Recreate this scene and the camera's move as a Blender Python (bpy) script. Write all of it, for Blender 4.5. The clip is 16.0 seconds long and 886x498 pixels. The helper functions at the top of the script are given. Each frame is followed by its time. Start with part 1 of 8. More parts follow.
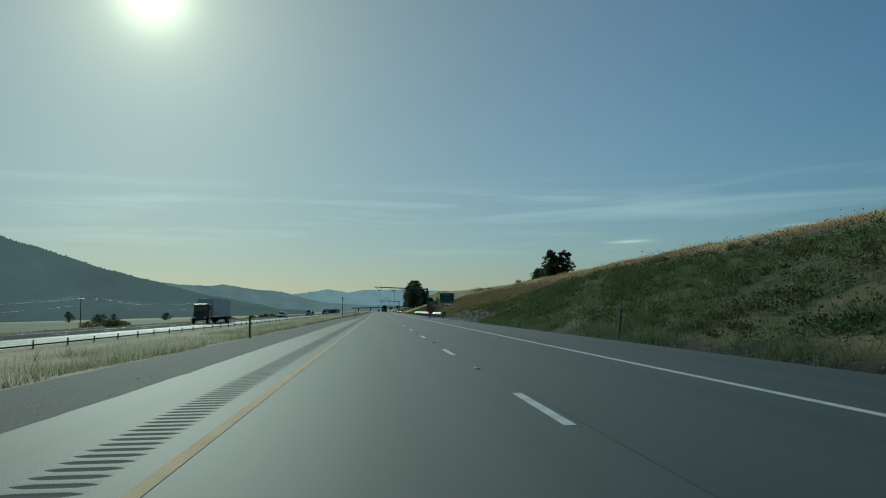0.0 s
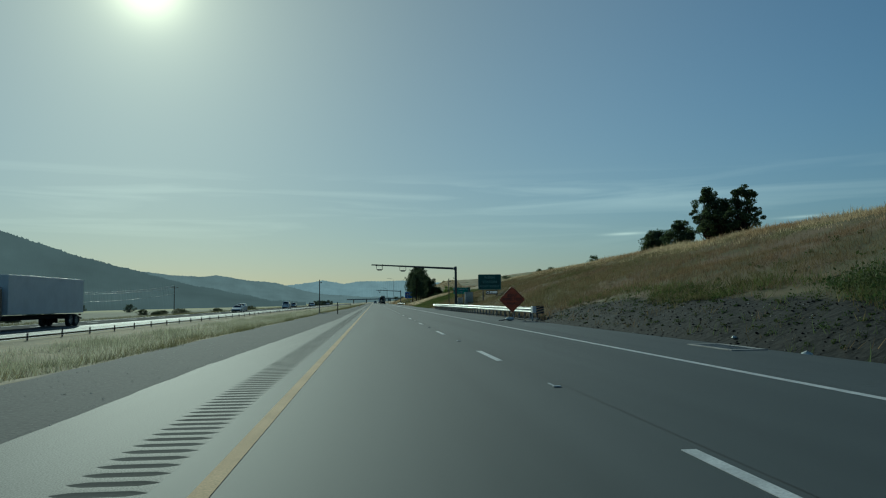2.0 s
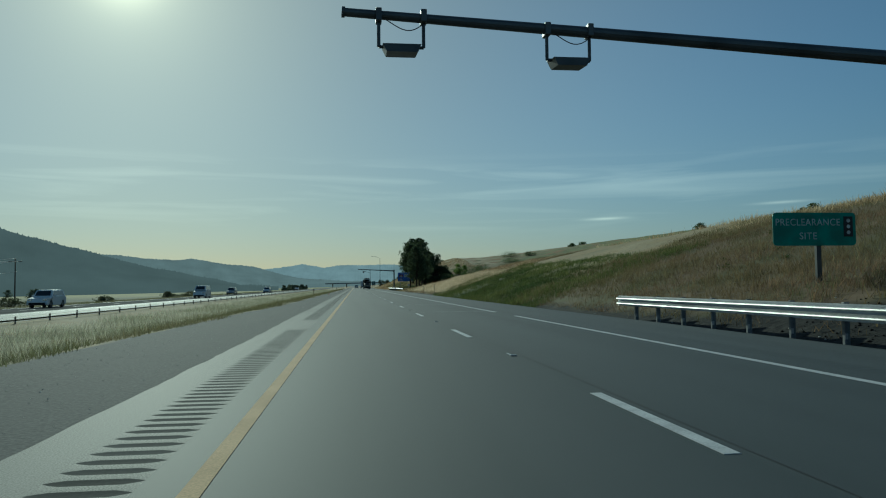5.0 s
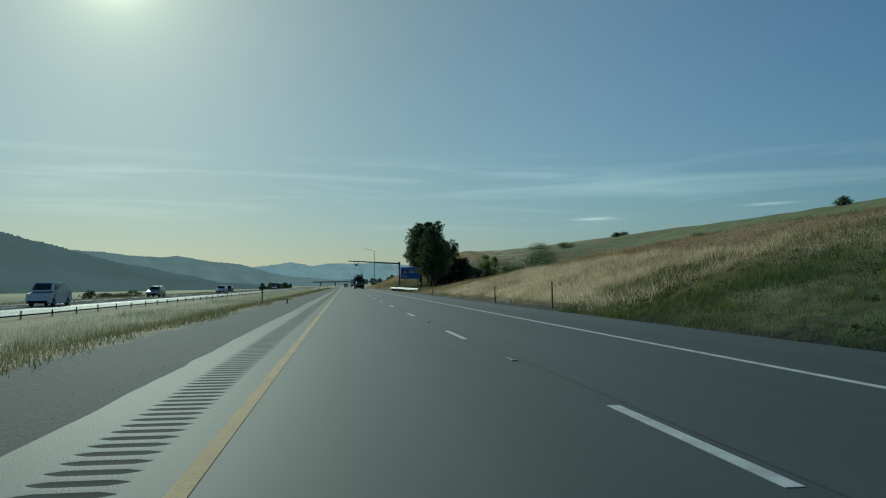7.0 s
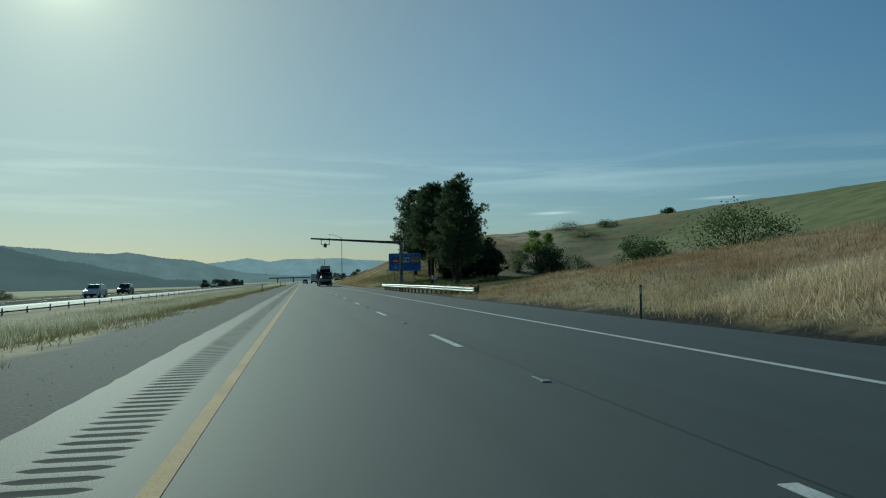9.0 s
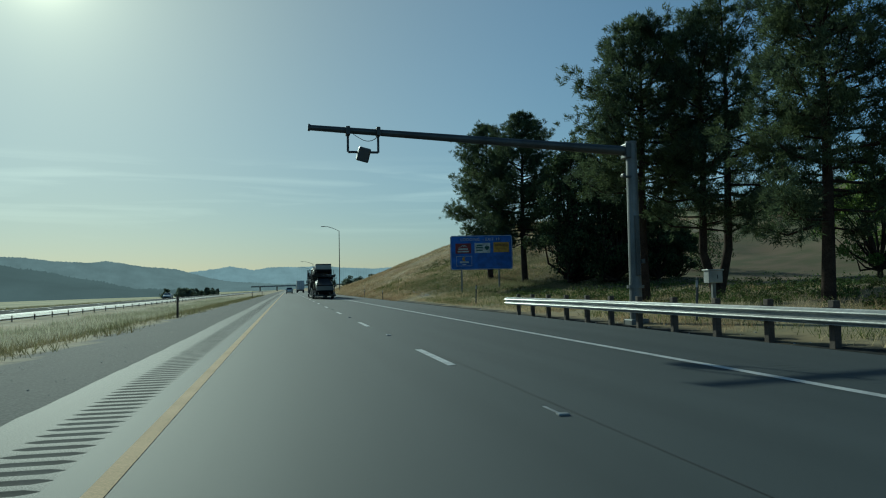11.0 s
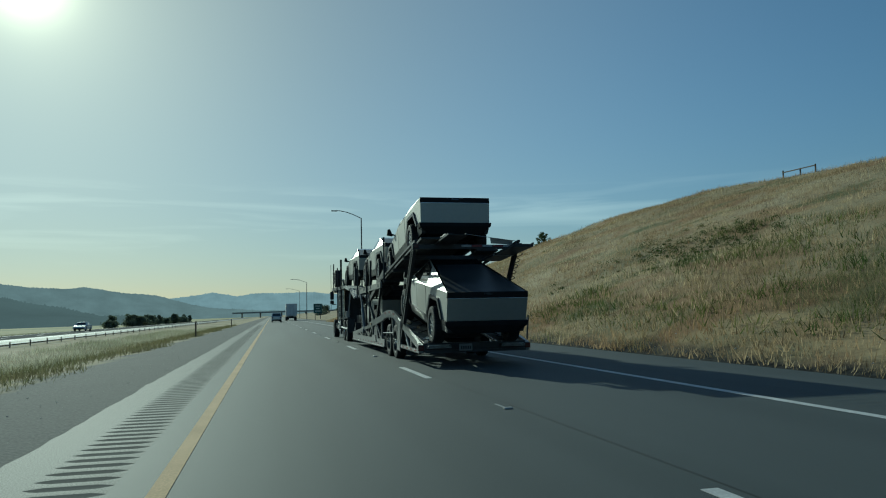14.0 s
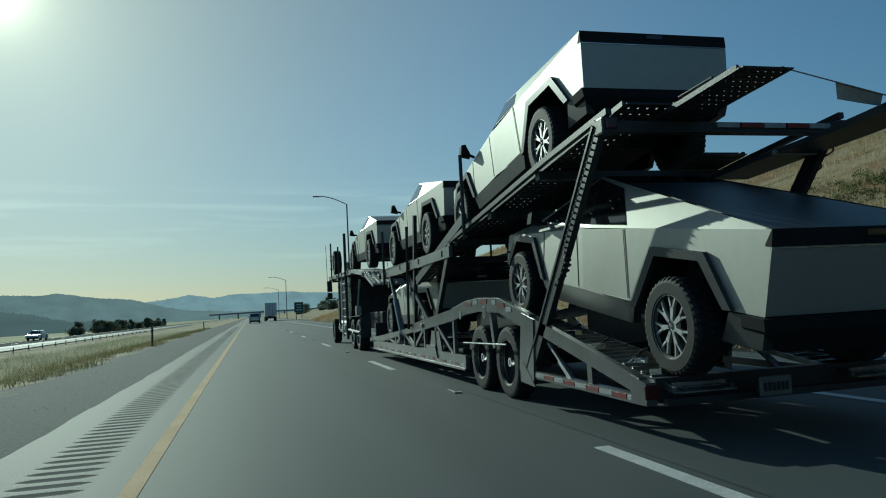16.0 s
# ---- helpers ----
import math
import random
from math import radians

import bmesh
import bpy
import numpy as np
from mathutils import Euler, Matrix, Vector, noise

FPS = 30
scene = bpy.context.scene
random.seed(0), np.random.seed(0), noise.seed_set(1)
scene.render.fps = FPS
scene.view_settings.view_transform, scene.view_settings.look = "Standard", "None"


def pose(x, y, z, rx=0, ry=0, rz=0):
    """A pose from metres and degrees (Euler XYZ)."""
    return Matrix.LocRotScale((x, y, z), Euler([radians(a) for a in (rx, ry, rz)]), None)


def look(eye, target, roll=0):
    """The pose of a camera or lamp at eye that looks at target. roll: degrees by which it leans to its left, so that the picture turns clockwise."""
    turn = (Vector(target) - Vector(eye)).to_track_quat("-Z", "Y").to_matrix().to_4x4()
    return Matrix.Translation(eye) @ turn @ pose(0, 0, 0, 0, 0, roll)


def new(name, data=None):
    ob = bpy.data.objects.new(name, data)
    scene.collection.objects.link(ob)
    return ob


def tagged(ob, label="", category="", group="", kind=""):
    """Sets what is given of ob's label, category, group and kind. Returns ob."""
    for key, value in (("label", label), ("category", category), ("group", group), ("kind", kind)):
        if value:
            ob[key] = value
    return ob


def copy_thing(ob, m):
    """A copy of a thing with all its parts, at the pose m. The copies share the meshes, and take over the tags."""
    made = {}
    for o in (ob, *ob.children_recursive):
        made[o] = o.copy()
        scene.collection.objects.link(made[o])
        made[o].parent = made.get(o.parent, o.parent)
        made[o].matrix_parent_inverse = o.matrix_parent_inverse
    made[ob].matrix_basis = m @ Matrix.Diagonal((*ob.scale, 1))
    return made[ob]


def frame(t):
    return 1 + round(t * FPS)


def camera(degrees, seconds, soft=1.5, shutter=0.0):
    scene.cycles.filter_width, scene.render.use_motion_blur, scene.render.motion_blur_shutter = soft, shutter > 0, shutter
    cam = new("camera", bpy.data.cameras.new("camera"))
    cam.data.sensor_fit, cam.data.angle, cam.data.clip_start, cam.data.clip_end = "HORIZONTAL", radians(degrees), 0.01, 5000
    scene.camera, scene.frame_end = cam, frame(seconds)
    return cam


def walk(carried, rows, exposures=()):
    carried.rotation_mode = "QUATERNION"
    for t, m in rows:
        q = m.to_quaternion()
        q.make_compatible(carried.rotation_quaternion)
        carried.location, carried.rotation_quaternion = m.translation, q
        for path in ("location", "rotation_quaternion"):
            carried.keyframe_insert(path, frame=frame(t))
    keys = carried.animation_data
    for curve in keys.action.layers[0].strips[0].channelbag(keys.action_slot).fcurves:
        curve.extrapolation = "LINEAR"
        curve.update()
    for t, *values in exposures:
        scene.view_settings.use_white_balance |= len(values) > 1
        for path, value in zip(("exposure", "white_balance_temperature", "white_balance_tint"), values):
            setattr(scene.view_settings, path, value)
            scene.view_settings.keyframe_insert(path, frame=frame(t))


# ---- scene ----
cam = camera(61.8, 16.0, soft=1.1)
EYE = 1.23
# seconds, x, y, heading, tilt, lean
ROWS = [
    (0.0, 1.66, -7.72, -4.97, 4.66, 0.73),
    (0.5, 1.48, 8.66, -5.16, 4.74, 0.95),
    (1.0, 1.25, 25.33, -5.54, 4.79, 1.10),
    (1.5, 1.14, 41.95, -5.70, 4.48, 0.88),
    (2.0, 1.12, 58.09, -5.29, 4.02, 0.62),
    (2.5, 1.08, 74.08, -4.73, 3.74, 0.34),
    (3.0, 0.99, 90.15, -4.72, 3.73, 0.21),
    (3.5, 0.96, 106.02, -5.22, 3.65, 0.17),
    (4.0, 0.98, 122.14, -5.89, 3.31, 0.35),
    (4.5, 0.98, 138.02, -6.49, 2.86, 0.52),
    (7.0, 0.97, 215.23, -7.60, 2.73, 0.27),
    (7.5, 0.90, 232.01, -8.94, 2.39, 0.54),
    (8.0, 0.89, 248.16, -9.84, 1.95, 0.67),
    (8.5, 0.85, 263.88, -10.32, 2.08, 0.76),
    (11.0, 1.16, 342.18, -11.86, 2.88, 1.11),
    (11.5, 1.11, 357.99, -12.00, 2.63, 1.22),
    (12.0, 1.04, 373.30, -11.75, 2.83, 1.21),
    (12.5, 0.94, 389.64, -11.85, 3.00, 1.23),
    (12.75, 0.90, 398.35, -12.02, 3.21, 1.34),
    (13.0, 0.84, 407.01, -12.21, 3.47, 1.43),
    (13.5, 0.75, 409.99, -12.79, 4.19, 1.20),
    (14.0, 0.78, 412.92, -13.01, 4.88, 1.22),
    (14.5, 0.72, 415.73, -13.34, 5.09, 1.62),
    (15.0, 0.77, 418.58, -13.62, 4.65, 2.08),
    (15.5, 0.88, 421.32, -13.84, 4.35, 2.29),
    (16.0, 0.88, 423.98, -14.61, 4.42, 3.06),
]
walk(cam, [(t, pose(x, y, EYE, 90 + tilt, lean, head)) for t, x, y, head, tilt, lean in ROWS],
     exposures=[(0.0, -0.32, 5800, -20), (4.5, -0.32, 5800, -20), (8.0, -0.22, 5800, -20), (11.0, -0.10, 5800, -20), (12.5, -0.08, 5800, -20), (16.0, -0.06, 5800, -20)])

# ---- world and sun ----
SUN_AZ, SUN_EL = radians(-16.8), radians(22.4)      # azimuth from +y towards +x
SUN_DIR = Vector((math.sin(SUN_AZ) * math.cos(SUN_EL), math.cos(SUN_AZ) * math.cos(SUN_EL), math.sin(SUN_EL)))


def node(nt, kind, **sets):
    n = nt.nodes.new(kind)
    for k, v in sets.items():
        if k == "op":
            n.operation = v
        elif k == "blend":
            n.blend_type = v
        elif k == "dtype":
            n.data_type = v
    return n


def math_node(nt, op, a, b=None, clamp=False):
    n = nt.nodes.new("ShaderNodeMath")
    n.operation, n.use_clamp = op, clamp
    for i, v in enumerate((a, b)):
        if v is None:
            continue
        if isinstance(v, (int, float)):
            n.inputs[i].default_value = v
        else:
            nt.links.new(v, n.inputs[i])
    return n.outputs[0]


def build_world():
    w = bpy.data.worlds.new("sky")
    scene.world = w
    w.use_nodes = True
    nt = w.node_tree
    nt.nodes.clear()
    out = nt.nodes.new("ShaderNodeOutputWorld")
    sky = nt.nodes.new("ShaderNodeTexSky")
    sky.sky_type, sky.sun_disc = "NISHITA", False
    sky.sun_elevation, sky.sun_rotation = SUN_EL, SUN_AZ
    sky.altitude, sky.air_density, sky.dust_density, sky.ozone_density = 500, 1.0, 0.35, 1.5
    bg = nt.nodes.new("ShaderNodeBackground")
    bg.inputs["Strength"].default_value = 0.069
    tc = nt.nodes.new("ShaderNodeTexCoord")
    sepz = nt.nodes.new("ShaderNodeSeparateXYZ")
    nt.links.new(tc.outputs["Generated"], sepz.inputs[0])
    # hazy air low down: dims the clear sky there and glows towards the sun
    low = math_node(nt, "POWER", 0.0015, math_node(nt, "MAXIMUM", sepz.outputs["Z"], 0.0))
    dim = nt.nodes.new("ShaderNodeVectorMath")
    dim.operation = "SCALE"
    clear = nt.nodes.new("ShaderNodeVectorMath")
    clear.operation = "MULTIPLY"
    clear.inputs[1].default_value = (0.86, 1.0, 1.16)
    nt.links.new(sky.outputs[0], clear.inputs[0])
    thick = nt.nodes.new("ShaderNodeVectorMath")
    thick.operation = "MULTIPLY_ADD"
    thick.inputs[1].default_value, thick.inputs[2].default_value = (-0.43, -0.53, -0.50), (1.0, 1.0, 1.0)
    nt.links.new(low, thick.inputs[0])
    murky = nt.nodes.new("ShaderNodeVectorMath")
    murky.operation = "MULTIPLY"
    nt.links.new(clear.outputs[0], murky.inputs[0])
    nt.links.new(thick.outputs[0], murky.inputs[1])
    nt.links.new(murky.outputs[0], dim.inputs[0])
    nt.links.new(dim.outputs[0], bg.inputs["Color"])
    dot = nt.nodes.new("ShaderNodeVectorMath")
    dot.operation = "DOT_PRODUCT"
    nt.links.new(tc.outputs["Generated"], dot.inputs[0])
    dot.inputs[1].default_value = SUN_DIR
    d = math_node(nt, "MAXIMUM", dot.outputs["Value"], 0.0)
    veil = math_node(nt, "SUBTRACT", 1.0, math_node(nt, "MULTIPLY", math_node(nt, "POWER", d, 6.0), 0.46))
    nt.links.new(veil, dim.inputs["Scale"])
    # bright haze round the sun
    core = math_node(nt, "ADD", math_node(nt, "MULTIPLY", math_node(nt, "POWER", d, 1300.0), 1.1), math_node(nt, "MULTIPLY", math_node(nt, "POWER", d, 260.0), 0.30))
    mid = math_node(nt, "MULTIPLY", math_node(nt, "POWER", d, 40.0), 0.19)
    wide = math_node(nt, "MULTIPLY", math_node(nt, "POWER", d, 5.0), 0.215)
    haze = math_node(nt, "MULTIPLY", math_node(nt, "MULTIPLY", math_node(nt, "POWER", d, 3.0), low), 0.07)
    glow = math_node(nt, "ADD", math_node(nt, "ADD", core, mid), wide)
    warm = nt.nodes.new("ShaderNodeBackground")
    warm.inputs["Color"].default_value = (1.0, 0.80, 0.60, 1)
    nt.links.new(haze, warm.inputs["Strength"])
    em = nt.nodes.new("ShaderNodeBackground")
    em.inputs["Color"].default_value = (1.0, 0.86, 0.60, 1)
    nt.links.new(glow, em.inputs["Strength"])
    # thin streaks of high cloud
    sep = nt.nodes.new("ShaderNodeSeparateXYZ")
    nt.links.new(tc.outputs["Generated"], sep.inputs[0])
    mp = nt.nodes.new("ShaderNodeMapping")
    mp.inputs["Rotation"].default_value = (0, radians(1.2), 0)
    mp.inputs["Scale"].default_value = (2.4, 1.4, 34.0)
    nt.links.new(tc.outputs["Generated"], mp.inputs["Vector"])
    nz = nt.nodes.new("ShaderNodeTexNoise")
    nz.inputs["Scale"].default_value, nz.inputs["Detail"].default_value, nz.inputs["Distortion"].default_value = 1.5, 5.0, 0.6
    nt.links.new(mp.outputs[0], nz.inputs["Vector"])
    rp = nt.nodes.new("ShaderNodeValToRGB")
    rp.color_ramp.elements[0].position, rp.color_ramp.elements[1].position = 0.47, 0.80
    nt.links.new(nz.outputs["Fac"], rp.inputs[0])
    band = nt.nodes.new("ShaderNodeValToRGB")
    e = band.color_ramp.elements
    e[0].position, e[0].color = 0.06, (0, 0, 0, 1)
    e[1].position, e[1].color = 0.175, (0, 0, 0, 1)
    for p, v in ((0.095, 0.7), (0.125, 0.75), (0.15, 1.0)):
        k = e.new(p)
        k.color = (v, v, v, 1)
    nt.links.new(sep.outputs["Z"], band.inputs[0])
    front = math_node(nt, "MULTIPLY", math_node(nt, "POWER", math_node(nt, "MAXIMUM", sep.outputs["Y"], 0.0), 2.0), 0.21)
    cl = math_node(nt, "MULTIPLY", math_node(nt, "MULTIPLY", rp.outputs[0], band.outputs[0]), front)
    cb = nt.nodes.new("ShaderNodeBackground")
    cb.inputs["Color"].default_value = (1.0, 0.94, 0.80, 1)
    nt.links.new(cl, cb.inputs["Strength"])
    # two small lens-shaped clouds low over the hill
    for az, el, w, h, k in ((19.2, 4.9, 0.026, 0.0019, 0.30), (31.5, 5.6, 0.03, 0.0018, 0.20)):
        c = Vector((math.sin(radians(az)) * math.cos(radians(el)), math.cos(radians(az)) * math.cos(radians(el)), math.sin(radians(el))))
        ax = Vector((math.cos(radians(az)), -math.sin(radians(az)), 0.02)).normalized()
        up = ax.cross(c).normalized()
        terms = []
        for axis, size in ((ax, w), (up, h)):
            dp = nt.nodes.new("ShaderNodeVectorMath")
            dp.operation = "DOT_PRODUCT"
            nt.links.new(tc.outputs["Generated"], dp.inputs[0])
            dp.inputs[1].default_value = axis
            q = math_node(nt, "DIVIDE", math_node(nt, "SUBTRACT", dp.outputs["Value"], axis.dot(c)), size)
            terms.append(math_node(nt, "MULTIPLY", q, q))
        r = math_node(nt, "ADD", terms[0], terms[1])
        spot = math_node(nt, "MULTIPLY", math_node(nt, "POWER", 0.3, r), k)
        cl = math_node(nt, "ADD", cl, math_node(nt, "MULTIPLY", spot, math_node(nt, "GREATER_THAN", sep.outputs["Y"], 0.3)))
    nt.links.new(cl, cb.inputs["Strength"])
    a1, a2 = nt.nodes.new("ShaderNodeAddShader"), nt.nodes.new("ShaderNodeAddShader")
    nt.links.new(bg.outputs[0], a1.inputs[0])
    nt.links.new(em.outputs[0], a1.inputs[1])
    nt.links.new(a1.outputs[0], a2.inputs[0])
    nt.links.new(cb.outputs[0], a2.inputs[1])
    a3 = nt.nodes.new("ShaderNodeAddShader")
    nt.links.new(a2.outputs[0], a3.inputs[0])
    nt.links.new(warm.outputs[0], a3.inputs[1])
    nt.links.new(a3.outputs[0], out.inputs["Surface"])


build_world()
sun = new("sun", bpy.data.lights.new("sun", "SUN"))
sun.data.energy, sun.data.angle, sun.data.color = 3.0, radians(0.6), (1.0, 0.96, 0.87)
sun.matrix_world = look(SUN_DIR * 100, (0, 0, 0))


# ---- materials ----
def material(name, base=(0.5, 0.5, 0.5), rough=0.6, metal=0.0, vary=0.15, scale=3.0, fine=60.0, bump=0.1,
             second=None, patch=0.4, island=0.0, each=0.0, spec=0.5, stretch=None, translucent=0.0):
    """A surface with large patches and fine grain of colour, and a fine relief."""
    m = bpy.data.materials.new(name)
    m.use_nodes = True
    nt = m.node_tree
    b = nt.nodes["Principled BSDF"]
    b.inputs["Roughness"].default_value, b.inputs["Metallic"].default_value = rough, metal
    b.inputs["Specular IOR Level"].default_value = spec
    geo = nt.nodes.new("ShaderNodeNewGeometry")
    tc = nt.nodes.new("ShaderNodeTexCoord")
    src = geo.outputs["Position"] if each == 0 else tc.outputs["Object"]
    big, small = nt.nodes.new("ShaderNodeTexNoise"), nt.nodes.new("ShaderNodeTexNoise")
    for n, sc in ((big, scale), (small, fine)):
        n.inputs["Scale"].default_value, n.inputs["Detail"].default_value = sc, 5.0
        nt.links.new(src, n.inputs["Vector"])
    if stretch:
        mp = nt.nodes.new("ShaderNodeMapping")
        mp.inputs["Scale"].default_value = stretch
        nt.links.new(src, mp.inputs["Vector"])
        nt.links.new(mp.outputs[0], big.inputs["Vector"])
    mix = nt.nodes.new("ShaderNodeMix")
    mix.data_type = "RGBA"
    sec = second if second else tuple(c * (1 - patch) for c in base)
    mix.inputs["A"].default_value, mix.inputs["B"].default_value = (*base, 1), (*sec, 1)
    rp = nt.nodes.new("ShaderNodeValToRGB")
    rp.color_ramp.elements[0].position, rp.color_ramp.elements[1].position = 0.38, 0.66
    nt.links.new(big.outputs["Fac"], rp.inputs[0])
    nt.links.new(rp.outputs[0], mix.inputs["Factor"])
    f = math_node(nt, "ADD", math_node(nt, "MULTIPLY", math_node(nt, "SUBTRACT", small.outputs["Fac"], 0.5), vary * 2.5), 1.0)
    if island:
        f = math_node(nt, "MULTIPLY", f, math_node(nt, "ADD", math_node(nt, "MULTIPLY", geo.outputs["Random Per Island"], island), 1 - island / 2))
    if each:
        oi = nt.nodes.new("ShaderNodeObjectInfo")
        f = math_node(nt, "MULTIPLY", f, math_node(nt, "ADD", math_node(nt, "MULTIPLY", oi.outputs["Random"], each), 1 - each / 2))
    mul = nt.nodes.new("ShaderNodeVectorMath")
    mul.operation = "SCALE"
    nt.links.new(mix.outputs["Result"], mul.inputs[0])
    nt.links.new(f, mul.inputs["Scale"])
    nt.links.new(mul.outputs[0], b.inputs["Base Color"])
    if bump:
        bp = nt.nodes.new("ShaderNodeBump")
        bp.inputs["Strength"].default_value, bp.inputs["Distance"].default_value = bump, 0.02
        nt.links.new(small.outputs["Fac"], bp.inputs["Height"])
        nt.links.new(bp.outputs[0], b.inputs["Normal"])
    if translucent:
        tr = nt.nodes.new("ShaderNodeBsdfTranslucent")
        nt.links.new(mul.outputs[0], tr.inputs["Color"])
        ms = nt.nodes.new("ShaderNodeMixShader")
        ms.inputs[0].default_value = translucent
        nt.links.new(b.outputs[0], ms.inputs[1])
        nt.links.new(tr.outputs[0], ms.inputs[2])
        nt.links.new(ms.outputs[0], nt.nodes["Material Output"].inputs["Surface"])
    return m


def glow_material(name, color, strength):
    m = bpy.data.materials.new(name)
    m.use_nodes = True
    b = m.node_tree.nodes["Principled BSDF"]
    b.inputs["Base Color"].default_value = (*color, 1)
    b.inputs["Emission Color"].default_value = (*color, 1)
    b.inputs["Emission Strength"].default_value = strength
    return m


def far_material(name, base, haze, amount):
    """Distant forested ridge; its haze is painted on as a faint glow of the surface."""
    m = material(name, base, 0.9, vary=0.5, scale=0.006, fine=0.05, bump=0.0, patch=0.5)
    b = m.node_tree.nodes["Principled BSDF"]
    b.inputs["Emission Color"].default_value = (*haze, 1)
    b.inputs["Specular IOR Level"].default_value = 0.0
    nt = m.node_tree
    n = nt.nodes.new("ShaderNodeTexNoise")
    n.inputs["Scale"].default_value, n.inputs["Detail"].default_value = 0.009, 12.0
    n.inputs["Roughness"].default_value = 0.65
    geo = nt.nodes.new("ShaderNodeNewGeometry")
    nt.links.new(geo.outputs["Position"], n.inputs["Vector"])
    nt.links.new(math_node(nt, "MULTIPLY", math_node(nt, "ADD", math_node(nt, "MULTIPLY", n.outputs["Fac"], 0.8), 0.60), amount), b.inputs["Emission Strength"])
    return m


ASPHALT = material("asphalt", (0.073, 0.084, 0.085), 0.72, spec=0.25, vary=1.5, scale=0.9, fine=130, bump=0.10, second=(0.056, 0.066, 0.067), stretch=(1.0, 0.03, 1.0))
SHOULDER = material("shoulder_asphalt", (0.118, 0.121, 0.113), 0.75, spec=0.3, vary=1.6, scale=0.8, stretch=(1.0, 0.08, 1.0), fine=70, bump=0.10, second=(0.082, 0.084, 0.081))
OPPOSITE = material("worn_pale_asphalt", (0.125, 0.125, 0.12), 1.0, spec=0.02, vary=0.2, scale=0.2, fine=30, bump=0.1)
JOINT = material("joint_sealant", (0.042, 0.044, 0.045), 0.7, spec=0.2, vary=0.8, scale=0.7, fine=30, second=(0.065, 0.069, 0.069))
WHITE_LINE = material("white_line_paint", (0.62, 0.62, 0.60), 0.6, vary=0.35, scale=2.5, fine=40, second=(0.45, 0.45, 0.44))
# groove colour holds painted shade as well as dirt
GROOVE = material("shaded_dirty_groove", (0.088, 0.091, 0.087), 0.95, spec=0.1, vary=0.3, scale=1.0, fine=30)
YELLOW_LINE = material("yellow_line_paint", (0.65, 0.455, 0.25), 0.85, spec=0.2, vary=0.35, scale=0.9, fine=60, second=(0.54, 0.37, 0.20))
STEEL = material("brushed_stainless", (0.43, 0.43, 0.395), 0.55, 0.85, vary=0.06, scale=0.8, fine=12, bump=0.0, patch=0.06, each=0.05)
CLADDING = material("satin_black_cladding", (0.045, 0.047, 0.05), 0.38, spec=0.5, vary=0.25, scale=2, fine=40, bump=0.03)
TRACK = material("worn_track_steel", (0.32, 0.32, 0.315), 0.36, 0.85, vary=0.35, scale=3, fine=20, bump=0.1, patch=0.55)
BLACK = material("black_plastic", (0.018, 0.019, 0.021), 0.75, spec=0.15, vary=0.3, scale=2, fine=50, bump=0.03)
COVER = material("matte_black_cover", (0.045, 0.048, 0.052), 0.42, vary=0.2, scale=1, fine=40, bump=0.05)
GLASS = material("tinted_glass", (0.012, 0.014, 0.016), 0.06, vary=0.0, bump=0.0, spec=0.8)
RUBBER = material("tyre_rubber", (0.026, 0.026, 0.027), 0.7, spec=0.3, vary=0.3, scale=3, fine=60, bump=0.05)
RIM = material("alloy_rim", (0.62, 0.62, 0.61), 0.42, 0.75, vary=0.15, scale=5, fine=40)
POLISHED = material("polished_aluminium", (0.75, 0.75, 0.74), 0.2, 1.0, vary=0.06, scale=3, fine=40)
WHEEL_DISC = material("dull_wheel_steel", (0.24, 0.25, 0.25), 0.4, 0.85, vary=0.2, scale=4, fine=30)
FRAME = material("grey_painted_steel", (0.17, 0.175, 0.18), 0.28, 0.6, vary=0.25, scale=2.0, fine=30, bump=0.08, patch=0.25)
FRAME_DARK = material("black_painted_steel", (0.034, 0.036, 0.040), 0.45, 0.0, spec=0.4, vary=0.3, scale=2.0, fine=30, bump=0.08)
DULL_POST = material("dull_galvanised_post", (0.22, 0.225, 0.225), 0.6, 0.35, vary=0.3, scale=2.0, fine=30, bump=0.08)
GALV = material("galvanised_steel", (0.66, 0.665, 0.65), 0.52, 0.7, vary=0.18, scale=0.7, fine=12, bump=0.06, patch=0.18)
POLE = material("grey_pole_paint", (0.22, 0.225, 0.22), 0.5, 0.5, vary=0.15, scale=1.0, fine=20)
POLE_DARK = material("dark_pole_steel", (0.10, 0.105, 0.105), 0.5, 0.5, vary=0.15, scale=1.0, fine=20)
WOOD = material("weathered_timber", (0.13, 0.10, 0.075), 0.85, vary=0.4, scale=2, fine=25, bump=0.4)
CONCRETE = material("concrete", (0.36, 0.35, 0.33), 0.85, vary=0.25, scale=1.2, fine=25, bump=0.3)
CABINET = material("cabinet_aluminium", (0.5, 0.5, 0.48), 0.45, 0.4, vary=0.1, scale=1.2, fine=20)
BRIGHT_GREEN_SIGN = material("bright_green_sheeting", (0.012, 0.27, 0.19), 0.4, vary=0.1, scale=2, fine=30, bump=0.0)
GREEN_SIGN = material("green_sign_sheeting", (0.006, 0.088, 0.068), 0.45, vary=0.1, scale=2, fine=30, bump=0.0)
BLUE_SIGN = material("blue_sign_sheeting", (0.025, 0.13, 0.52), 0.42, vary=0.08, scale=2, fine=30, bump=0.0)
ORANGE_SIGN = material("orange_sign_sheeting", (0.62, 0.10, 0.03), 0.5, vary=0.12, scale=3, fine=30, bump=0.0)
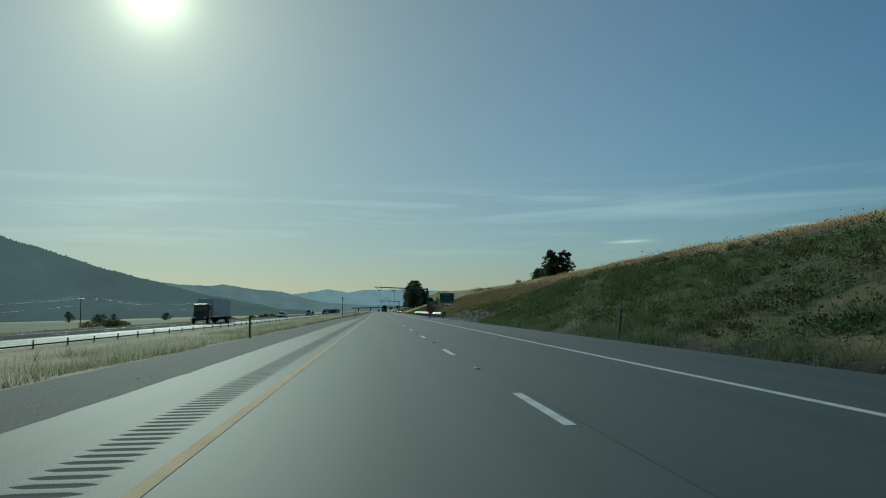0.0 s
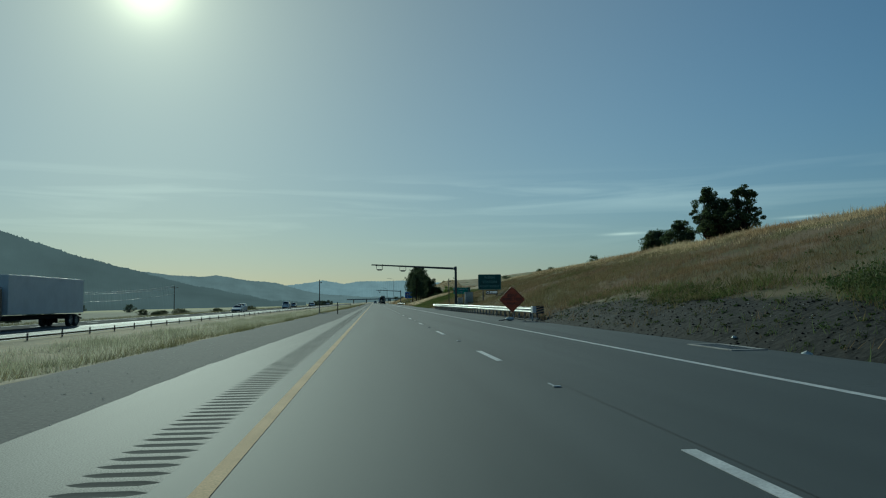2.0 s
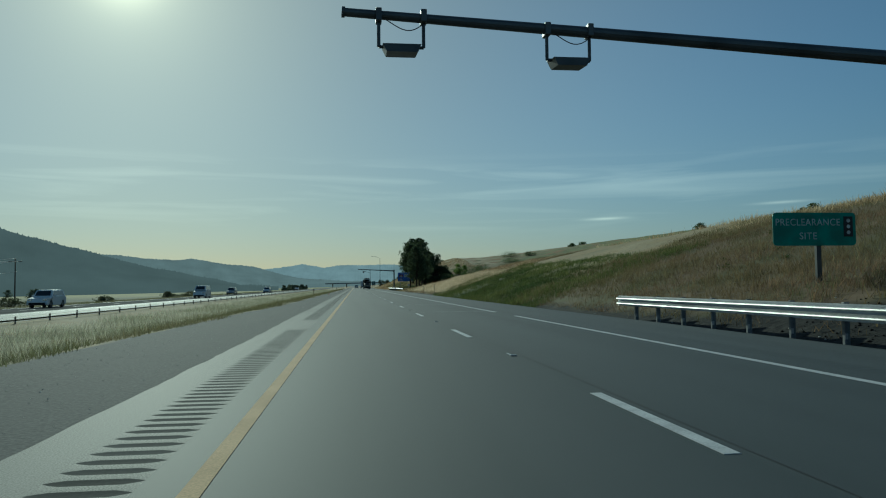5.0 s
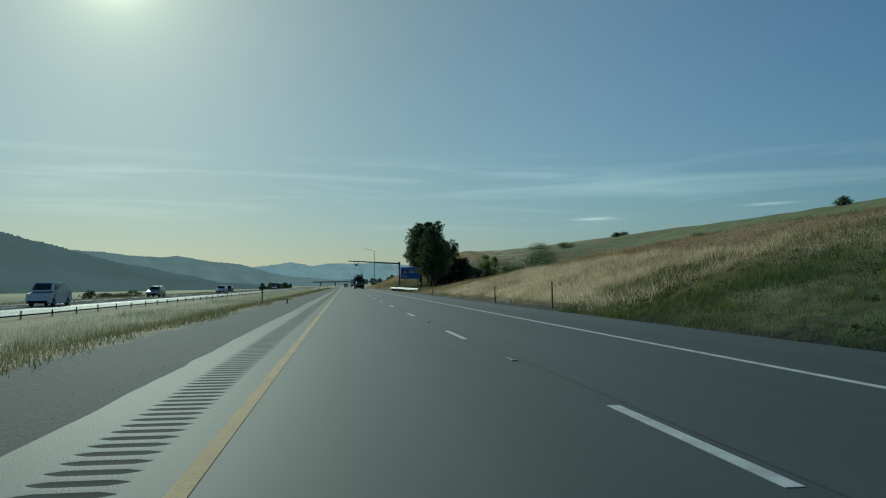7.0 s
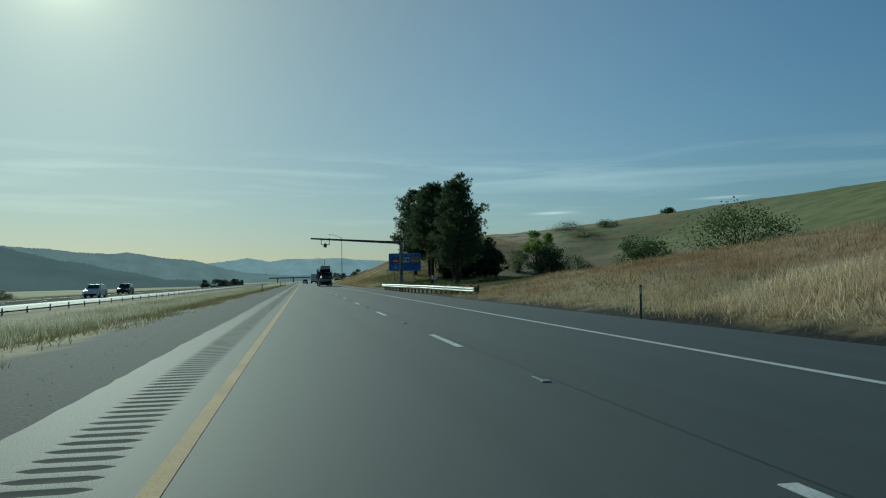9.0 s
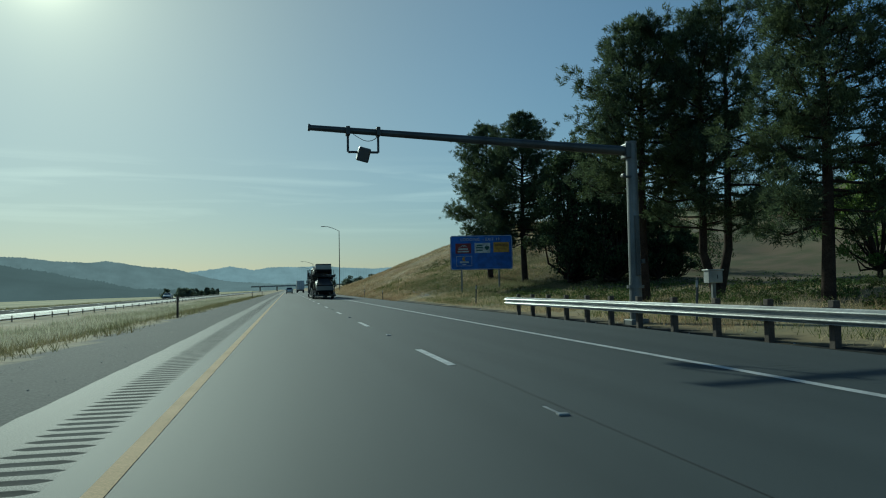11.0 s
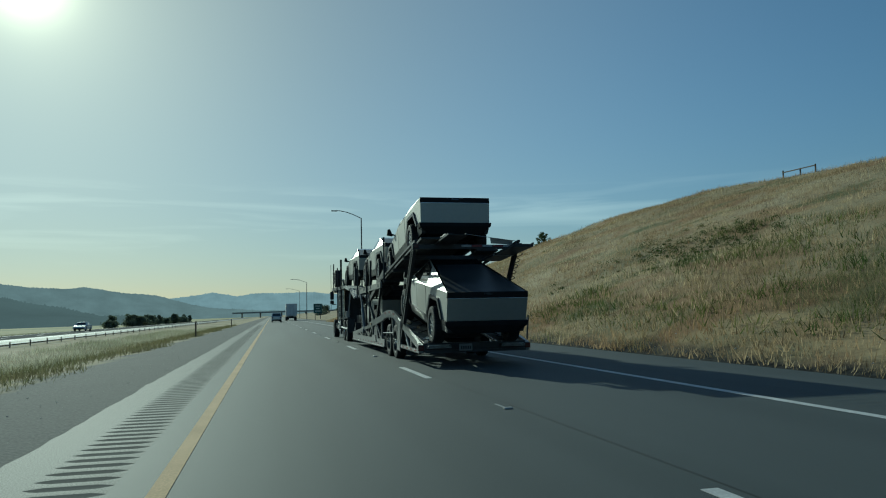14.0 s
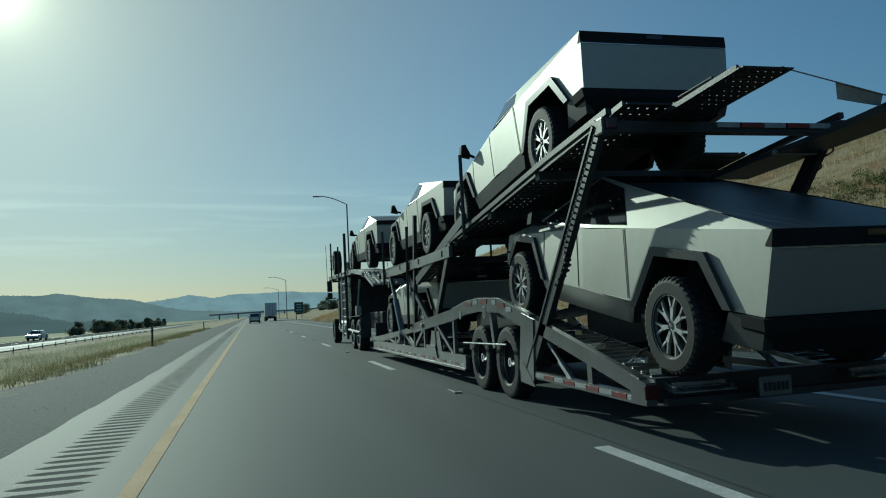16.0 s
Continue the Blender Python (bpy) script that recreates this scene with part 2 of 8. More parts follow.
LETTER = material("pale_sign_lettering", (0.55, 0.62, 0.60), 0.5, vary=0.1, scale=5, fine=50, bump=0.0)
LETTER_DIM = material("dim_green_lettering", (0.27, 0.47, 0.41), 0.5, vary=0.1, scale=5, fine=50, bump=0.0)
INK = material("black_ink", (0.02, 0.02, 0.02), 0.6, vary=0.1, scale=5, fine=50, bump=0.0)
RED = material("dark_red_panel", (0.22, 0.02, 0.025), 0.5, vary=0.1, scale=5, fine=50, bump=0.0)
CREAM = material("cream_panel", (0.62, 0.64, 0.60), 0.5, vary=0.08, scale=5, fine=50, bump=0.0)
AMBER = material("amber_panel", (0.66, 0.36, 0.04), 0.5, vary=0.08, scale=5, fine=50, bump=0.0)
OCHRE = material("dull_ochre", (0.36, 0.18, 0.03), 0.6, vary=0.1, scale=5, fine=50, bump=0.0)
TAIL_RED = material("red_lens", (0.07, 0.006, 0.006), 0.25, vary=0.1, scale=5, fine=50, bump=0.0)
STRIPE_RED = material("red_reflector", (0.22, 0.022, 0.024), 0.35, vary=0.1, scale=5, fine=50, bump=0.0)
STRIPE_WHITE = material("white_reflector", (0.42, 0.42, 0.41), 0.35, vary=0.1, scale=5, fine=50, bump=0.0)
LED = glow_material("lit_display_segments", (0.9, 0.95, 1.0), 0.36)
WHITE_PAINT = material("white_car_paint", (0.72, 0.72, 0.70), 0.25, vary=0.04, scale=1, fine=30, bump=0.0, patch=0.05)
SILVER_PAINT = material("silver_car_paint", (0.42, 0.43, 0.43), 0.25, 0.6, vary=0.04, scale=1, fine=30, bump=0.0, patch=0.05)
DARK_PAINT = material("charcoal_car_paint", (0.04, 0.043, 0.05), 0.25, 0.3, vary=0.04, scale=1, fine=30, bump=0.0, patch=0.05)
BOX_WHITE = material("white_box_panels", (0.60, 0.61, 0.60), 0.5, vary=0.08, scale=0.8, fine=10, bump=0.02, patch=0.12)
BARK = material("pine_bark", (0.065, 0.046, 0.035), 0.95, spec=0.1, vary=0.6, scale=3, fine=18, bump=0.8, second=(0.04, 0.03, 0.024))
NEEDLES = material("pine_needles", (0.085, 0.115, 0.070), 0.75, spec=0.15, vary=0.3, scale=0.8, fine=6, bump=0.0, second=(0.12, 0.15, 0.065), island=0.8, translucent=0.45)
LEAVES = material("broad_leaves", (0.07, 0.115, 0.03), 0.75, spec=0.15, vary=0.3, scale=0.8, fine=6, bump=0.0, second=(0.05, 0.085, 0.025), island=0.8, translucent=0.4)
YOUNG_LEAVES = material("young_leaves", (0.19, 0.26, 0.07), 0.75, spec=0.15, vary=0.3, scale=0.8, fine=6, bump=0.0, second=(0.14, 0.20, 0.055), island=0.8, translucent=0.62)
HILL_LEAVES = material("sunlit_bush_leaves", (0.10, 0.145, 0.055), 0.75, spec=0.15, vary=0.3, scale=0.8, fine=6, bump=0.0, second=(0.075, 0.115, 0.045), island=0.8, translucent=0.5)
# distant trees' leaves, paled: aerial haze is painted into the colour
FAR_LEAVES = material("haze_tinted_far_leaves", (0.18, 0.21, 0.155), 0.8, spec=0.1, vary=0.3, scale=0.5, fine=4, bump=0.0, second=(0.09, 0.115, 0.075), island=0.7, translucent=0.4)
FIELD_LEAVES = material("dull_scrub_leaves", (0.12, 0.135, 0.075), 0.8, spec=0.1, vary=0.3, scale=0.5, fine=4, bump=0.0, second=(0.15, 0.145, 0.08), island=0.7, translucent=0.4)
DARK_LEAVES = material("dark_leaves", (0.085, 0.115, 0.06), 0.75, spec=0.15, vary=0.3, scale=0.8, fine=6, bump=0.0, second=(0.085, 0.11, 0.045), island=0.8, translucent=0.5)
WEED_GRASS = material("dark_green_weeds", (0.085, 0.125, 0.05), 0.75, spec=0.15, vary=0.35, scale=0.4, fine=5, bump=0.0, second=(0.13, 0.15, 0.065), island=0.9, translucent=0.45)
BRUSH = material("green_brush", (0.075, 0.115, 0.035), 0.75, spec=0.15, vary=0.3, scale=0.4, fine=6, bump=0.0, second=(0.09, 0.10, 0.035), island=0.9, translucent=0.3)
DRY_GRASS = material("dry_golden_grass", (0.56, 0.46, 0.29), 0.75, spec=0.15, vary=0.3, scale=0.14, fine=4, bump=0.0, second=(0.34, 0.22, 0.12), island=0.9, translucent=0.5)
RUST_GRASS = material("rust_brown_grass", (0.25, 0.17, 0.10), 0.75, spec=0.15, vary=0.3, scale=0.16, fine=4, bump=0.0, second=(0.15, 0.135, 0.06), island=0.9, translucent=0.4)
MIX_GRASS = material("mixed_bank_grass", (0.38, 0.26, 0.15), 0.7, vary=0.3, scale=0.22, fine=4, bump=0.0, second=(0.17, 0.17, 0.08), island=0.9, translucent=0.45)
VERGE_GRASS = material("olive_verge_grass", (0.16, 0.165, 0.08), 0.75, spec=0.15, vary=0.3, scale=0.2, fine=4, bump=0.0, second=(0.27, 0.23, 0.13), island=0.9, translucent=0.45)
GREEN_GRASS = material("lush_green_grass", (0.075, 0.11, 0.035), 0.75, spec=0.15, vary=0.3, scale=0.3, fine=4, bump=0.0, second=(0.17, 0.18, 0.06), island=0.9, translucent=0.45)
PALE_GRASS = material("pale_seeding_grass", (0.74, 0.62, 0.44), 0.7, vary=0.3, scale=0.15, fine=4, bump=0.0, second=(0.50, 0.39, 0.26), island=1.1, translucent=0.58)
CLOD = material("dark_soil_clods", (0.035, 0.032, 0.029), 0.95, spec=0.1, vary=0.4, scale=2, fine=20, island=0.9)
SEED_GRASS = material("grey_seeding_grass", (0.56, 0.53, 0.41), 0.75, vary=0.3, scale=0.12, fine=4, bump=0.0, second=(0.27, 0.28, 0.17), island=1.0, translucent=0.5)
GRAVEL_BITS = material("pale_litter", (0.45, 0.44, 0.41), 0.7, vary=0.3, scale=2, fine=20, island=0.8)
# near-black ridges whose haze colours are painted as emission
FAR_A = far_material("near_ridge_haze_glow", (0.006, 0.008, 0.006), (0.092, 0.120, 0.132), 1.0)
FAR_B = far_material("mid_ridge_haze_glow", (0.005, 0.006, 0.006), (0.148, 0.190, 0.212), 1.0)
FAR_C = far_material("far_ridge_haze_glow", (0.004, 0.005, 0.006), (0.215, 0.285, 0.335), 1.0)


def ground_material():
    """Dry grass, green patches and bare soil, with gravel along the carriageway's left side."""
    m = bpy.data.materials.new("grassland_soil")
    m.use_nodes = True
    nt = m.node_tree
    b = nt.nodes["Principled BSDF"]
    b.inputs["Roughness"].default_value = 0.9
    b.inputs["Specular IOR Level"].default_value = 0.15
    geo = nt.nodes.new("ShaderNodeNewGeometry")
    sep = nt.nodes.new("ShaderNodeSeparateXYZ")
    nt.links.new(geo.outputs["Position"], sep.inputs[0])

    def noise_at(scale, detail=6.0):
        n = nt.nodes.new("ShaderNodeTexNoise")
        n.inputs["Scale"].default_value, n.inputs["Detail"].default_value = scale, detail
        nt.links.new(geo.outputs["Position"], n.inputs["Vector"])
        return n.outputs["Fac"]

    def ramp(v, a, c):
        r = nt.nodes.new("ShaderNodeMapRange")
        r.inputs[1].default_value, r.inputs[2].default_value = a, c
        nt.links.new(v, r.inputs[0])
        return r.outputs[0]

    def blend(f, a, c):
        x = nt.nodes.new("ShaderNodeMix")
        x.data_type = "RGBA"
        nt.links.new(f, x.inputs["Factor"])
        for key, v in (("A", a), ("B", c)):
            if isinstance(v, tuple):
                x.inputs[key].default_value = (*v, 1)
            else:
                nt.links.new(v, x.inputs[key])
        return x.outputs["Result"]

    grass = blend(ramp(noise_at(0.05), 0.42, 0.60), (0.42, 0.34, 0.21), (0.26, 0.22, 0.12))
    grass = blend(ramp(noise_at(0.35), 0.45, 0.62), grass, (0.37, 0.28, 0.15))
    grass = blend(ramp(noise_at(2.5), 0.56, 0.68), grass, (0.22, 0.17, 0.10))
    # greener hill pasture far up the slope
    crest = math_node(nt, "MULTIPLY", ramp(sep.outputs["Y"], 328.0, 350.0), 16.0)
    up = math_node(nt, "MULTIPLY", ramp(math_node(nt, "SUBTRACT", sep.outputs["X"], crest), 36.0, 46.0), ramp(sep.outputs["Y"], 480.0, 430.0))
    grass = blend(up, grass, blend(ramp(noise_at(0.25, 9.0), 0.40, 0.62), (0.23, 0.235, 0.10), (0.15, 0.165, 0.07)))
    # rust-brown weedy length of bank
    rust = math_node(nt, "MULTIPLY", math_node(nt, "MULTIPLY", ramp(sep.outputs["Y"], -90.0, -80.0), ramp(sep.outputs["Y"], 206.0, 196.0)), ramp(sep.outputs["X"], 33.0, 29.0))
    dell = math_node(nt, "MULTIPLY", math_node(nt, "MULTIPLY", ramp(sep.outputs["Y"], 338.0, 352.0), ramp(sep.outputs["Y"], 426.0, 410.0)), ramp(sep.outputs["X"], 66.0, 50.0))
    dell = math_node(nt, "MULTIPLY", dell, ramp(sep.outputs["X"], 15.0, 19.0))
    rust = math_node(nt, "MULTIPLY", math_node(nt, "MAXIMUM", rust, dell), ramp(sep.outputs["X"], 9.0, 10.0))
    grass = blend(rust, grass, blend(ramp(noise_at(0.3), 0.42, 0.6), (0.20, 0.145, 0.09), (0.13, 0.12, 0.06)))
    # damp green growth low on two lengths of the bank
    lush = math_node(nt, "MULTIPLY", ramp(sep.outputs["Y"], 88.0, 70.0), ramp(sep.outputs["X"], 30.0, 25.0))
    lush2 = math_node(nt, "MULTIPLY", math_node(nt, "MULTIPLY", ramp(sep.outputs["Y"], 200.0, 210.0), ramp(sep.outputs["Y"], 255.0, 240.0)), ramp(sep.outputs["X"], 20.0, 16.0))
    lush = math_node(nt, "MULTIPLY", math_node(nt, "MAXIMUM", lush, lush2), ramp(sep.outputs["X"], 9.0, 10.0))
    grass = blend(math_node(nt, "MULTIPLY", lush, ramp(noise_at(0.22), 0.30, 0.50)), grass, blend(ramp(noise_at(1.3), 0.4, 0.6), (0.055, 0.062, 0.028), (0.10, 0.105, 0.045)))
    wob = math_node(nt, "ADD", sep.outputs["X"], math_node(nt, "MULTIPLY", math_node(nt, "SUBTRACT", noise_at(0.4), 0.5), 2.4))
    rocky = math_node(nt, "MULTIPLY", math_node(nt, "MULTIPLY", ramp(sep.outputs["Y"], 408.0, 413.0), ramp(sep.outputs["Y"], 428.0, 421.0)), math_node(nt, "MULTIPLY", ramp(wob, 12.6, 14.0), ramp(wob, 20.0, 17.5)))
    slope = math_node(nt, "MULTIPLY", ramp(sep.outputs["Y"], 408.0, 422.0), ramp(sep.outputs["X"], 10.5, 12.0))
    grass = blend(math_node(nt, "MULTIPLY", slope, ramp(noise_at(0.16), 0.50, 0.60)), grass, (0.28, 0.175, 0.09))
    grass = blend(math_node(nt, "MULTIPLY", slope, ramp(noise_at(0.23, 4.0), 0.54, 0.66)), grass, (0.14, 0.145, 0.065))
    grass = blend(math_node(nt, "MULTIPLY", rocky, ramp(noise_at(0.9), 0.38, 0.52)), grass, blend(ramp(noise_at(5.0), 0.4, 0.6), (0.12, 0.115, 0.105), (0.25, 0.235, 0.21)))
    # red-brown band above the pale drifts
    band = math_node(nt, "MULTIPLY", math_node(nt, "MULTIPLY", ramp(sep.outputs["Y"], 236.0, 250.0), ramp(sep.outputs["Y"], 336.0, 322.0)), math_node(nt, "MULTIPLY", ramp(sep.outputs["X"], 15.0, 19.0), ramp(sep.outputs["X"], 34.0, 29.0)))
    grass = blend(band, grass, blend(ramp(noise_at(0.5), 0.40, 0.62), (0.26, 0.165, 0.095), (0.35, 0.25, 0.14)))
    left = ramp(sep.outputs["X"], -32.0, -36.0)
    near_field = blend(ramp(noise_at(0.03), 0.42, 0.58), (0.065, 0.075, 0.042), (0.11, 0.11, 0.055))
    far_field = blend(ramp(noise_at(0.012), 0.45, 0.55), (0.33, 0.29, 0.12), (0.22, 0.22, 0.09))
    grass = blend(left, grass, blend(ramp(sep.outputs["Y"], 420.0, 640.0), near_field, far_field))
    wide_verge = math_node(nt, "MULTIPLY", ramp(sep.outputs["Y"], 215.0, 165.0), 2.4)
    gravel = math_node(nt, "MULTIPLY", ramp(math_node(nt, "ADD", wob, wide_verge), -5.2, -4.3), ramp(sep.outputs["X"], 2.0, 1.0))
    cut = math_node(nt, "MULTIPLY", math_node(nt, "MULTIPLY", ramp(sep.outputs["Y"], 62.0, 68.0), ramp(sep.outputs["Y"], 112.0, 98.0)), 3.0)
    cut = math_node(nt, "ADD", cut, math_node(nt, "MULTIPLY", math_node(nt, "MULTIPLY", ramp(sep.outputs["Y"], 146.0, 154.0), ramp(sep.outputs["Y"], 176.0, 166.0)), 3.6))
    wob2 = math_node(nt, "SUBTRACT", wob, cut)
    toe = math_node(nt, "MULTIPLY", ramp(wob2, 12.4, 11.6), ramp(sep.outputs["X"], 1.0, 2.0))
    sandy = math_node(nt, "MULTIPLY", math_node(nt, "MULTIPLY", ramp(wob, -8.6, -7.7), ramp(wob, -6.3, -7.0)), math_node(nt, "MULTIPLY", ramp(sep.outputs["Y"], 150.0, 110.0), ramp(noise_at(0.55), 0.42, 0.50)))
    grass = blend(sandy, grass, blend(ramp(noise_at(3.0), 0.4, 0.6), (0.46, 0.38, 0.25), (0.36, 0.29, 0.19)))
    stones = blend(ramp(noise_at(14.0), 0.45, 0.65), (0.075, 0.076, 0.076), (0.135, 0.132, 0.127))
    packed = blend(ramp(noise_at(25.0), 0.42, 0.62), (0.085, 0.086, 0.083), (0.135, 0.134, 0.128))
    stones = blend(ramp(wob, -3.4, -2.3), stones, packed)
    soil = blend(ramp(noise_at(6.0), 0.4, 0.65), (0.016, 0.017, 0.016), (0.034, 0.033, 0.029))
    col = blend(gravel, grass, stones)
    col = blend(toe, col, soil)
    nt.links.new(col, b.inputs["Base Color"])
    bp = nt.nodes.new("ShaderNodeBump")
    bp.inputs["Strength"].default_value, bp.inputs["Distance"].default_value = 0.35, 0.04
    nt.links.new(noise_at(16.0, 8.0), bp.inputs["Height"])
    clods = nt.nodes.new("ShaderNodeBump")
    clods.inputs["Distance"].default_value = 0.22
    nt.links.new(math_node(nt, "MULTIPLY", toe, 0.5), clods.inputs["Strength"])
    nt.links.new(noise_at(2.6, 9.0), clods.inputs["Height"])
    nt.links.new(bp.outputs[0], clods.inputs["Normal"])
    nt.links.new(clods.outputs[0], b.inputs["Normal"])
    return m


GROUND = ground_material()


# ---- mesh helpers ----
def part(name, bm, mat, parent=None, label="", smooth=False):
    me = bpy.data.meshes.new(name)
    bm.normal_update()
    bm.to_mesh(me)
    bm.free()
    me.materials.append(mat)
    if smooth:
        me.polygons.foreach_set("use_smooth", [True] * len(me.polygons))
    ob = new(name, me)
    if parent is not None:
        ob.parent = parent
    if label:
        tagged(ob, label)
    return ob


def thing(name, at, label, category, group="", kind="", turn=0, tilt=0):
    ob = new(name)
    ob.empty_display_size = 0.2
    ob.matrix_basis = pose(*at, tilt, 0, turn)
    return tagged(ob, label, category, group, kind)


def box(bm, c, s, m=None, bevel=0.0):
    r = bmesh.ops.create_cube(bm, size=1.0, matrix=Matrix.Translation(c) @ (m or Matrix.Identity(4)) @ Matrix.Diagonal((*s, 1)))
    if bevel:
        edges = list({e for v in r["verts"] for e in v.link_edges})
        bmesh.ops.bevel(bm, geom=edges, offset=bevel, segments=2, profile=0.6, affect="EDGES")


def rod(bm, p, q, r, r2=None, seg=8):
    p, q = Vector(p), Vector(q)
    d = q - p
    m = Matrix.Translation((p + q) / 2) @ d.to_track_quat("Z", "Y").to_matrix().to_4x4()
    bmesh.ops.create_cone(bm, cap_ends=True, segments=seg, radius1=r, radius2=r if r2 is None else r2, depth=d.length, matrix=m)


def beam(bm, p, q, w, h):
    """A straight bar of width w (across x) and height h from p to q."""
    p, q = Vector(p), Vector(q)
    d = q - p
    y = d.normalized()
    x = Vector((1, 0, 0)) if abs(y.x) < 0.9 else Vector((0, 1, 0))
    z = x.cross(y).normalized()
    x = y.cross(z).normalized()
    m = Matrix((x, y, z)).transposed().to_4x4()
    bmesh.ops.create_cube(bm, size=1.0, matrix=Matrix.Translation((p + q) / 2) @ m @ Matrix.Diagonal((w, d.length, h, 1)))


def face(bm, pts):
    return bm.faces.new([bm.verts.new(p) for p in pts])


def slab(bm, pts, off):
    """A polygon given thickness by the vector off."""
    off = Vector(off)
    a = [bm.verts.new(p) for p in pts]
    b = [bm.verts.new(Vector(p) + off) for p in pts]
    f = [bm.faces.new(a), bm.faces.new(b[::-1])]
    n = len(a)
    for i in range(n):
        bm.faces.new((a[i], b[i], b[(i + 1) % n], a[(i + 1) % n]))
    bmesh.ops.triangulate(bm, faces=f)
    bmesh.ops.recalc_face_normals(bm, faces=bm.faces)


def lathe(bm, profile, seg=24, axis="x", at=(0, 0, 0)):
    """Turns the profile of (radius, along) about an axis through at."""
    rings = []
    for k in range(seg):
        a = 2 * math.pi * k / seg
        ring = []
        for r, u in profile:
            c, s = r * math.cos(a), r * math.sin(a)
            p = (u, c, s) if axis == "x" else (c, s, u)
            ring.append(bm.verts.new(Vector(p) + Vector(at)))
        rings.append(ring)
    for k in range(seg):
        a, b = rings[k], rings[(k + 1) % seg]
        for i in range(len(profile) - 1):
            bm.faces.new((a[i], a[i + 1], b[i + 1], b[i]))
    bmesh.ops.recalc_face_normals(bm, faces=bm.faces)


def fast_mesh(name, verts, faces, mat, smooth=False):
    """An object from arrays: verts (n, 3), faces (m, k)."""
    me = bpy.data.meshes.new(name)
    k = faces.shape[1]
    me.vertices.add(len(verts))
    me.vertices.foreach_set("co", np.asarray(verts, np.float32).ravel())
    me.loops.add(faces.size)
    me.loops.foreach_set("vertex_index", faces.astype(np.int32).ravel())
    me.polygons.add(len(faces))
    me.polygons.foreach_set("loop_start", np.arange(0, faces.size, k, dtype=np.int32))
    me.update(calc_edges=True)
    if smooth:
        me.polygons.foreach_set("use_smooth", np.ones(len(faces), bool))
    me.materials.append(mat)
    return new(name, me)


def words(text, at, size, mat, parent, label="", name="lettering", align="CENTER", stretch=1.0):
    """Raised letters that face the oncoming driver."""
    cu = bpy.data.curves.new(name, "FONT")
    cu.body, cu.size, cu.align_x, cu.align_y, cu.extrude = text, size, align, "CENTER", 0.004
    cu.space_character = 1.08
    cu.materials.append(mat)
    ob = new(name, cu)
    ob.parent = parent
    ob.matrix_basis = pose(*at, 90, 0, 0) @ Matrix.Diagonal((stretch, 1, 1, 1))
    if label:
        tagged(ob, label)
    return ob


def smoothstep(a, b, x):
    t = np.clip((x - a) / (b - a), 0, 1)
    return t * t * (3 - 2 * t)


# ---- the ground ----
LANE, EDGE = 3.66, 7.21          # lane line and right edge line, from the yellow line
Y_LOW, Y_FAR = -80.0, 1500.0


def rolls(x, y, size, amp, seed):
    """Soft uneven ground from a few crossing waves."""
    rng = np.random.default_rng(seed)
    z = np.zeros_like(np.asarray(x, float) + np.asarray(y, float))
    for k in range(7):
        a, ph, f = rng.uniform(0, math.tau), rng.uniform(0, math.tau), rng.uniform(0.6, 2.2) / size
        z = z + np.sin((x * math.cos(a) + y * math.sin(a)) * f * math.tau + ph) / (f * size + 0.5)
    return z * amp / 3


def height(x, y):
    x, y = np.broadcast_arrays(np.asarray(x, float), np.asarray(y, float))
    crest_x = np.interp(y, [-100, 150, 200, 250, 330, 380, 420, 460, 900], [33, 34, 31, 27, 25, 30, 38, 44, 46])
    crest_z = np.interp(y, [-100, 60, 150, 200, 250, 270, 297, 325, 350, 390, 410, 430, 455, 480, 500, 540, 620, 700, 900, 1300],
                        [7.2, 7.0, 6.9, 6.0, 4.9, 4.6, 3.6, 2.5, 1.2, 1.0, 3.0, 8.2, 11.4, 13.0, 13.0, 10.0, 5.0, 3.5, 3.0, 3.0])
    far_z = np.interp(y, [-100, 350, 430, 500, 900, 1400, 4000], [17.5, 18.0, 19.0, 19.0, 15, 9, 6])
    left = np.interp(x, [-4900, -600, -80, -32.5, -31.2, -18.6, -17.2, -11.5, -8.0, -5.5, -2.25, 0, 10.3, 11.2],
                     [-14, -9, -2.6, -0.85, -0.62, -0.62, -0.78, -0.95, -0.65, -0.26, -0.03, -0.08, -0.08, -0.14])
    s = np.clip((x - 11.2) / (crest_x - 11.2), 0, 1)
    bank = (crest_z + 0.14) * (1.18 * s - 0.18 * s * s)
    hill = (np.maximum(far_z, crest_z) - crest_z) * smoothstep(0, 1, (x - crest_x) / (115 - crest_x)) + 10 * smoothstep(115, 500, x)
    bank = bank - 0.7 * np.exp(-((x - 17.0) / 3.2) ** 2 - ((y - 160.0) / 10.0) ** 2)
    dug = smoothstep(11.3, 12.2, x) * (1 - smoothstep(14.0, 15.5, x)) * smoothstep(62, 67, y) * (1 - smoothstep(98, 106, y))
    bank = bank + dug * (0.10 + rolls(x, y, 2.6, 0.09, 8))
    rough_r = smoothstep(11.5, 20, x)
    rough_l = smoothstep(-6, -9, x) * (1 - smoothstep(-15, -17, x)) + smoothstep(-33, -60, x)
    z = left + bank + hill * (x > crest_x)
    z = z + rough_r * (rolls(x, y, 14.0, 0.22, 3) + rolls(x, y, 5.0, 0.07, 5)) + rough_l * (rolls(x, y, 9.0, 0.10, 4))
    return z


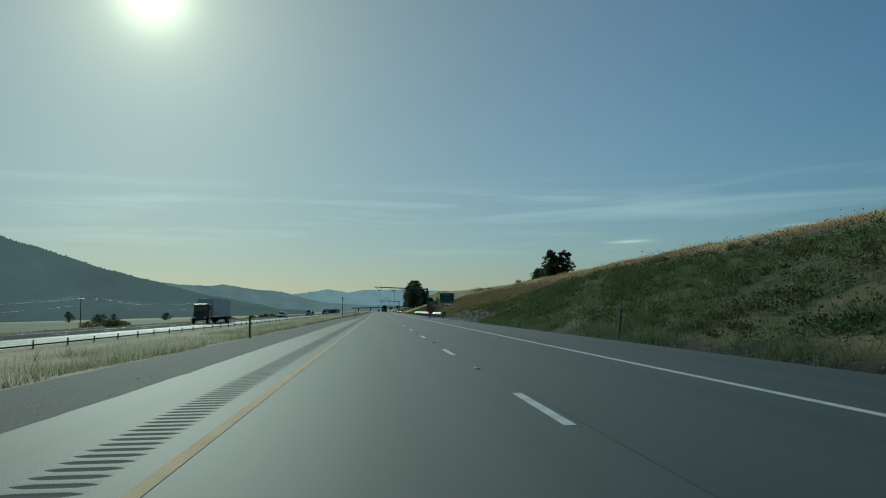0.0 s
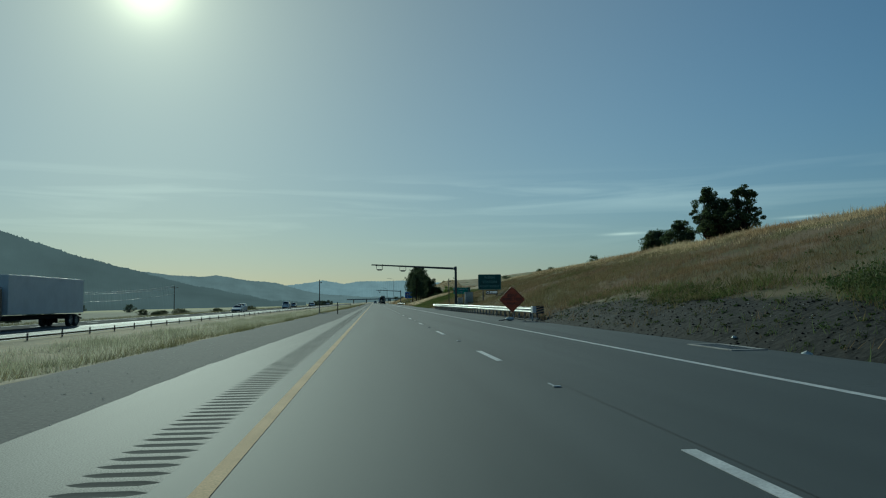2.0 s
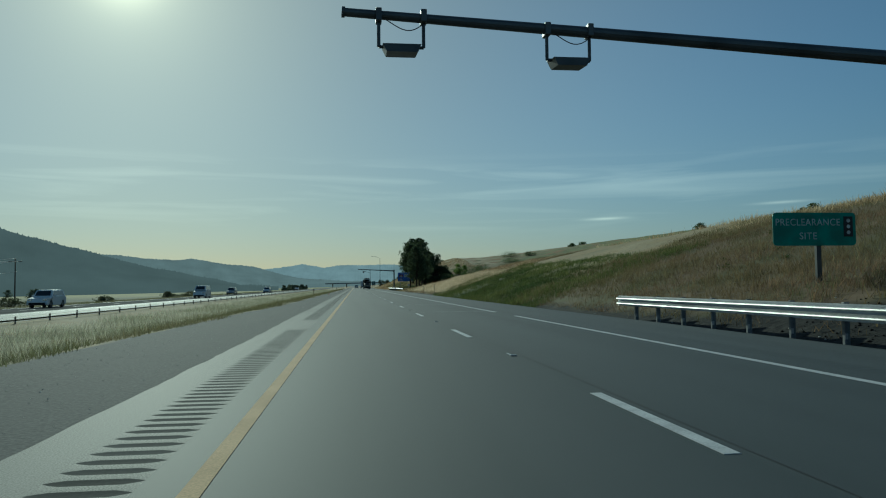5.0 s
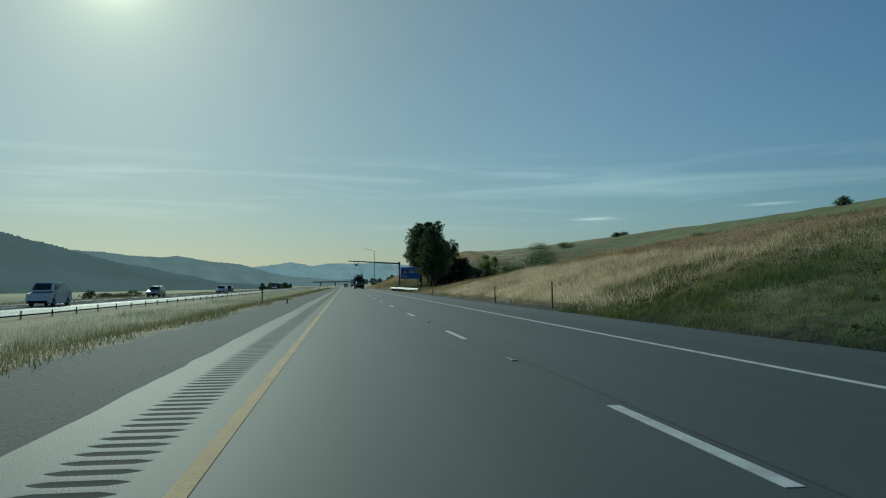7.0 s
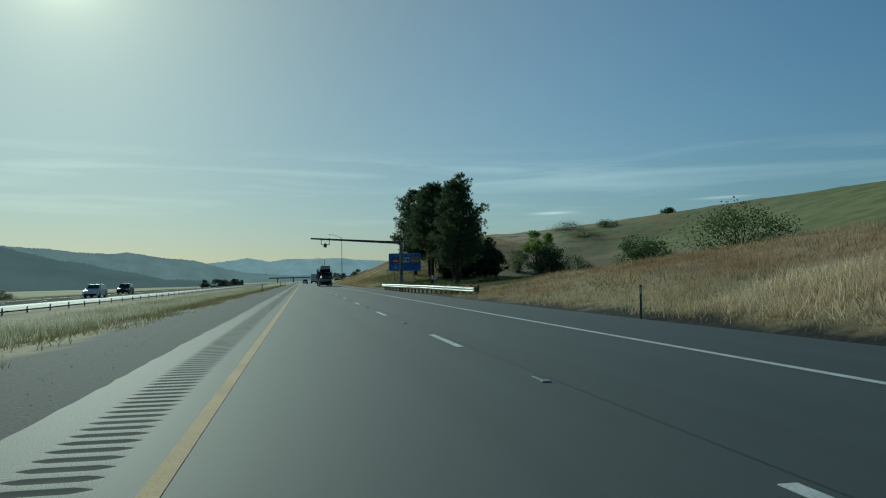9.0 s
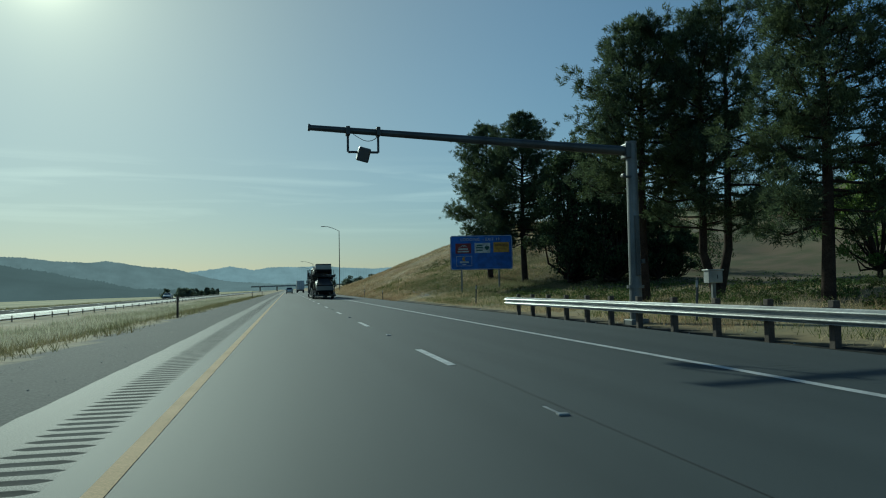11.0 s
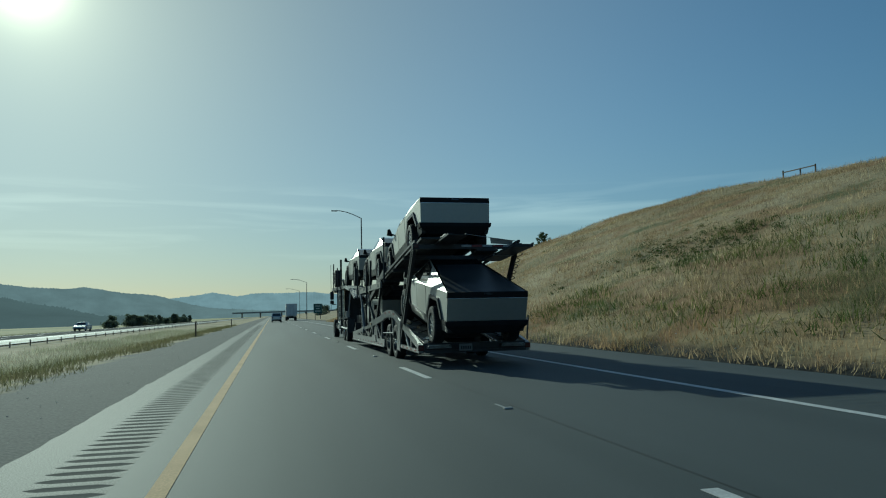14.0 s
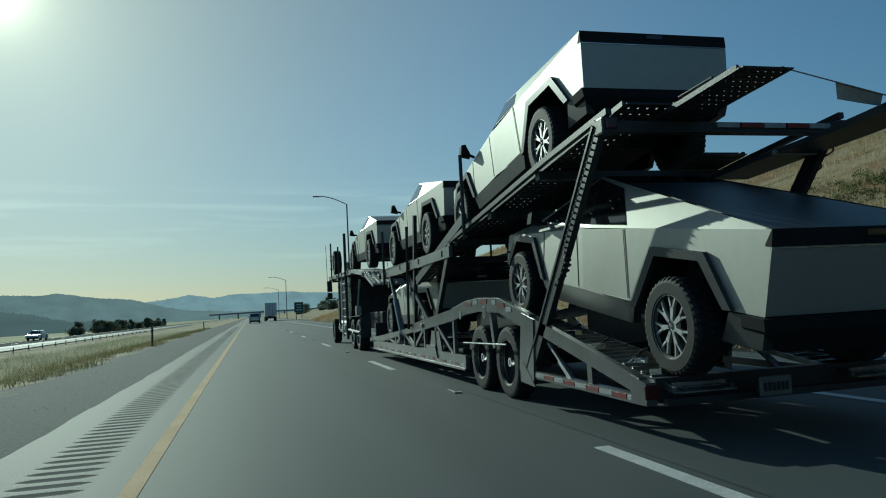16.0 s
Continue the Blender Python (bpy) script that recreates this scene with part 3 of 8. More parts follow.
def build_ground():
    xs = np.unique(np.concatenate([np.linspace(-4900, -600, 14), np.linspace(-600, -80, 20), np.linspace(-80, -18, 50), np.linspace(-18, -2.8, 40),
                                   np.linspace(-2.8, 10.3, 6), np.linspace(10.3, 16, 20), np.linspace(16, 50, 56), np.linspace(50, 140, 36), np.linspace(140, 600, 20), np.linspace(600, 4900, 12)]))
    ys = np.unique(np.concatenate([np.linspace(-400, -60, 16), np.linspace(-60, 62, 48), np.linspace(62, 106, 76), np.linspace(106, 620, 200), np.linspace(620, 1000, 60), np.linspace(1000, 1600, 40), np.linspace(1600, 4900, 16)]))
    gx, gy = np.meshgrid(xs, ys)
    v = np.stack([gx, gy, height(gx, gy)], -1).reshape(-1, 3)
    nx, ny = len(xs), len(ys)
    i = np.arange(nx * ny).reshape(ny, nx)
    f = np.stack([i[:-1, :-1], i[:-1, 1:], i[1:, 1:], i[1:, :-1]], -1).reshape(-1, 4)
    ob = fast_mesh("ground", v, f, GROUND, True)
    tagged(ob, "dry grassy roadside ground with gravel verges and a hillside", "ground", kind="structure")


def strip(name, x0, x1, y0, y1, z, mat, parent=None, label="", category="", step=20.0):
    n = max(1, int((y1 - y0) / step))
    ys = np.linspace(y0, y1, n + 1)
    v = np.concatenate([np.stack([np.full(n + 1, x), ys, np.full(n + 1, z)], -1) for x in (x0, x1)])
    i = np.arange(n)
    f = np.stack([i, i + n + 1, i + n + 2, i + 1], -1)
    ob = fast_mesh(name, v, f, mat)
    if parent is not None:
        ob.parent = parent
    if label:
        tagged(ob, label, category, kind="structure" if category else "")
    return ob


def rumble(name, x0, x1, y0, y1, parent):
    """A shoulder strip with milled, scooped grooves across it."""
    pitch = 0.28
    n = int((y1 - y0) / pitch)
    k = np.arange(n)[:, None] * pitch + y0
    mid = np.array([0.0, 0.065, 0.09, 0.190, 0.215])
    cols = []
    for x, open_ in ((x0, 0.0), (x0 + 0.05, 0.5), (x0 + 0.12, 1.0), (x1 - 0.12, 1.0), (x1 - 0.05, 0.5), (x1, 0.0)):
        off = 0.1425 + (mid - 0.1425) * (0.12 + 0.88 * open_)
        off[0] = 0.0
        z = np.array([0.0, 0.0, -0.008, -0.008, 0.0]) * open_ * 0.3
        ys = np.append((k + off).ravel(), y0 + n * pitch)
        zs = np.append(np.tile(z, n), 0.0)
        cols.append(np.stack([np.full(len(ys), x), ys, zs], -1))
    m = len(cols[0])
    i = np.arange(m - 1)
    f = np.concatenate([np.stack([c * m + i, (c + 1) * m + i, (c + 1) * m + i + 1, c * m + i + 1], -1) for c in range(len(cols) - 1)])
    ob = fast_mesh(name, np.concatenate(cols), f, SHOULDER if x0 < 0 else ASPHALT)
    # groove faces get the darker colour with shade painted in
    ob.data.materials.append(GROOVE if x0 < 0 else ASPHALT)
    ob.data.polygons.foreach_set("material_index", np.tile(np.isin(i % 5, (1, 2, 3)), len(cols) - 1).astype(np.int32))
    ob.parent = parent
    if y0 + n * pitch < y1:
        strip("shoulder", x0, x1, y0 + n * pitch, y1, 0.0, SHOULDER if x0 < 0 else ASPHALT, parent, "worn shoulder", step=0.1)
    return tagged(ob, "milled rumble strip")


def build_roads():
    road = strip("road", -0.36, 7.75, Y_LOW, Y_FAR, 0.0, ASPHALT, None, "grey asphalt motorway carriageway with two lanes", "road")
    strip("shoulder", -0.98, -0.36, 520, Y_FAR, 0.0, SHOULDER, road, "pale worn shoulder")
    ys = np.concatenate([[Y_LOW], np.arange(-20, 720, 0.45), [Y_FAR]])
    rng = np.random.default_rng(77)
    ragged = np.interp(ys, [0, 72, 108, 300, 900], [-2.25, -2.2, -1.55, -1.45, -1.4]) + rng.normal(0, 0.012, len(ys)) + 0.025 * np.sin(ys * 0.23) + 0.01 * np.sin(ys * 1.7)
    n = len(ys)
    v = np.concatenate([np.stack([ragged, ys, np.zeros(n)], -1), np.stack([np.full(n, -0.98), ys, np.zeros(n)], -1)])
    i = np.arange(n - 1)
    pale = fast_mesh("shoulder", v, np.stack([i, i + n, i + n + 1, i + 1], -1), SHOULDER)
    pale.parent = road
    tagged(pale, "pale worn shoulder with a ragged edge")
    strip("shoulder", -0.98, -0.36, Y_LOW, -12, 0.0, SHOULDER, road, "pale worn shoulder")
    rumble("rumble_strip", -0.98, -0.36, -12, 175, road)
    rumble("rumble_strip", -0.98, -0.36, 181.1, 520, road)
    strip("shoulder", -0.98, -0.36, 174.9, 181.1, 0.0, SHOULDER, road, "pale worn shoulder")
    rumble("rumble_strip", 7.75, 8.3, -12, 520, road)
    strip("shoulder", 7.75, 8.3, Y_LOW, -12, 0.0, ASPHALT, road, "dark shoulder")
    strip("shoulder", 7.75, 8.3, 520, Y_FAR, 0.0, ASPHALT, road, "dark shoulder")
    strip("shoulder", 8.3, 10.4, Y_LOW, Y_FAR, 0.0, ASPHALT, road, "dark shoulder")
    strip("yellow_edge_line", -0.07, 0.07, Y_LOW, Y_FAR, 0.005, YELLOW_LINE, road, "worn yellow edge line")
    strip("white_edge_line", EDGE - 0.08, EDGE + 0.08, Y_LOW, 182, 0.005, WHITE_LINE, road, "white edge line")
    strip("white_edge_line", EDGE - 0.08, EDGE + 0.08, 186, Y_FAR, 0.005, WHITE_LINE, road, "white edge line")
    # crack sealed along the joint between the lanes
    strip("joint", LANE + 0.166, LANE + 0.178, Y_LOW, 700, 0.003, JOINT, road, "dark sealed joint between the lanes")
    for y in (187.5, 200.5):
        strip("loop_line", 4.0, 7.0, y, y + 0.06, 0.004, WHITE_LINE, road, "white line across the lane", step=0.1)
    bm = bmesh.new()
    box(bm, (0, 1.525, 0.003), (0.13, 3.05, 0.006))
    dash = part("lane_dash", bm, WHITE_LINE, road)
    for k in range(-4, 75):
        ob = dash if k == -4 else new("lane_dash", dash.data)
        ob.parent = road
        ob.location = (LANE, k * 12.19, 0)
    bm = bmesh.new()
    box(bm, (0, 0, 0.011), (0.11, 0.09, 0.022), bevel=0.008)
    box(bm, (0, 0.28, 0.002), (0.035, 0.5, 0.004))
    mark = part("raised_marker", bm, STRIPE_WHITE, road, "small raised reflective road marker")
    for k in range(-2, 45):
        ob = mark if k == -2 else new("raised_marker", mark.data)
        ob.parent = road
        ob.location = (LANE + 0.02, k * 12.19 + 7.5, 0)
        tagged(ob, "small raised reflective road marker")
    # sealed cracks that wander across the lanes
    rng = np.random.default_rng(31)
    for k in range(9):
        cy, x0, x1 = rng.uniform(-5, 470), rng.uniform(0.2, 3.4), rng.uniform(3.6, 7.1)
        if k == 0:
            cy, x0, x1 = 34.2, 0.1, 7.0
        m = 26
        xs = np.linspace(x0, x1, m)
        yy = cy + np.cumsum(rng.normal(0, 0.035, m)) + 0.12 * np.sin(xs * rng.uniform(0.6, 1.6))
        w = rng.uniform(0.002, 0.006, m)
        v = np.concatenate([np.stack([xs, yy - w, np.full(m, 0.0035)], -1), np.stack([xs, yy + w, np.full(m, 0.0035)], -1)])
        i = np.arange(m - 1)
        ob = fast_mesh("crack", v, np.stack([i, i + 1, i + m + 1, i + m], -1), JOINT)
        ob.parent = road
    patch = strip("patch", -1.75, -0.99, 31.2, 34.2, 0.006, SHOULDER, road, "pale patch of newer asphalt", step=0.5)
    opp = strip("opposite_road", -30.8, -24.3, Y_LOW, Y_FAR, -0.55, OPPOSITE, None, "sunlit pale asphalt carriageway of oncoming traffic", "road")
    strip("shoulder", -24.3, -19.0, Y_LOW, Y_FAR, -0.55, ASPHALT, opp, "dark shoulder")
    strip("white_edge_line", -23.2, -23.05, Y_LOW, Y_FAR, -0.545, WHITE_LINE, opp, "white edge line")
    strip("white_edge_line", -30.3, -30.15, Y_LOW, Y_FAR, -0.545, WHITE_LINE, opp, "white edge line")
    for k in range(-2, 70):
        ob = new("lane_dash", dash.data)
        ob.parent = opp
        ob.location = (-27.0, k * 12.19, -0.549)


def ridge(name, dist, knots, mat, label, seed, rough, depth=900):
    """A distant range: its skyline from azimuths and elevations in degrees about the mid road."""
    az = np.array([k[0] for k in knots], float)
    el = np.array([k[1] for k in knots], float)
    a = np.linspace(az[0], az[-1], 1400)
    e = np.interp(a, az, el)
    rng = np.random.default_rng(seed)
    jag = np.zeros_like(a)
    for f, w in ((0.35, 1.0), (0.9, 0.5), (2.2, 0.22), (6, 0.08), (15, 0.05)):
        jag += w * np.sin(a * f * 2.3 + rng.uniform(0, 6))
    e = np.maximum(e + rough * jag + rng.uniform(0, 1, len(a)) ** 3 * (0.13 if dist < 3000 else 0.06), 0.0)
    rows = []
    for j, (k, dd) in enumerate(((1.0, 0), (0.8, -0.05), (0.55, -0.12), (0.3, -0.2), (0.0, -0.3), (-0.3, -0.34))):
        r = dist + depth * dd
        zz = np.tan(np.radians(e)) * dist * k - (8 if j > 3 else 0)
        rows.append(np.stack([np.sin(np.radians(a)) * r, 200 + np.cos(np.radians(a)) * r, zz], -1))
    v = np.concatenate(rows)
    n = len(a)
    i = np.arange(n - 1)
    f = np.concatenate([np.stack([i + j * n, i + j * n + n, i + j * n + n + 1, i + j * n + 1], -1) for j in range(len(rows) - 1)])
    ob = fast_mesh(name, v, f, mat, True)
    tagged(ob, label, "mountain", kind="structure")


def build_backdrop():
    ridge("backdrop", 4600, [(-30, 0.2), (-12, 0.7), (-9, 1.05), (-6.3, 1.35), (-4, 1.74), (-2.4, 1.48), (-1.2, 1.62), (0.6, 1.6), (3, 1.65), (6, 1.45), (12, 1.5), (30, 1.2)], FAR_C, "distant mountain range with pale blue haze painted as a glow", 11, 0.03)
    ridge("backdrop", 4000, [(-70, 3.2), (-40, 3.2), (-26, 3.0), (-22, 2.75), (-19, 2.55), (-17, 2.35), (-14.8, 2.08), (-13.4, 2.05), (-12.1, 2.2), (-10, 1.8), (-7.6, 1.5), (-6.2, 1.15), (-5, 0.8), (-1, 0.4), (6, 0.2)], FAR_B, "wooded mountain ridge with blue-green haze painted as a glow", 12, 0.035)
    ridge("backdrop", 900, [(-85, 4), (-60, 6.5), (-45, 7.4), (-36, 7.2), (-32, 6.5), (-28, 5.2), (-24, 3.95), (-20, 2.8), (-16, 1.8), (-12, 0.9), (-9, 0.35), (-6, 0.1)], FAR_A, "dark wooded hillside with morning haze painted as a glow", 13, 0.05, 400)


build_ground()
build_roads()
build_backdrop()


# ---- vehicles on the carrier ----
def wheel_parts(parent, at, r, w, side, spokes=7, name="wheel", rim_mat=None, seg=28, deep=0.94):
    """A wheel whose outer face looks along x * side: barrel, tyre, rim."""
    bm = bmesh.new()
    lathe(bm, [(0.0, -w * 0.3), (r * 0.62, -w * 0.3), (r * 0.645, w * 0.22), (r * 0.62, w * 0.22), (0.0, w * 0.02)], seg)
    hub = part(name, bm, BLACK, parent)
    hub.matrix_basis = pose(*at, 0, 0, 0 if side > 0 else 180)
    # tyre: one skin whose tread blocks step in and out, staggered from side to side
    prof = [(0.60, -0.42, 0), (0.66, -0.5, 0), (0.88, -0.5, 0), (0.955, -0.47, 1), (1.0, -0.36, 1), (1.0, -0.04, 1), (1.0, 0.04, 2), (1.0, 0.36, 2), (0.955, 0.47, 2), (0.88, 0.5, 0), (0.66, 0.5, 0), (0.60, 0.42, 0)]
    bm = bmesh.new()
    rings = []
    for k in range(seg * 4):
        a = math.tau * (k // 2 * 2 + (k % 2) * 1.7) / (seg * 4)
        block = (k // 2) % 2
        ring = []
        for pr, px, row in prof:
            cut = deep if (row == 1 and block) or (row == 2 and not block) else 1.0
            ring.append(bm.verts.new((px * w, math.cos(a) * r * pr * cut, math.sin(a) * r * pr * cut)))
        rings.append(ring)
    for k in range(len(rings)):
        p, q = rings[k], rings[(k + 1) % len(rings)]
        for i in range(len(prof) - 1):
            bm.faces.new((p[i], q[i], q[i + 1], p[i + 1]))
    bmesh.ops.recalc_face_normals(bm, faces=bm.faces)
    part("tyre", bm, RUBBER, hub)
    bm = bmesh.new()
    lathe(bm, [(r * 0.69, w * 0.40), (r * 0.69, w * 0.47), (r * 0.63, w * 0.47), (r * 0.63, w * 0.28)], seg)
    lathe(bm, [(0.0, w * 0.30), (r * 0.07, w * 0.30), (r * 0.08, w * 0.36), (r * 0.13, w * 0.36), (r * 0.15, w * 0.20)], 14)
    for k in range(spokes):
        m = Matrix.Rotation(math.tau * k / spokes, 4, "X")
        arms = [[(0.12, -0.035), (0.12, 0.035), (0.40, 0.062), (0.40, -0.062)]]
        arms += [[(0.39, e * 0.062), (0.37, e * 0.008), (0.65, e * 0.115), (0.65, e * 0.165)] for e in (-1, 1)]
        for arm in arms:
            slab(bm, [m @ Vector((w * 0.30, u * r, v * r)) for v, u in arm], (w * 0.10, 0, 0))
    part("rim", bm, rim_mat or RIM, hub, "alloy rim with forked spokes")
    return hub


BELT = [(0.0, 0.915, 1.30), (2.7, 1.0, 1.235), (5.45, 0.90, 1.04)]      # along, half width, height


def belt_at(y):
    ys = [b[0] for b in BELT]
    return float(np.interp(y, ys, [b[1] for b in BELT])), float(np.interp(y, ys, [b[2] for b in BELT]))


def side_point(y, z, s, out=0.0):
    w, zb = belt_at(y)
    return (s * (w - 0.02 * max(0.0, zb - z) + out), y, z)


def build_wedge_pickup(at, tilt, label):
    """Angular stainless pickup: rear end at y = 0, on its own ground at z = 0."""
    car = thing("pickup_truck", at, label, "pickup truck", "pickup trucks on the car carrier", tilt=tilt)
    peak_y, peak_z, peak_w = 3.15, 1.79, 0.62
    cowl = (4.72, 1.24, 0.75)
    arch_r = [(0.50, 0.66), (0.80, 1.02), (1.44, 1.02), (1.76, 0.52)]
    arch_f = [(4.12, 0.56), (4.42, 0.985), (5.03, 0.985), (5.35, 0.64)]
    for s in (-1, 1):
        bm = bmesh.new()
        low = [(0.075, 0.66)] + arch_r + [(2.9, 0.56)] + arch_f + [(5.45, 0.65)]
        face(bm, [side_point(0.0, 1.30, s), side_point(0.075, 0.66, s), side_point(0.075, belt_at(0.075)[1], s)])
        for (y0, z0), (y1, z1) in zip(low, low[1:]):
            face(bm, [side_point(y0, z0, s), side_point(y1, z1, s), side_point(y1, belt_at(y1)[1], s), side_point(y0, belt_at(y0)[1], s)])
        face(bm, [side_point(5.45, 0.65, s), side_point(5.56, 0.66, s), side_point(5.45, 1.04, s)])
        bmesh.ops.recalc_face_normals(bm, faces=bm.faces)
        part("side_panel", bm, STEEL, car)
        # cut lines of the doors
        for y0, y1 in ((2.02, 1.95), (3.05, 3.02), (4.05, 4.12)):
            bm = bmesh.new()
            a, b = Vector(side_point(y0, belt_at(y0)[1] - 0.01, s, 0.003)), Vector(side_point(y1, 0.58, s, 0.003))
            beam(bm, a, b, 0.004, 0.012)
            part("door_gap", bm, INK, car)
        # upper sides
        bm = bmesh.new()
        P = Vector((s * peak_w, peak_y, peak_z))
        B = [Vector((s * w, y, z)) for y, w, z in BELT]
        C = Vector((s * cowl[2], cowl[0], cowl[1]))
        for tri in ((B[0], B[1], P), (B[1], C, P), (B[1], B[2], C)):
            face(bm, tri)
        bmesh.ops.recalc_face_normals(bm, faces=bm.faces)
        part("sail_panel", bm, STEEL, car)
        n1 = (B[1] - B[0]).cross(P - B[0]).normalized()
        n1 = n1 if n1.x * s > 0 else -n1
        n2 = (C - B[1]).cross(P - B[1]).normalized()
        n2 = n2 if n2.x * s > 0 else -n2

        def on_rear(u, v):           # u along the belt, v up to the roof edge
            low, top = B[0].lerp(B[1], u), B[0].lerp(P, u)
            return low.lerp(top, v) + n1 * 0.006
        bm = bmesh.new()
        face(bm, [on_rear(0.73, 0.07), on_rear(1.0, 0.06), on_rear(1.0, 0.94), on_rear(0.80, 0.88)])
        a0, a1 = B[1] + (P - B[1]) * 0.06 + n2 * 0.006, B[1] + (P - B[1]) * 0.94 + n2 * 0.006
        q = B[1] + (C - B[1]) * 0.88
        face(bm, [a0, q + (P - B[1]) * 0.03 + n2 * 0.006, a1])
        part("side_window", bm, GLASS, car, "dark tinted window")
        # wheel arch cladding
        for name, arch in (("rear", arch_r), ("front", arch_f)):
            bm = bmesh.new()
            c = Vector((0, sum(p[0] for p in arch) / 4, 0.62))
            inner = [Vector((0, y, z)) for y, z in arch]
            outer = [c + (p - c) * 1.0 + (p - c).normalized() * 0.10 for p in inner]
            for i in range(3):
                quad = [inner[i], inner[i + 1], outer[i + 1], outer[i]]
                pts = [Vector(side_point(p.y, p.z, s, -0.10)) for p in quad]
                off = Vector((s * 0.14, 0, 0))
                slab(bm, pts, off)
            part("wheel_arch", bm, CLADDING, car, "black angular wheel arch cladding")
            # dark well behind the opening
            bm = bmesh.new()
            wells = [Vector((s * 0.60, p.y, p.z)) for p in inner]
            for i in range(3):
                face(bm, [side_point(inner[i].y, inner[i].z, s), side_point(inner[i + 1].y, inner[i + 1].z, s), wells[i + 1], wells[i]])
            face(bm, wells + [Vector((s * 0.60, inner[3].y, 0.45)), Vector((s * 0.60, inner[0].y, 0.45))])
            part("wheel_well", bm, INK, car)
        # sill and rear corner cladding
        bm = bmesh.new()
        slab(bm, [side_point(1.80, 0.56, s, 0.02), side_point(4.10, 0.56, s, 0.02), side_point(4.02, 0.34, s, -0.02), side_point(1.90, 0.34, s, -0.02)], (-s * 0.08, 0, 0))
        part("sill", bm, CLADDING, car, "black sill cladding")
        bm = bmesh.new()
        slab(bm, [side_point(0.05, 0.650, s, 0.01), side_point(0.46, 0.650, s, 0.01), side_point(0.60, 0.40, s, -0.03), side_point(0.14, 0.40, s, -0.03)], (-s * 0.10, 0, 0))
        part("corner_cladding", bm, CLADDING, car, "black corner cladding")
        bm = bmesh.new()
        slab(bm, [(s * 0.98, 4.00, 1.22), (s * 1.15, 4.00, 1.25), (s * 1.13, 4.00, 1.40), (s * 1.06, 4.00, 1.41)], (0, 0.13, -0.015))
        rod(bm, (s * 0.90, 4.12, 1.24), (s * 1.0, 4.06, 1.25), 0.025)
        part("mirror", bm, BLACK, car, "black door mirror")
        wheel_parts(car, (s * 0.885, 1.15, 0.43), 0.43, 0.27, s, seg=40, deep=0.972)
        wheel_parts(car, (s * 0.895, 4.73, 0.43), 0.43, 0.27, s, seg=40, deep=0.972)
    # tailgate
    bm = bmesh.new()
    slab(bm, [(-0.912, 0.0, 1.175), (0.912, 0.0, 1.175), (0.905, 0.072, 0.665), (-0.905, 0.072, 0.665)], (0, 0.06, 0))
    part("tailgate", bm, STEEL, car, "flat stainless tailgate")
    bm = bmesh.new()
    slab(bm, [(-0.915, -0.006, 1.305), (0.915, -0.006, 1.305), (0.915, -0.002, 1.175), (-0.915, -0.002, 1.175)], (0, 0.07, 0))
    part("light_bar", bm, BLACK, car, "black full-width tail light bar")
    bm = bmesh.new()
    slab(bm, [(-0.95, 0.03, 0.655), (0.95, 0.03, 0.655), (0.93, 0.04, 0.56), (0.70, 0.14, 0.38), (-0.70, 0.14, 0.38), (-0.93, 0.04, 0.56)], (0, 0.26, 0))
    part("rear_bumper", bm, BLACK, car, "black rear bumper")
    # polished strip paints the highlight on the tailgate's top fold
    bm = bmesh.new()
    box(bm, (0, 0.000, 1.166), (1.80, 0.012, 0.012), bevel=0.003)
    part("tailgate_highlight", bm, POLISHED, car, "thin bright strip painting the fold's highlight")
    bm = bmesh.new()
    box(bm, (0, -0.008, 1.262), (0.20, 0.008, 0.05), bevel=0.003)
    part("rear_camera", bm, GLASS, car, "small dark rear camera window")
    bm = bmesh.new()
    slab(bm, [(-0.88, 0.02, 1.30), (0.88, 0.02, 1.30), (0.60, peak_y - 0.55, 1.70), (-0.60, peak_y - 0.55, 1.70)], (0, 0.01, -0.03))
    part("bed_cover", bm, COVER, car, "matte black sloping bed cover")
    bm = bmesh.new()
    face(bm, [(-0.62, peak_y - 0.55, 1.702), (0.62, peak_y - 0.55, 1.702), (peak_w, peak_y, peak_z), (-peak_w, peak_y, peak_z)])
    face(bm, [(-peak_w, peak_y, peak_z), (peak_w, peak_y, peak_z), (cowl[2], cowl[0], cowl[1]), (-cowl[2], cowl[0], cowl[1])])
    part("windscreen", bm, GLASS, car, "dark glass roof and windscreen")
    bm = bmesh.new()
    face(bm, [(-cowl[2], cowl[0], cowl[1]), (cowl[2], cowl[0], cowl[1]), (0.90, 5.45, 1.04), (-0.90, 5.45, 1.04)])
    face(bm, [(-0.90, 5.45, 1.04), (0.90, 5.45, 1.04), (0.88, 5.58, 0.82), (-0.88, 5.58, 0.82)])
    part("hood", bm, STEEL, car)
    bm = bmesh.new()
    slab(bm, [(-0.90, 5.57, 0.82), (0.90, 5.57, 0.82), (0.84, 5.60, 0.42), (-0.84, 5.60, 0.42)], (0, -0.3, 0))
    part("front_bumper", bm, BLACK, car, "black front bumper")
    bm = bmesh.new()
    box(bm, (0, 2.8, 0.50), (1.18, 5.2, 0.22))
    box(bm, (0, 2.9, 0.72), (1.16, 5.1, 0.30))
    for y in (1.11, 4.73):
        rod(bm, (-0.8, y, 0.42), (0.8, y, 0.42), 0.07)
    part("underbody", bm, INK, car)
    return car


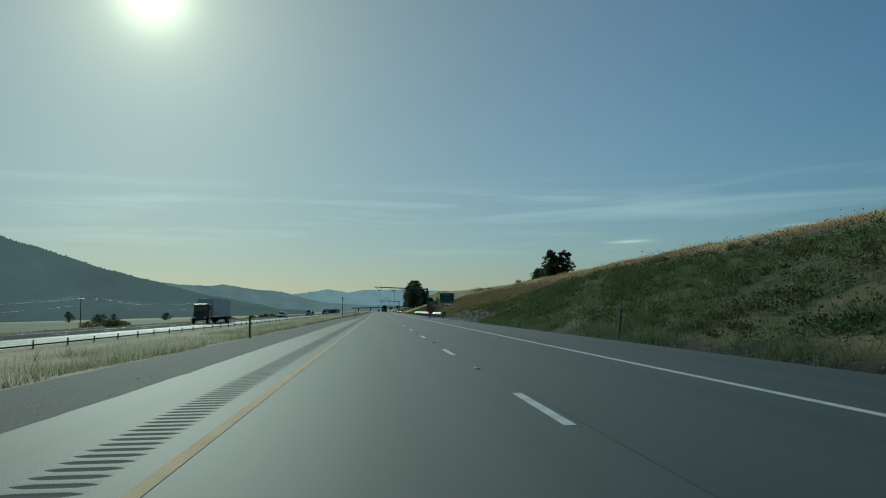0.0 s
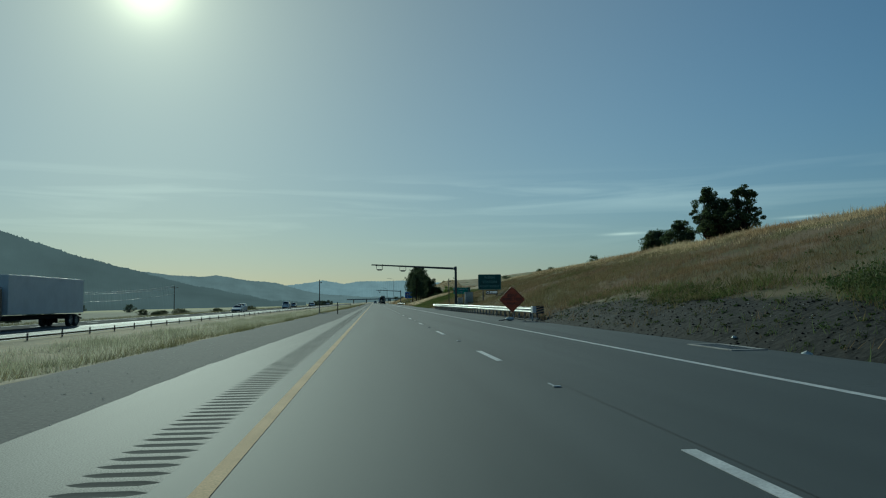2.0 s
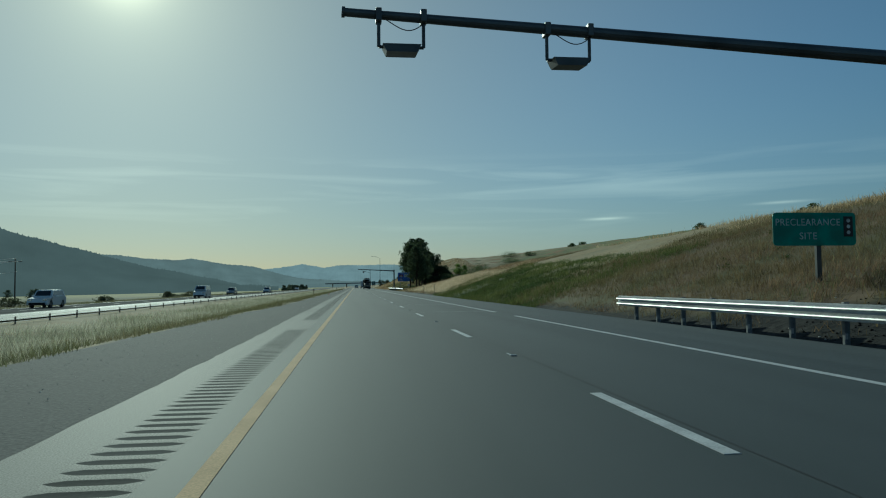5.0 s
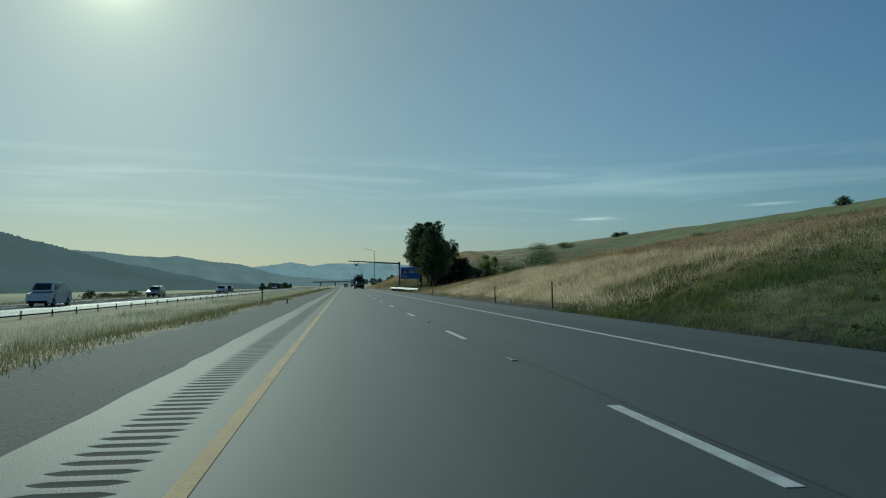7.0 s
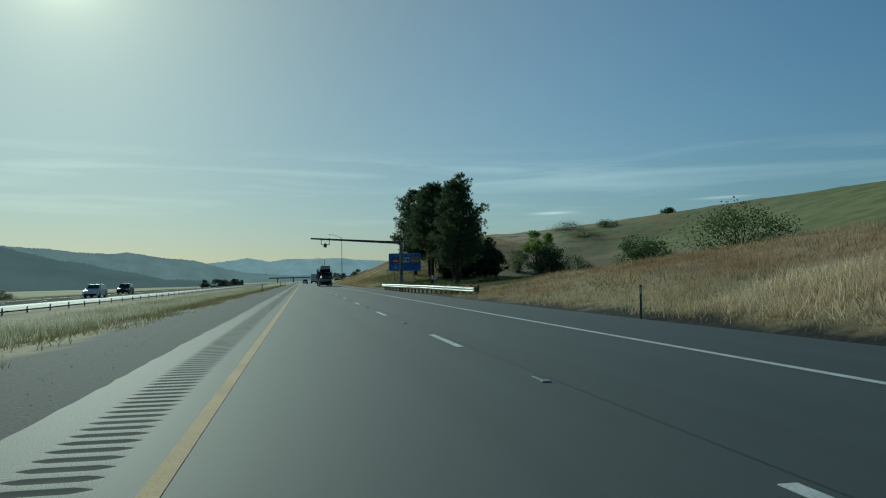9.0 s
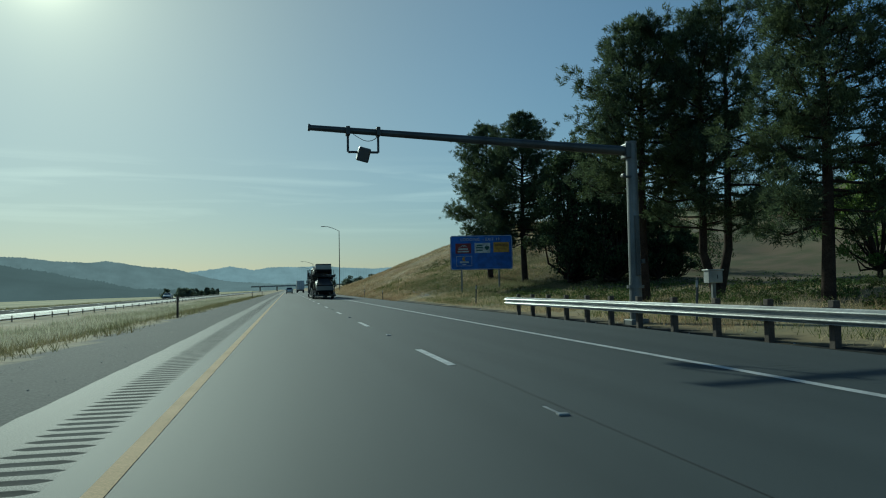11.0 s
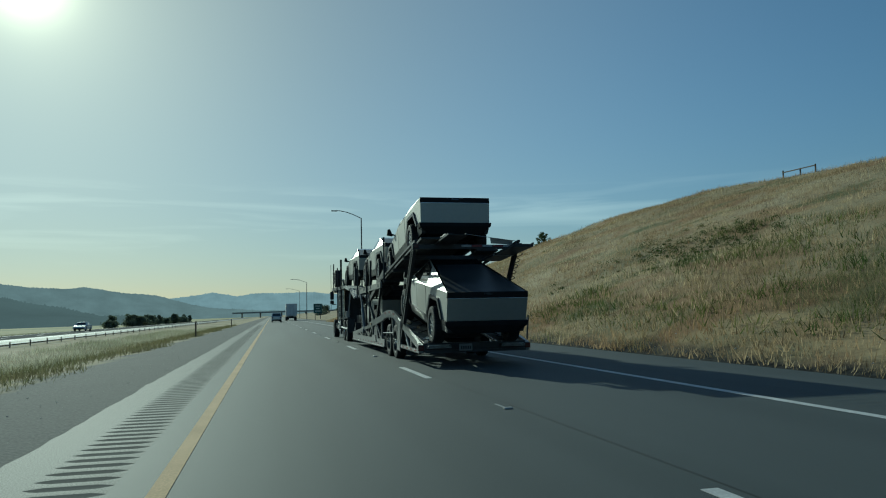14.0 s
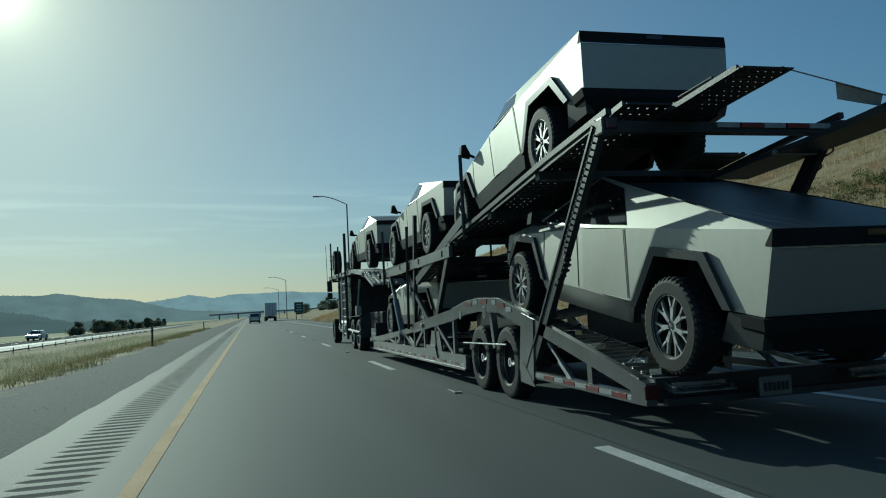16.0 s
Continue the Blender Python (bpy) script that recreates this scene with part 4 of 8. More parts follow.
def grid_plate(bm, xc, half, y0, z0, y1, z1, rows, cols=6, thick=0.035):
    """Perforated plate: bars along and across with small holes left between them."""
    pitch = 2 * half / cols
    for k in range(cols + 1):
        x = xc - half + k * pitch
        beam(bm, (x, y0, z0), (x, y1, z1), pitch * 0.80, thick)
    ln = (y1 - y0) / rows
    for k in range(rows + 1):
        u = k / rows
        box(bm, (xc, y0 + (y1 - y0) * u, z0 + (z1 - z0) * u), (half * 2 + pitch * 0.6, abs(ln) * 0.80, thick * 0.9))


CARRIER_X, CARRIER_Y = 5.38, 428.44


def build_carrier():
    def at(y, z, x=0.0):
        return (x, y, z)
    tr = thing("car_carrier_trailer", (CARRIER_X, CARRIER_Y, 0), "grey steel two-level car carrier trailer loaded with pickups", "trailer")
    for s in (-1, 1):
        X = s * 1.28
        # lower side beam, in two lengths round the wheels
        bm = bmesh.new()
        beam(bm, (X, 6.55, 0.36), (X, 15.3, 0.33), 0.07, 0.20)
        beam(bm, (X, 6.55, 0.245), (X, 15.3, 0.215), 0.12, 0.03)
        part("side_beam", bm, FRAME, tr, "long grey lower side beam")
        bm = bmesh.new()
        beam(bm, (X, 1.22, 0.345), (X, 4.05, 0.385), 0.07, 0.085)
        beam(bm, (X, 1.30, 0.46), (X, 3.85, 1.00), 0.07, 0.15)
        beam(bm, (X, 2.25, 0.37), (X, 2.25, 0.62), 0.06, 0.10)
        slab(bm, [(X - 0.05, 1.16, 0.31), (X - 0.05, 1.42, 0.31), (X - 0.05, 1.42, 0.55), (X - 0.05, 1.16, 0.50)], (0.10, 0, 0))
        part("tail_frame", bm, FRAME, tr, "sloping grey tail frame")
        # hump over the wheels
        bm = bmesh.new()
        pts = [(3.75, 0.98), (4.85, 1.20), (5.75, 1.22), (6.42, 1.18), (7.2, 1.08), (10.2, 0.82)]
        for a, b in zip(pts, pts[1:]):
            beam(bm, (X, a[0], a[1]), (X, b[0], b[1]), 0.08, 0.19)
        slab(bm, [(X, 3.62, 1.02), (X, 4.0, 1.10), (X, 4.15, 0.42), (X, 3.95, 0.30), (X, 3.70, 0.30)], (s * 0.05, 0, 0))
        part("wheel_hump", bm, FRAME, tr, "grey humped frame over the axles")
        # pale strip that paints the highlight along the hump's upper edge
        bm = bmesh.new()
        for a, b in zip(pts[:4], pts[1:5]):
            beam(bm, (X + s * 0.036, a[0], a[1] + 0.098), (X + s * 0.036, b[0], b[1] + 0.098), 0.014, 0.012)
        part("hump_highlight", bm, CABINET, tr, "pale strip painting the highlight on the hump's edge")
        bm = bmesh.new()
        slab(bm, [(X + s * 0.036, 8.27, 0.33), (X + s * 0.036, 9.18, 0.33), (X + s * 0.036, 9.10, 0.54), (X + s * 0.036, 8.42, 0.54)], (s * 0.018, 0, 0))
        part("gusset_plate", bm, FRAME, tr, "small welded gusset plate")
        bm = bmesh.new()
        slab(bm, [(X + s * 0.036, 3.65, 0.24), (X + s * 0.036, 4.12, 0.27), (X + s * 0.036, 4.12, 0.52), (X + s * 0.036, 4.02, 0.52)], (s * 0.018, 0, 0))
        part("corner_plate", bm, FRAME, tr, "triangular corner plate behind the wheels")
        bm = bmesh.new()
        box(bm, (X + s * 0.052, 9.36, 0.885), (0.03, 0.14, 0.085), bevel=0.012)
        lamp = part("side_marker_lamp", bm, CABINET, tr, "pale lamp housing")
        bm = bmesh.new()
        box(bm, (X + s * 0.068, 9.36, 0.885), (0.012, 0.09, 0.05), bevel=0.005)
        part("lens", bm, AMBER, lamp, "amber lens")
        bm = bmesh.new()
        bmesh.ops.create_cone(bm, cap_ends=True, segments=20, radius1=0.085, radius2=0.085, depth=0.006, matrix=Matrix.Translation((X + s * 0.043, 5.47, 1.12)) @ Matrix.Rotation(math.pi / 2, 4, "Y"))
        badge = part("badge", bm, CABINET, tr, "plain round badge")
        bm = bmesh.new()
        bmesh.ops.create_cone(bm, cap_ends=True, segments=20, radius1=0.070, radius2=0.070, depth=0.006, matrix=Matrix.Translation((X + s * 0.046, 5.47, 1.12)) @ Matrix.Rotation(math.pi / 2, 4, "Y"))
        part("badge_face", bm, FRAME, badge)
        bm = bmesh.new()
        box(bm, (X + s * 0.044, 6.70, 1.075), (0.006, 0.10, 0.12))
        part("placard", bm, STRIPE_WHITE, tr, "small pale placard")
        # stripes of reflective tape
        spots = [(1.38 + k * 0.27, 0.349 + 0.0038 * k, 0.25) for k in range(10)]
        spots += [(6.7 + k * 0.39, 0.31 - 0.0035 * (k * 0.39 + 0.15), 0.2) for k in range(22)]
        spots += [(4.45, 1.145, 0.2), (4.75, 1.20, 0.28), (5.02, 1.245, 0.16), (5.50, 1.265, 0.32), (5.88, 1.26, 0.2), (6.22, 1.235, 0.3)]
        for k, (y, z, ln) in enumerate(spots):
            bm = bmesh.new()
            box(bm, (X + s * (0.044 if k > 31 else 0.038), y, z), (0.006, ln, 0.06 if k > 31 else 0.042))
            part("tape", bm, STRIPE_RED if k % 2 else STRIPE_WHITE, tr, "red reflective tape" if k % 2 else "white reflective tape")
        # lattice between the lower beam and the hump line
        bm = bmesh.new()
        top = lambda y: float(np.interp(y, [7.2, 9.3, 11.2, 13.2, 15.2], [1.08, 0.89, 0.72, 0.58, 0.45]))
        for a, b in ((9.3, 11.2), (11.2, 13.2), (13.2, 15.25)):
            beam(bm, (X, a, top(a)), (X, b, top(b)), 0.07, 0.12)
        for y in (7.2, 8.4, 9.3, 10.2, 11.2, 12.2, 13.2, 14.2, 15.2):
            beam(bm, (X, y, 0.42), (X, y, top(y)), 0.06, 0.09)
        for a, b in ((7.3, 8.4), (10.2, 9.3), (10.3, 11.2), (12.2, 11.2), (12.3, 13.1), (14.2, 13.3)):
            beam(bm, (X, a, 0.45), (X, b, top(b) - 0.04), 0.05, 0.07)
        slab(bm, [(X, 8.0, 0.44), (X, 8.9, 0.44), (X, 8.7, 0.80), (X, 8.15, 0.80)], (s * 0.03, 0, 0))
        part("side_lattice", bm, FRAME, tr, "welded grey steel lattice side")
        # uprights and struts to the upper deck
        bm = bmesh.new()
        beam(bm, (X, 10.2, 0.45), (X, 9.75, 3.05), 0.07, 0.10)
        beam(bm, (X, 7.15, 2.26), (X, 8.4, 0.95), 0.07, 0.13)
        beam(bm, (X, 9.75, 1.75), (X, 6.3, 2.55), 0.07, 0.16)
        part("upright", bm, FRAME_DARK, tr, "dark steel upright")
        bm = bmesh.new()
        beam(bm, (X, 1.72, 2.84), (X, 3.92, 0.34), 0.07, 0.17)
        beam(bm, (X + s * 0.04, 1.80, 2.84), (X + s * 0.04, 4.0, 0.34), 0.02, 0.03)
        part("rear_strut", bm, FRAME_DARK, tr, "dark slanting lift strut")
        bm = bmesh.new()
        rod(bm, (X, 11.45, 0.60), (X, 12.1, 1.42), 0.07)
        rod(bm, (X, 12.1, 1.42), (X, 12.7, 2.10), 0.045)
        rod(bm, (X - s * 0.05, 11.45, 0.60), (X + s * 0.10, 11.45, 0.60), 0.09)
        part("lift_cylinder", bm, WHEEL_DISC, tr, "hydraulic lift cylinder")
        bm = bmesh.new()
        rod(bm, (X * 0.97, 3.40, 0.76), (X * 0.97, 3.02, 0.52), 0.026)
        rod(bm, (X * 0.97, 3.08, 0.56), (X * 0.97, 2.70, 0.33), 0.042)
        part("ramp_cylinder", bm, WHEEL_DISC, tr, "bright hydraulic ramp cylinder")
        # coiled hose hung along the rear strut
        cu = bpy.data.curves.new("coiled_hose", "CURVE")
        cu.dimensions, cu.bevel_depth, cu.bevel_resolution = "3D", 0.010, 1
        sp = cu.splines.new("POLY")
        n = 312
        sp.points.add(n - 1)
        for k in range(n):
            u = k / (n - 1)
            a = u * math.tau * (26 if s < 0 else 10)
            w, rr = 0.03 + 0.56 * u, 0.032 if s < 0 else 0.06
            bulge = -0.05 - 0.16 * math.exp(-((u - 0.86) / 0.10) ** 2) if s < 0 else 0.22 * math.sin(math.pi * u)
            sp.points[k].co = (X + (0.16 if s > 0 else -0.02) + rr * math.cos(a), 1.72 + 2.2 * w + bulge + rr * math.sin(a), 2.84 - 2.5 * w, 1)
        cu.materials.append(INK)
        hose = new("coiled_hose", cu)
        hose.parent = tr
        tagged(hose, "black coiled air hose")
        # upper deck rails
        bm = bmesh.new()
        up = [(1.55, 2.98), (3.0, 2.84), (8.35, 2.20)]
        for a, b in zip(up, up[1:]):
            beam(bm, (X, a[0], a[1] - 0.06), (X, b[0], b[1] - 0.06), 0.06, 0.06)
        part("deck_rail", bm, FRAME_DARK, tr, "dark upper deck side rail")
        bm = bmesh.new()
        slab(bm, [(X, 7.1, 2.20), (X, 13.5, 2.12), (X, 13.5, 1.97), (X, 7.1, 2.02)], (s * 0.06, 0, 0))
        for yy in (7.6, 9.4, 11.2, 13.0):
            box(bm, (X + s * 0.065, yy, 2.11), (0.02, 0.10, 0.10), bevel=0.004)
        part("mid_deck_side", bm, FRAME, tr, "silver-grey side of the level deck")
        # hinged perforated flap beside the level deck
        bm = bmesh.new()
        grid_plate(bm, s * 1.02, 0.24, 10.23, 1.74, 8.14, 2.08, 16, 5, 0.014)
        for e in (0.78, 1.27):
            beam(bm, (s * e, 10.23, 1.74), (s * e, 8.14, 2.08), 0.03, 0.10)
        part("deck_flap", bm, FRAME_DARK, tr, "dark perforated hinged flap")
        bm = bmesh.new()
        beam(bm, (X, 10.12, 1.58), (X, 8.93, 0.98), 0.06, 0.10)
        slab(bm, [(X, 10.35, 1.50), (X, 9.95, 1.46), (X, 9.90, 1.70), (X, 10.2, 1.80)], (s * 0.05, 0, 0))
        rod(bm, (X - s * 0.02, 10.1, 1.6), (X + s * 0.09, 10.1, 1.6), 0.05)
        part("pivot_arm", bm, FRAME, tr, "grey pivot plate and diagonal arm")
        # wheel tracks of perforated plate
        for name, line in (("upper", [(1.5, 2.92), (8.3, 2.13)]), ("mid", [(8.4, 2.15), (14.8, 2.15)]), ("lower", [(1.0, 0.38), (5.4, 1.02)]), ("well", [(7.2, 0.44), (15.0, 0.40)])):
            bm = bmesh.new()
            (y0, z0), (y1, z1) = line
            if name == "upper" and s > 0:
                y0, z0 = 2.9, 2.757
            xc = s * 0.88
            if name in ("upper", "lower"):
                grid_plate(bm, xc, 0.24, y0, z0 + 0.045, y1, z1 + 0.045, int((y1 - y0) / 0.14), 5, 0.014)
            else:
                beam(bm, (xc, y0, z0 + 0.045), (xc, y1, z1 + 0.045), 0.56, 0.05)
            n = int((y1 - y0) / 0.16)
            for k in range(n):
                u = (k + 0.5) / n
                box(bm, (xc, y0 + (y1 - y0) * u, z0 + (z1 - z0) * u + 0.085), (0.50, 0.035, 0.03))
            for e in (-0.27, 0.27):
                beam(bm, (xc + e, y0, z0 + 0.06), (xc + e, y1, z1 + 0.06), 0.03, 0.05)
            part("wheel_track", bm, TRACK if name == "lower" else FRAME_DARK, tr, "perforated steel wheel track")
        # loading flap that sticks out at the back of the upper deck
        bm = bmesh.new()
        xc = -0.55 if s < 0 else 1.02
        z0, z1 = (2.84, 2.94) if s < 0 else (2.60, 2.73)
        if s < 0:
            grid_plate(bm, xc, 0.21, 1.85, z0, 0.35, z1, 14, 6, 0.012)
            for k in range(9):
                y = 0.45 + k * 0.16
                box(bm, (xc - 0.14, y, z1 + 0.035 - (y - 0.35) * (z1 - z0) / 1.5), (0.10, 0.02, 0.03))
            rod(bm, (xc - 0.19, 0.75, z1 + 0.055), (xc - 0.19, 1.25, z1 + 0.03), 0.012)
        else:
            slab(bm, [(xc - 0.28, 3.00, z0 - 0.02), (xc + 0.22, 3.00, z0 - 0.02), (xc + 0.22, 0.44, z1), (xc - 0.26, 0.44, z1)], (0, 0, -0.05))
            for k in range(7):
                box(bm, (xc, 0.55 + k * 0.2, z1 + 0.012 - k * 0.0165), (0.42, 0.03, 0.02))
        for e in (-0.21, 0.21):
            beam(bm, (xc + e, 1.85, z0 + 0.02), (xc + e, 0.40, z1 + 0.02), 0.025, 0.05)
        part("loading_flap", bm, FRAME_DARK, tr, "perforated steel loading flap" if s < 0 else "plain dark steel loading flap")
        bm = bmesh.new()
        box(bm, (xc - s * 0.1, 1.80, z0 + 0.03), (0.24, 0.16, 0.05), bevel=0.015)
        rod(bm, (xc - 0.3, 1.88, z0 + 0.01), (xc + 0.3, 1.88, z0 + 0.01), 0.028)
        rod(bm, (xc - s * 0.22, 1.9, z0 + 0.05), (xc - s * 0.22, 1.2, z0 + 0.08), 0.012)
        part("hinge", bm, CABINET, tr, "bright worn flap hinge")
        for k, yy in enumerate((1.45, 1.9, 2.6, 3.4, 4.1)):
            bm = bmesh.new()
            box(bm, (s * (1.05 - 0.1 * (k % 2)), yy, 0.50 + 0.146 * (yy - 1.0)), (0.10, 0.22, 0.05), Matrix.Rotation(0.3 * (k - 2), 4, "Z"))
            rod(bm, (s * 1.1, yy, 0.47 + 0.146 * (yy - 1.0)), (s * 0.7, yy + 0.3, 0.53 + 0.146 * (yy - 0.7)), 0.014)
            part("tie_down", bm, POLISHED, tr, "bright ratchet tie-down")
        bm = bmesh.new()
        box(bm, (X, 1.60, 2.79), (0.16, 0.14, 0.16), bevel=0.02)
        part("lamp_box", bm, FRAME_DARK, tr)
        bm = bmesh.new()
        box(bm, (X, 1.515, 2.80), (0.11, 0.03, 0.10), bevel=0.01)
        part("tail_light", bm, TAIL_RED, tr, "dark red tail light")
        bm = bmesh.new()
        box(bm, (X, 1.15, 0.42), (0.13, 0.03, 0.12), bevel=0.01)
        part("tail_light", bm, TAIL_RED, tr, "dark red tail light")
        for y in (4.72, 5.88):
            w = wheel_parts(tr, (s * 1.16, y, 0.46), 0.46, 0.26, s, spokes=0, rim_mat=POLISHED, deep=0.988)
            tagged(w, "trailer wheel with dished steel disc")
            bm = bmesh.new()
            lathe(bm, [(0.0, -0.04), (0.16, -0.045), (0.25, -0.02), (0.285, 0.04), (0.295, 0.10)], 28)
            part("wheel_disc", bm, WHEEL_DISC, w, "dished steel wheel disc")
        bm = bmesh.new()
        slab(bm, [(s * 0.98, 4.05, 0.42), (s * 0.98, 6.95, 0.42), (s * 0.98, 6.95, 1.06), (s * 0.98, 6.3, 1.14), (s * 0.98, 4.9, 1.14), (s * 0.98, 4.05, 0.98)], (-s * 0.03, 0, 0))
        part("wheel_house", bm, FRAME_DARK, tr, "dark inner wheel house plate")
        bm = bmesh.new()
        beam(bm, (s * 1.22, 5.30, 0.62), (s * 1.22, 5.42, 1.12), 0.08, 0.10)
        part("axle_bracket", bm, FRAME, tr, "grey bracket between the wheels")
        bm = bmesh.new()
        rod(bm, (s * 1.36, 4.5, 0.70), (s * 1.36, 6.45, 0.66), 0.014)
        part("guard_rod", bm, WHEEL_DISC, tr, "thin bright rod across the wheels")
        for y0, z0 in ((6.1, 2.6), (10.2, 2.0), (13.0, 2.2)):
            bm = bmesh.new()
            rod(bm, (X + s * 0.08, y0 + (0.25 if y0 == 10.2 else 0), z0 - (1.2 if y0 == 10.2 else 0.4)), (X + s * 0.08, y0, z0 + 0.88), 0.028)
            part("guide_pole", bm, FRAME_DARK, tr, "slender black guide pole")
    for y, z in ((1.6, 2.78), (3.4, 2.66), (5.2, 2.44), (7.0, 2.24), (8.6, 2.06), (10.6, 2.06), (12.6, 2.06), (14.4, 2.06), (7.0, 0.36), (9.0, 0.34), (11, 0.33), (13, 0.32), (15.1, 0.31), (4.05, 0.60), (6.45, 0.60)):
        bm = bmesh.new()
        beam(bm, (-1.25, y, z), (1.25, y, z), 0.12, 0.10)
        part("cross_beam", bm, FRAME_DARK, tr)
    bm = bmesh.new()
    box(bm, (0, 1.22, 0.43), (2.46, 0.10, 0.20))
    box(bm, (0, 1.08, 0.34), (2.4, 0.06, 0.06))
    part("tail_bar", bm, FRAME_DARK, tr, "dark tail bar")
    for k in range(5):
        bm = bmesh.new()
        box(bm, (-0.05 + k * 0.26, 1.53, 2.80), (0.24, 0.02, 0.05))
        part("tape", bm, STRIPE_RED if k % 2 else STRIPE_WHITE, tr, "red reflective tape" if k % 2 else "white reflective tape")
    for y in (4.72, 5.88):
        bm = bmesh.new()
        rod(bm, (-1.1, y, 0.46), (1.1, y, 0.46), 0.07)
        part("axle", bm, FRAME_DARK, tr)
    bm = bmesh.new()
    rod(bm, (-0.34, 0.36, 2.95), (0.92, 0.6, 2.82), 0.006)
    slab(bm, [(0.22, 0.47, 2.895), (0.80, 0.58, 2.835), (0.78, 0.60, 2.74), (0.50, 0.55, 2.75), (0.25, 0.50, 2.76)], (0, 0.006, 0))
    part("strap", bm, CABINET, tr, "loose pale tie-down strap")
    # plate coloured grey: the shade on it is painted in
    bm = bmesh.new()
    box(bm, (-0.30, 0.865, 0.43), (0.31, 0.02, 0.16), bevel=0.01)
    rod(bm, (-0.30, 0.87, 0.40), (-0.30, 1.08, 0.36), 0.03)
    plate = part("number_plate", bm, POLE, tr, "number plate with its shade painted in as grey")
    bm = bmesh.new()
    for k in range(6):
        box(bm, (-0.405 + k * 0.042, 0.852, 0.425), (0.026, 0.006, 0.07))
    part("plate_bars", bm, INK, plate)
    return tr


def ribbed_plate(bm, x0, x1, y0, z0, y1, z1, ribs):
    """A sloping plate with raised ribs along it, turned-down sides and an end lip."""
    slab(bm, [(x0, y0, z0), (x1, y0, z0), (x1, y1, z1), (x0, y1, z1)], (0, 0, -0.025))
    for k in range(ribs):
        x = x0 + (x1 - x0) * (k + 0.5) / ribs
        beam(bm, (x, y0, z0 + 0.025), (x, y1, z1 + 0.025), abs(x1 - x0) / ribs * 0.42, 0.05)
    for x in (x0, x1):
        beam(bm, (x, y0, z0 - 0.02), (x, y1, z1 - 0.02), 0.03, 0.09)
    rod(bm, (x0, y0, z0), (x1, y0, z0), 0.035)
    rod(bm, (x0, y1, z1), (x1, y1, z1), 0.022)


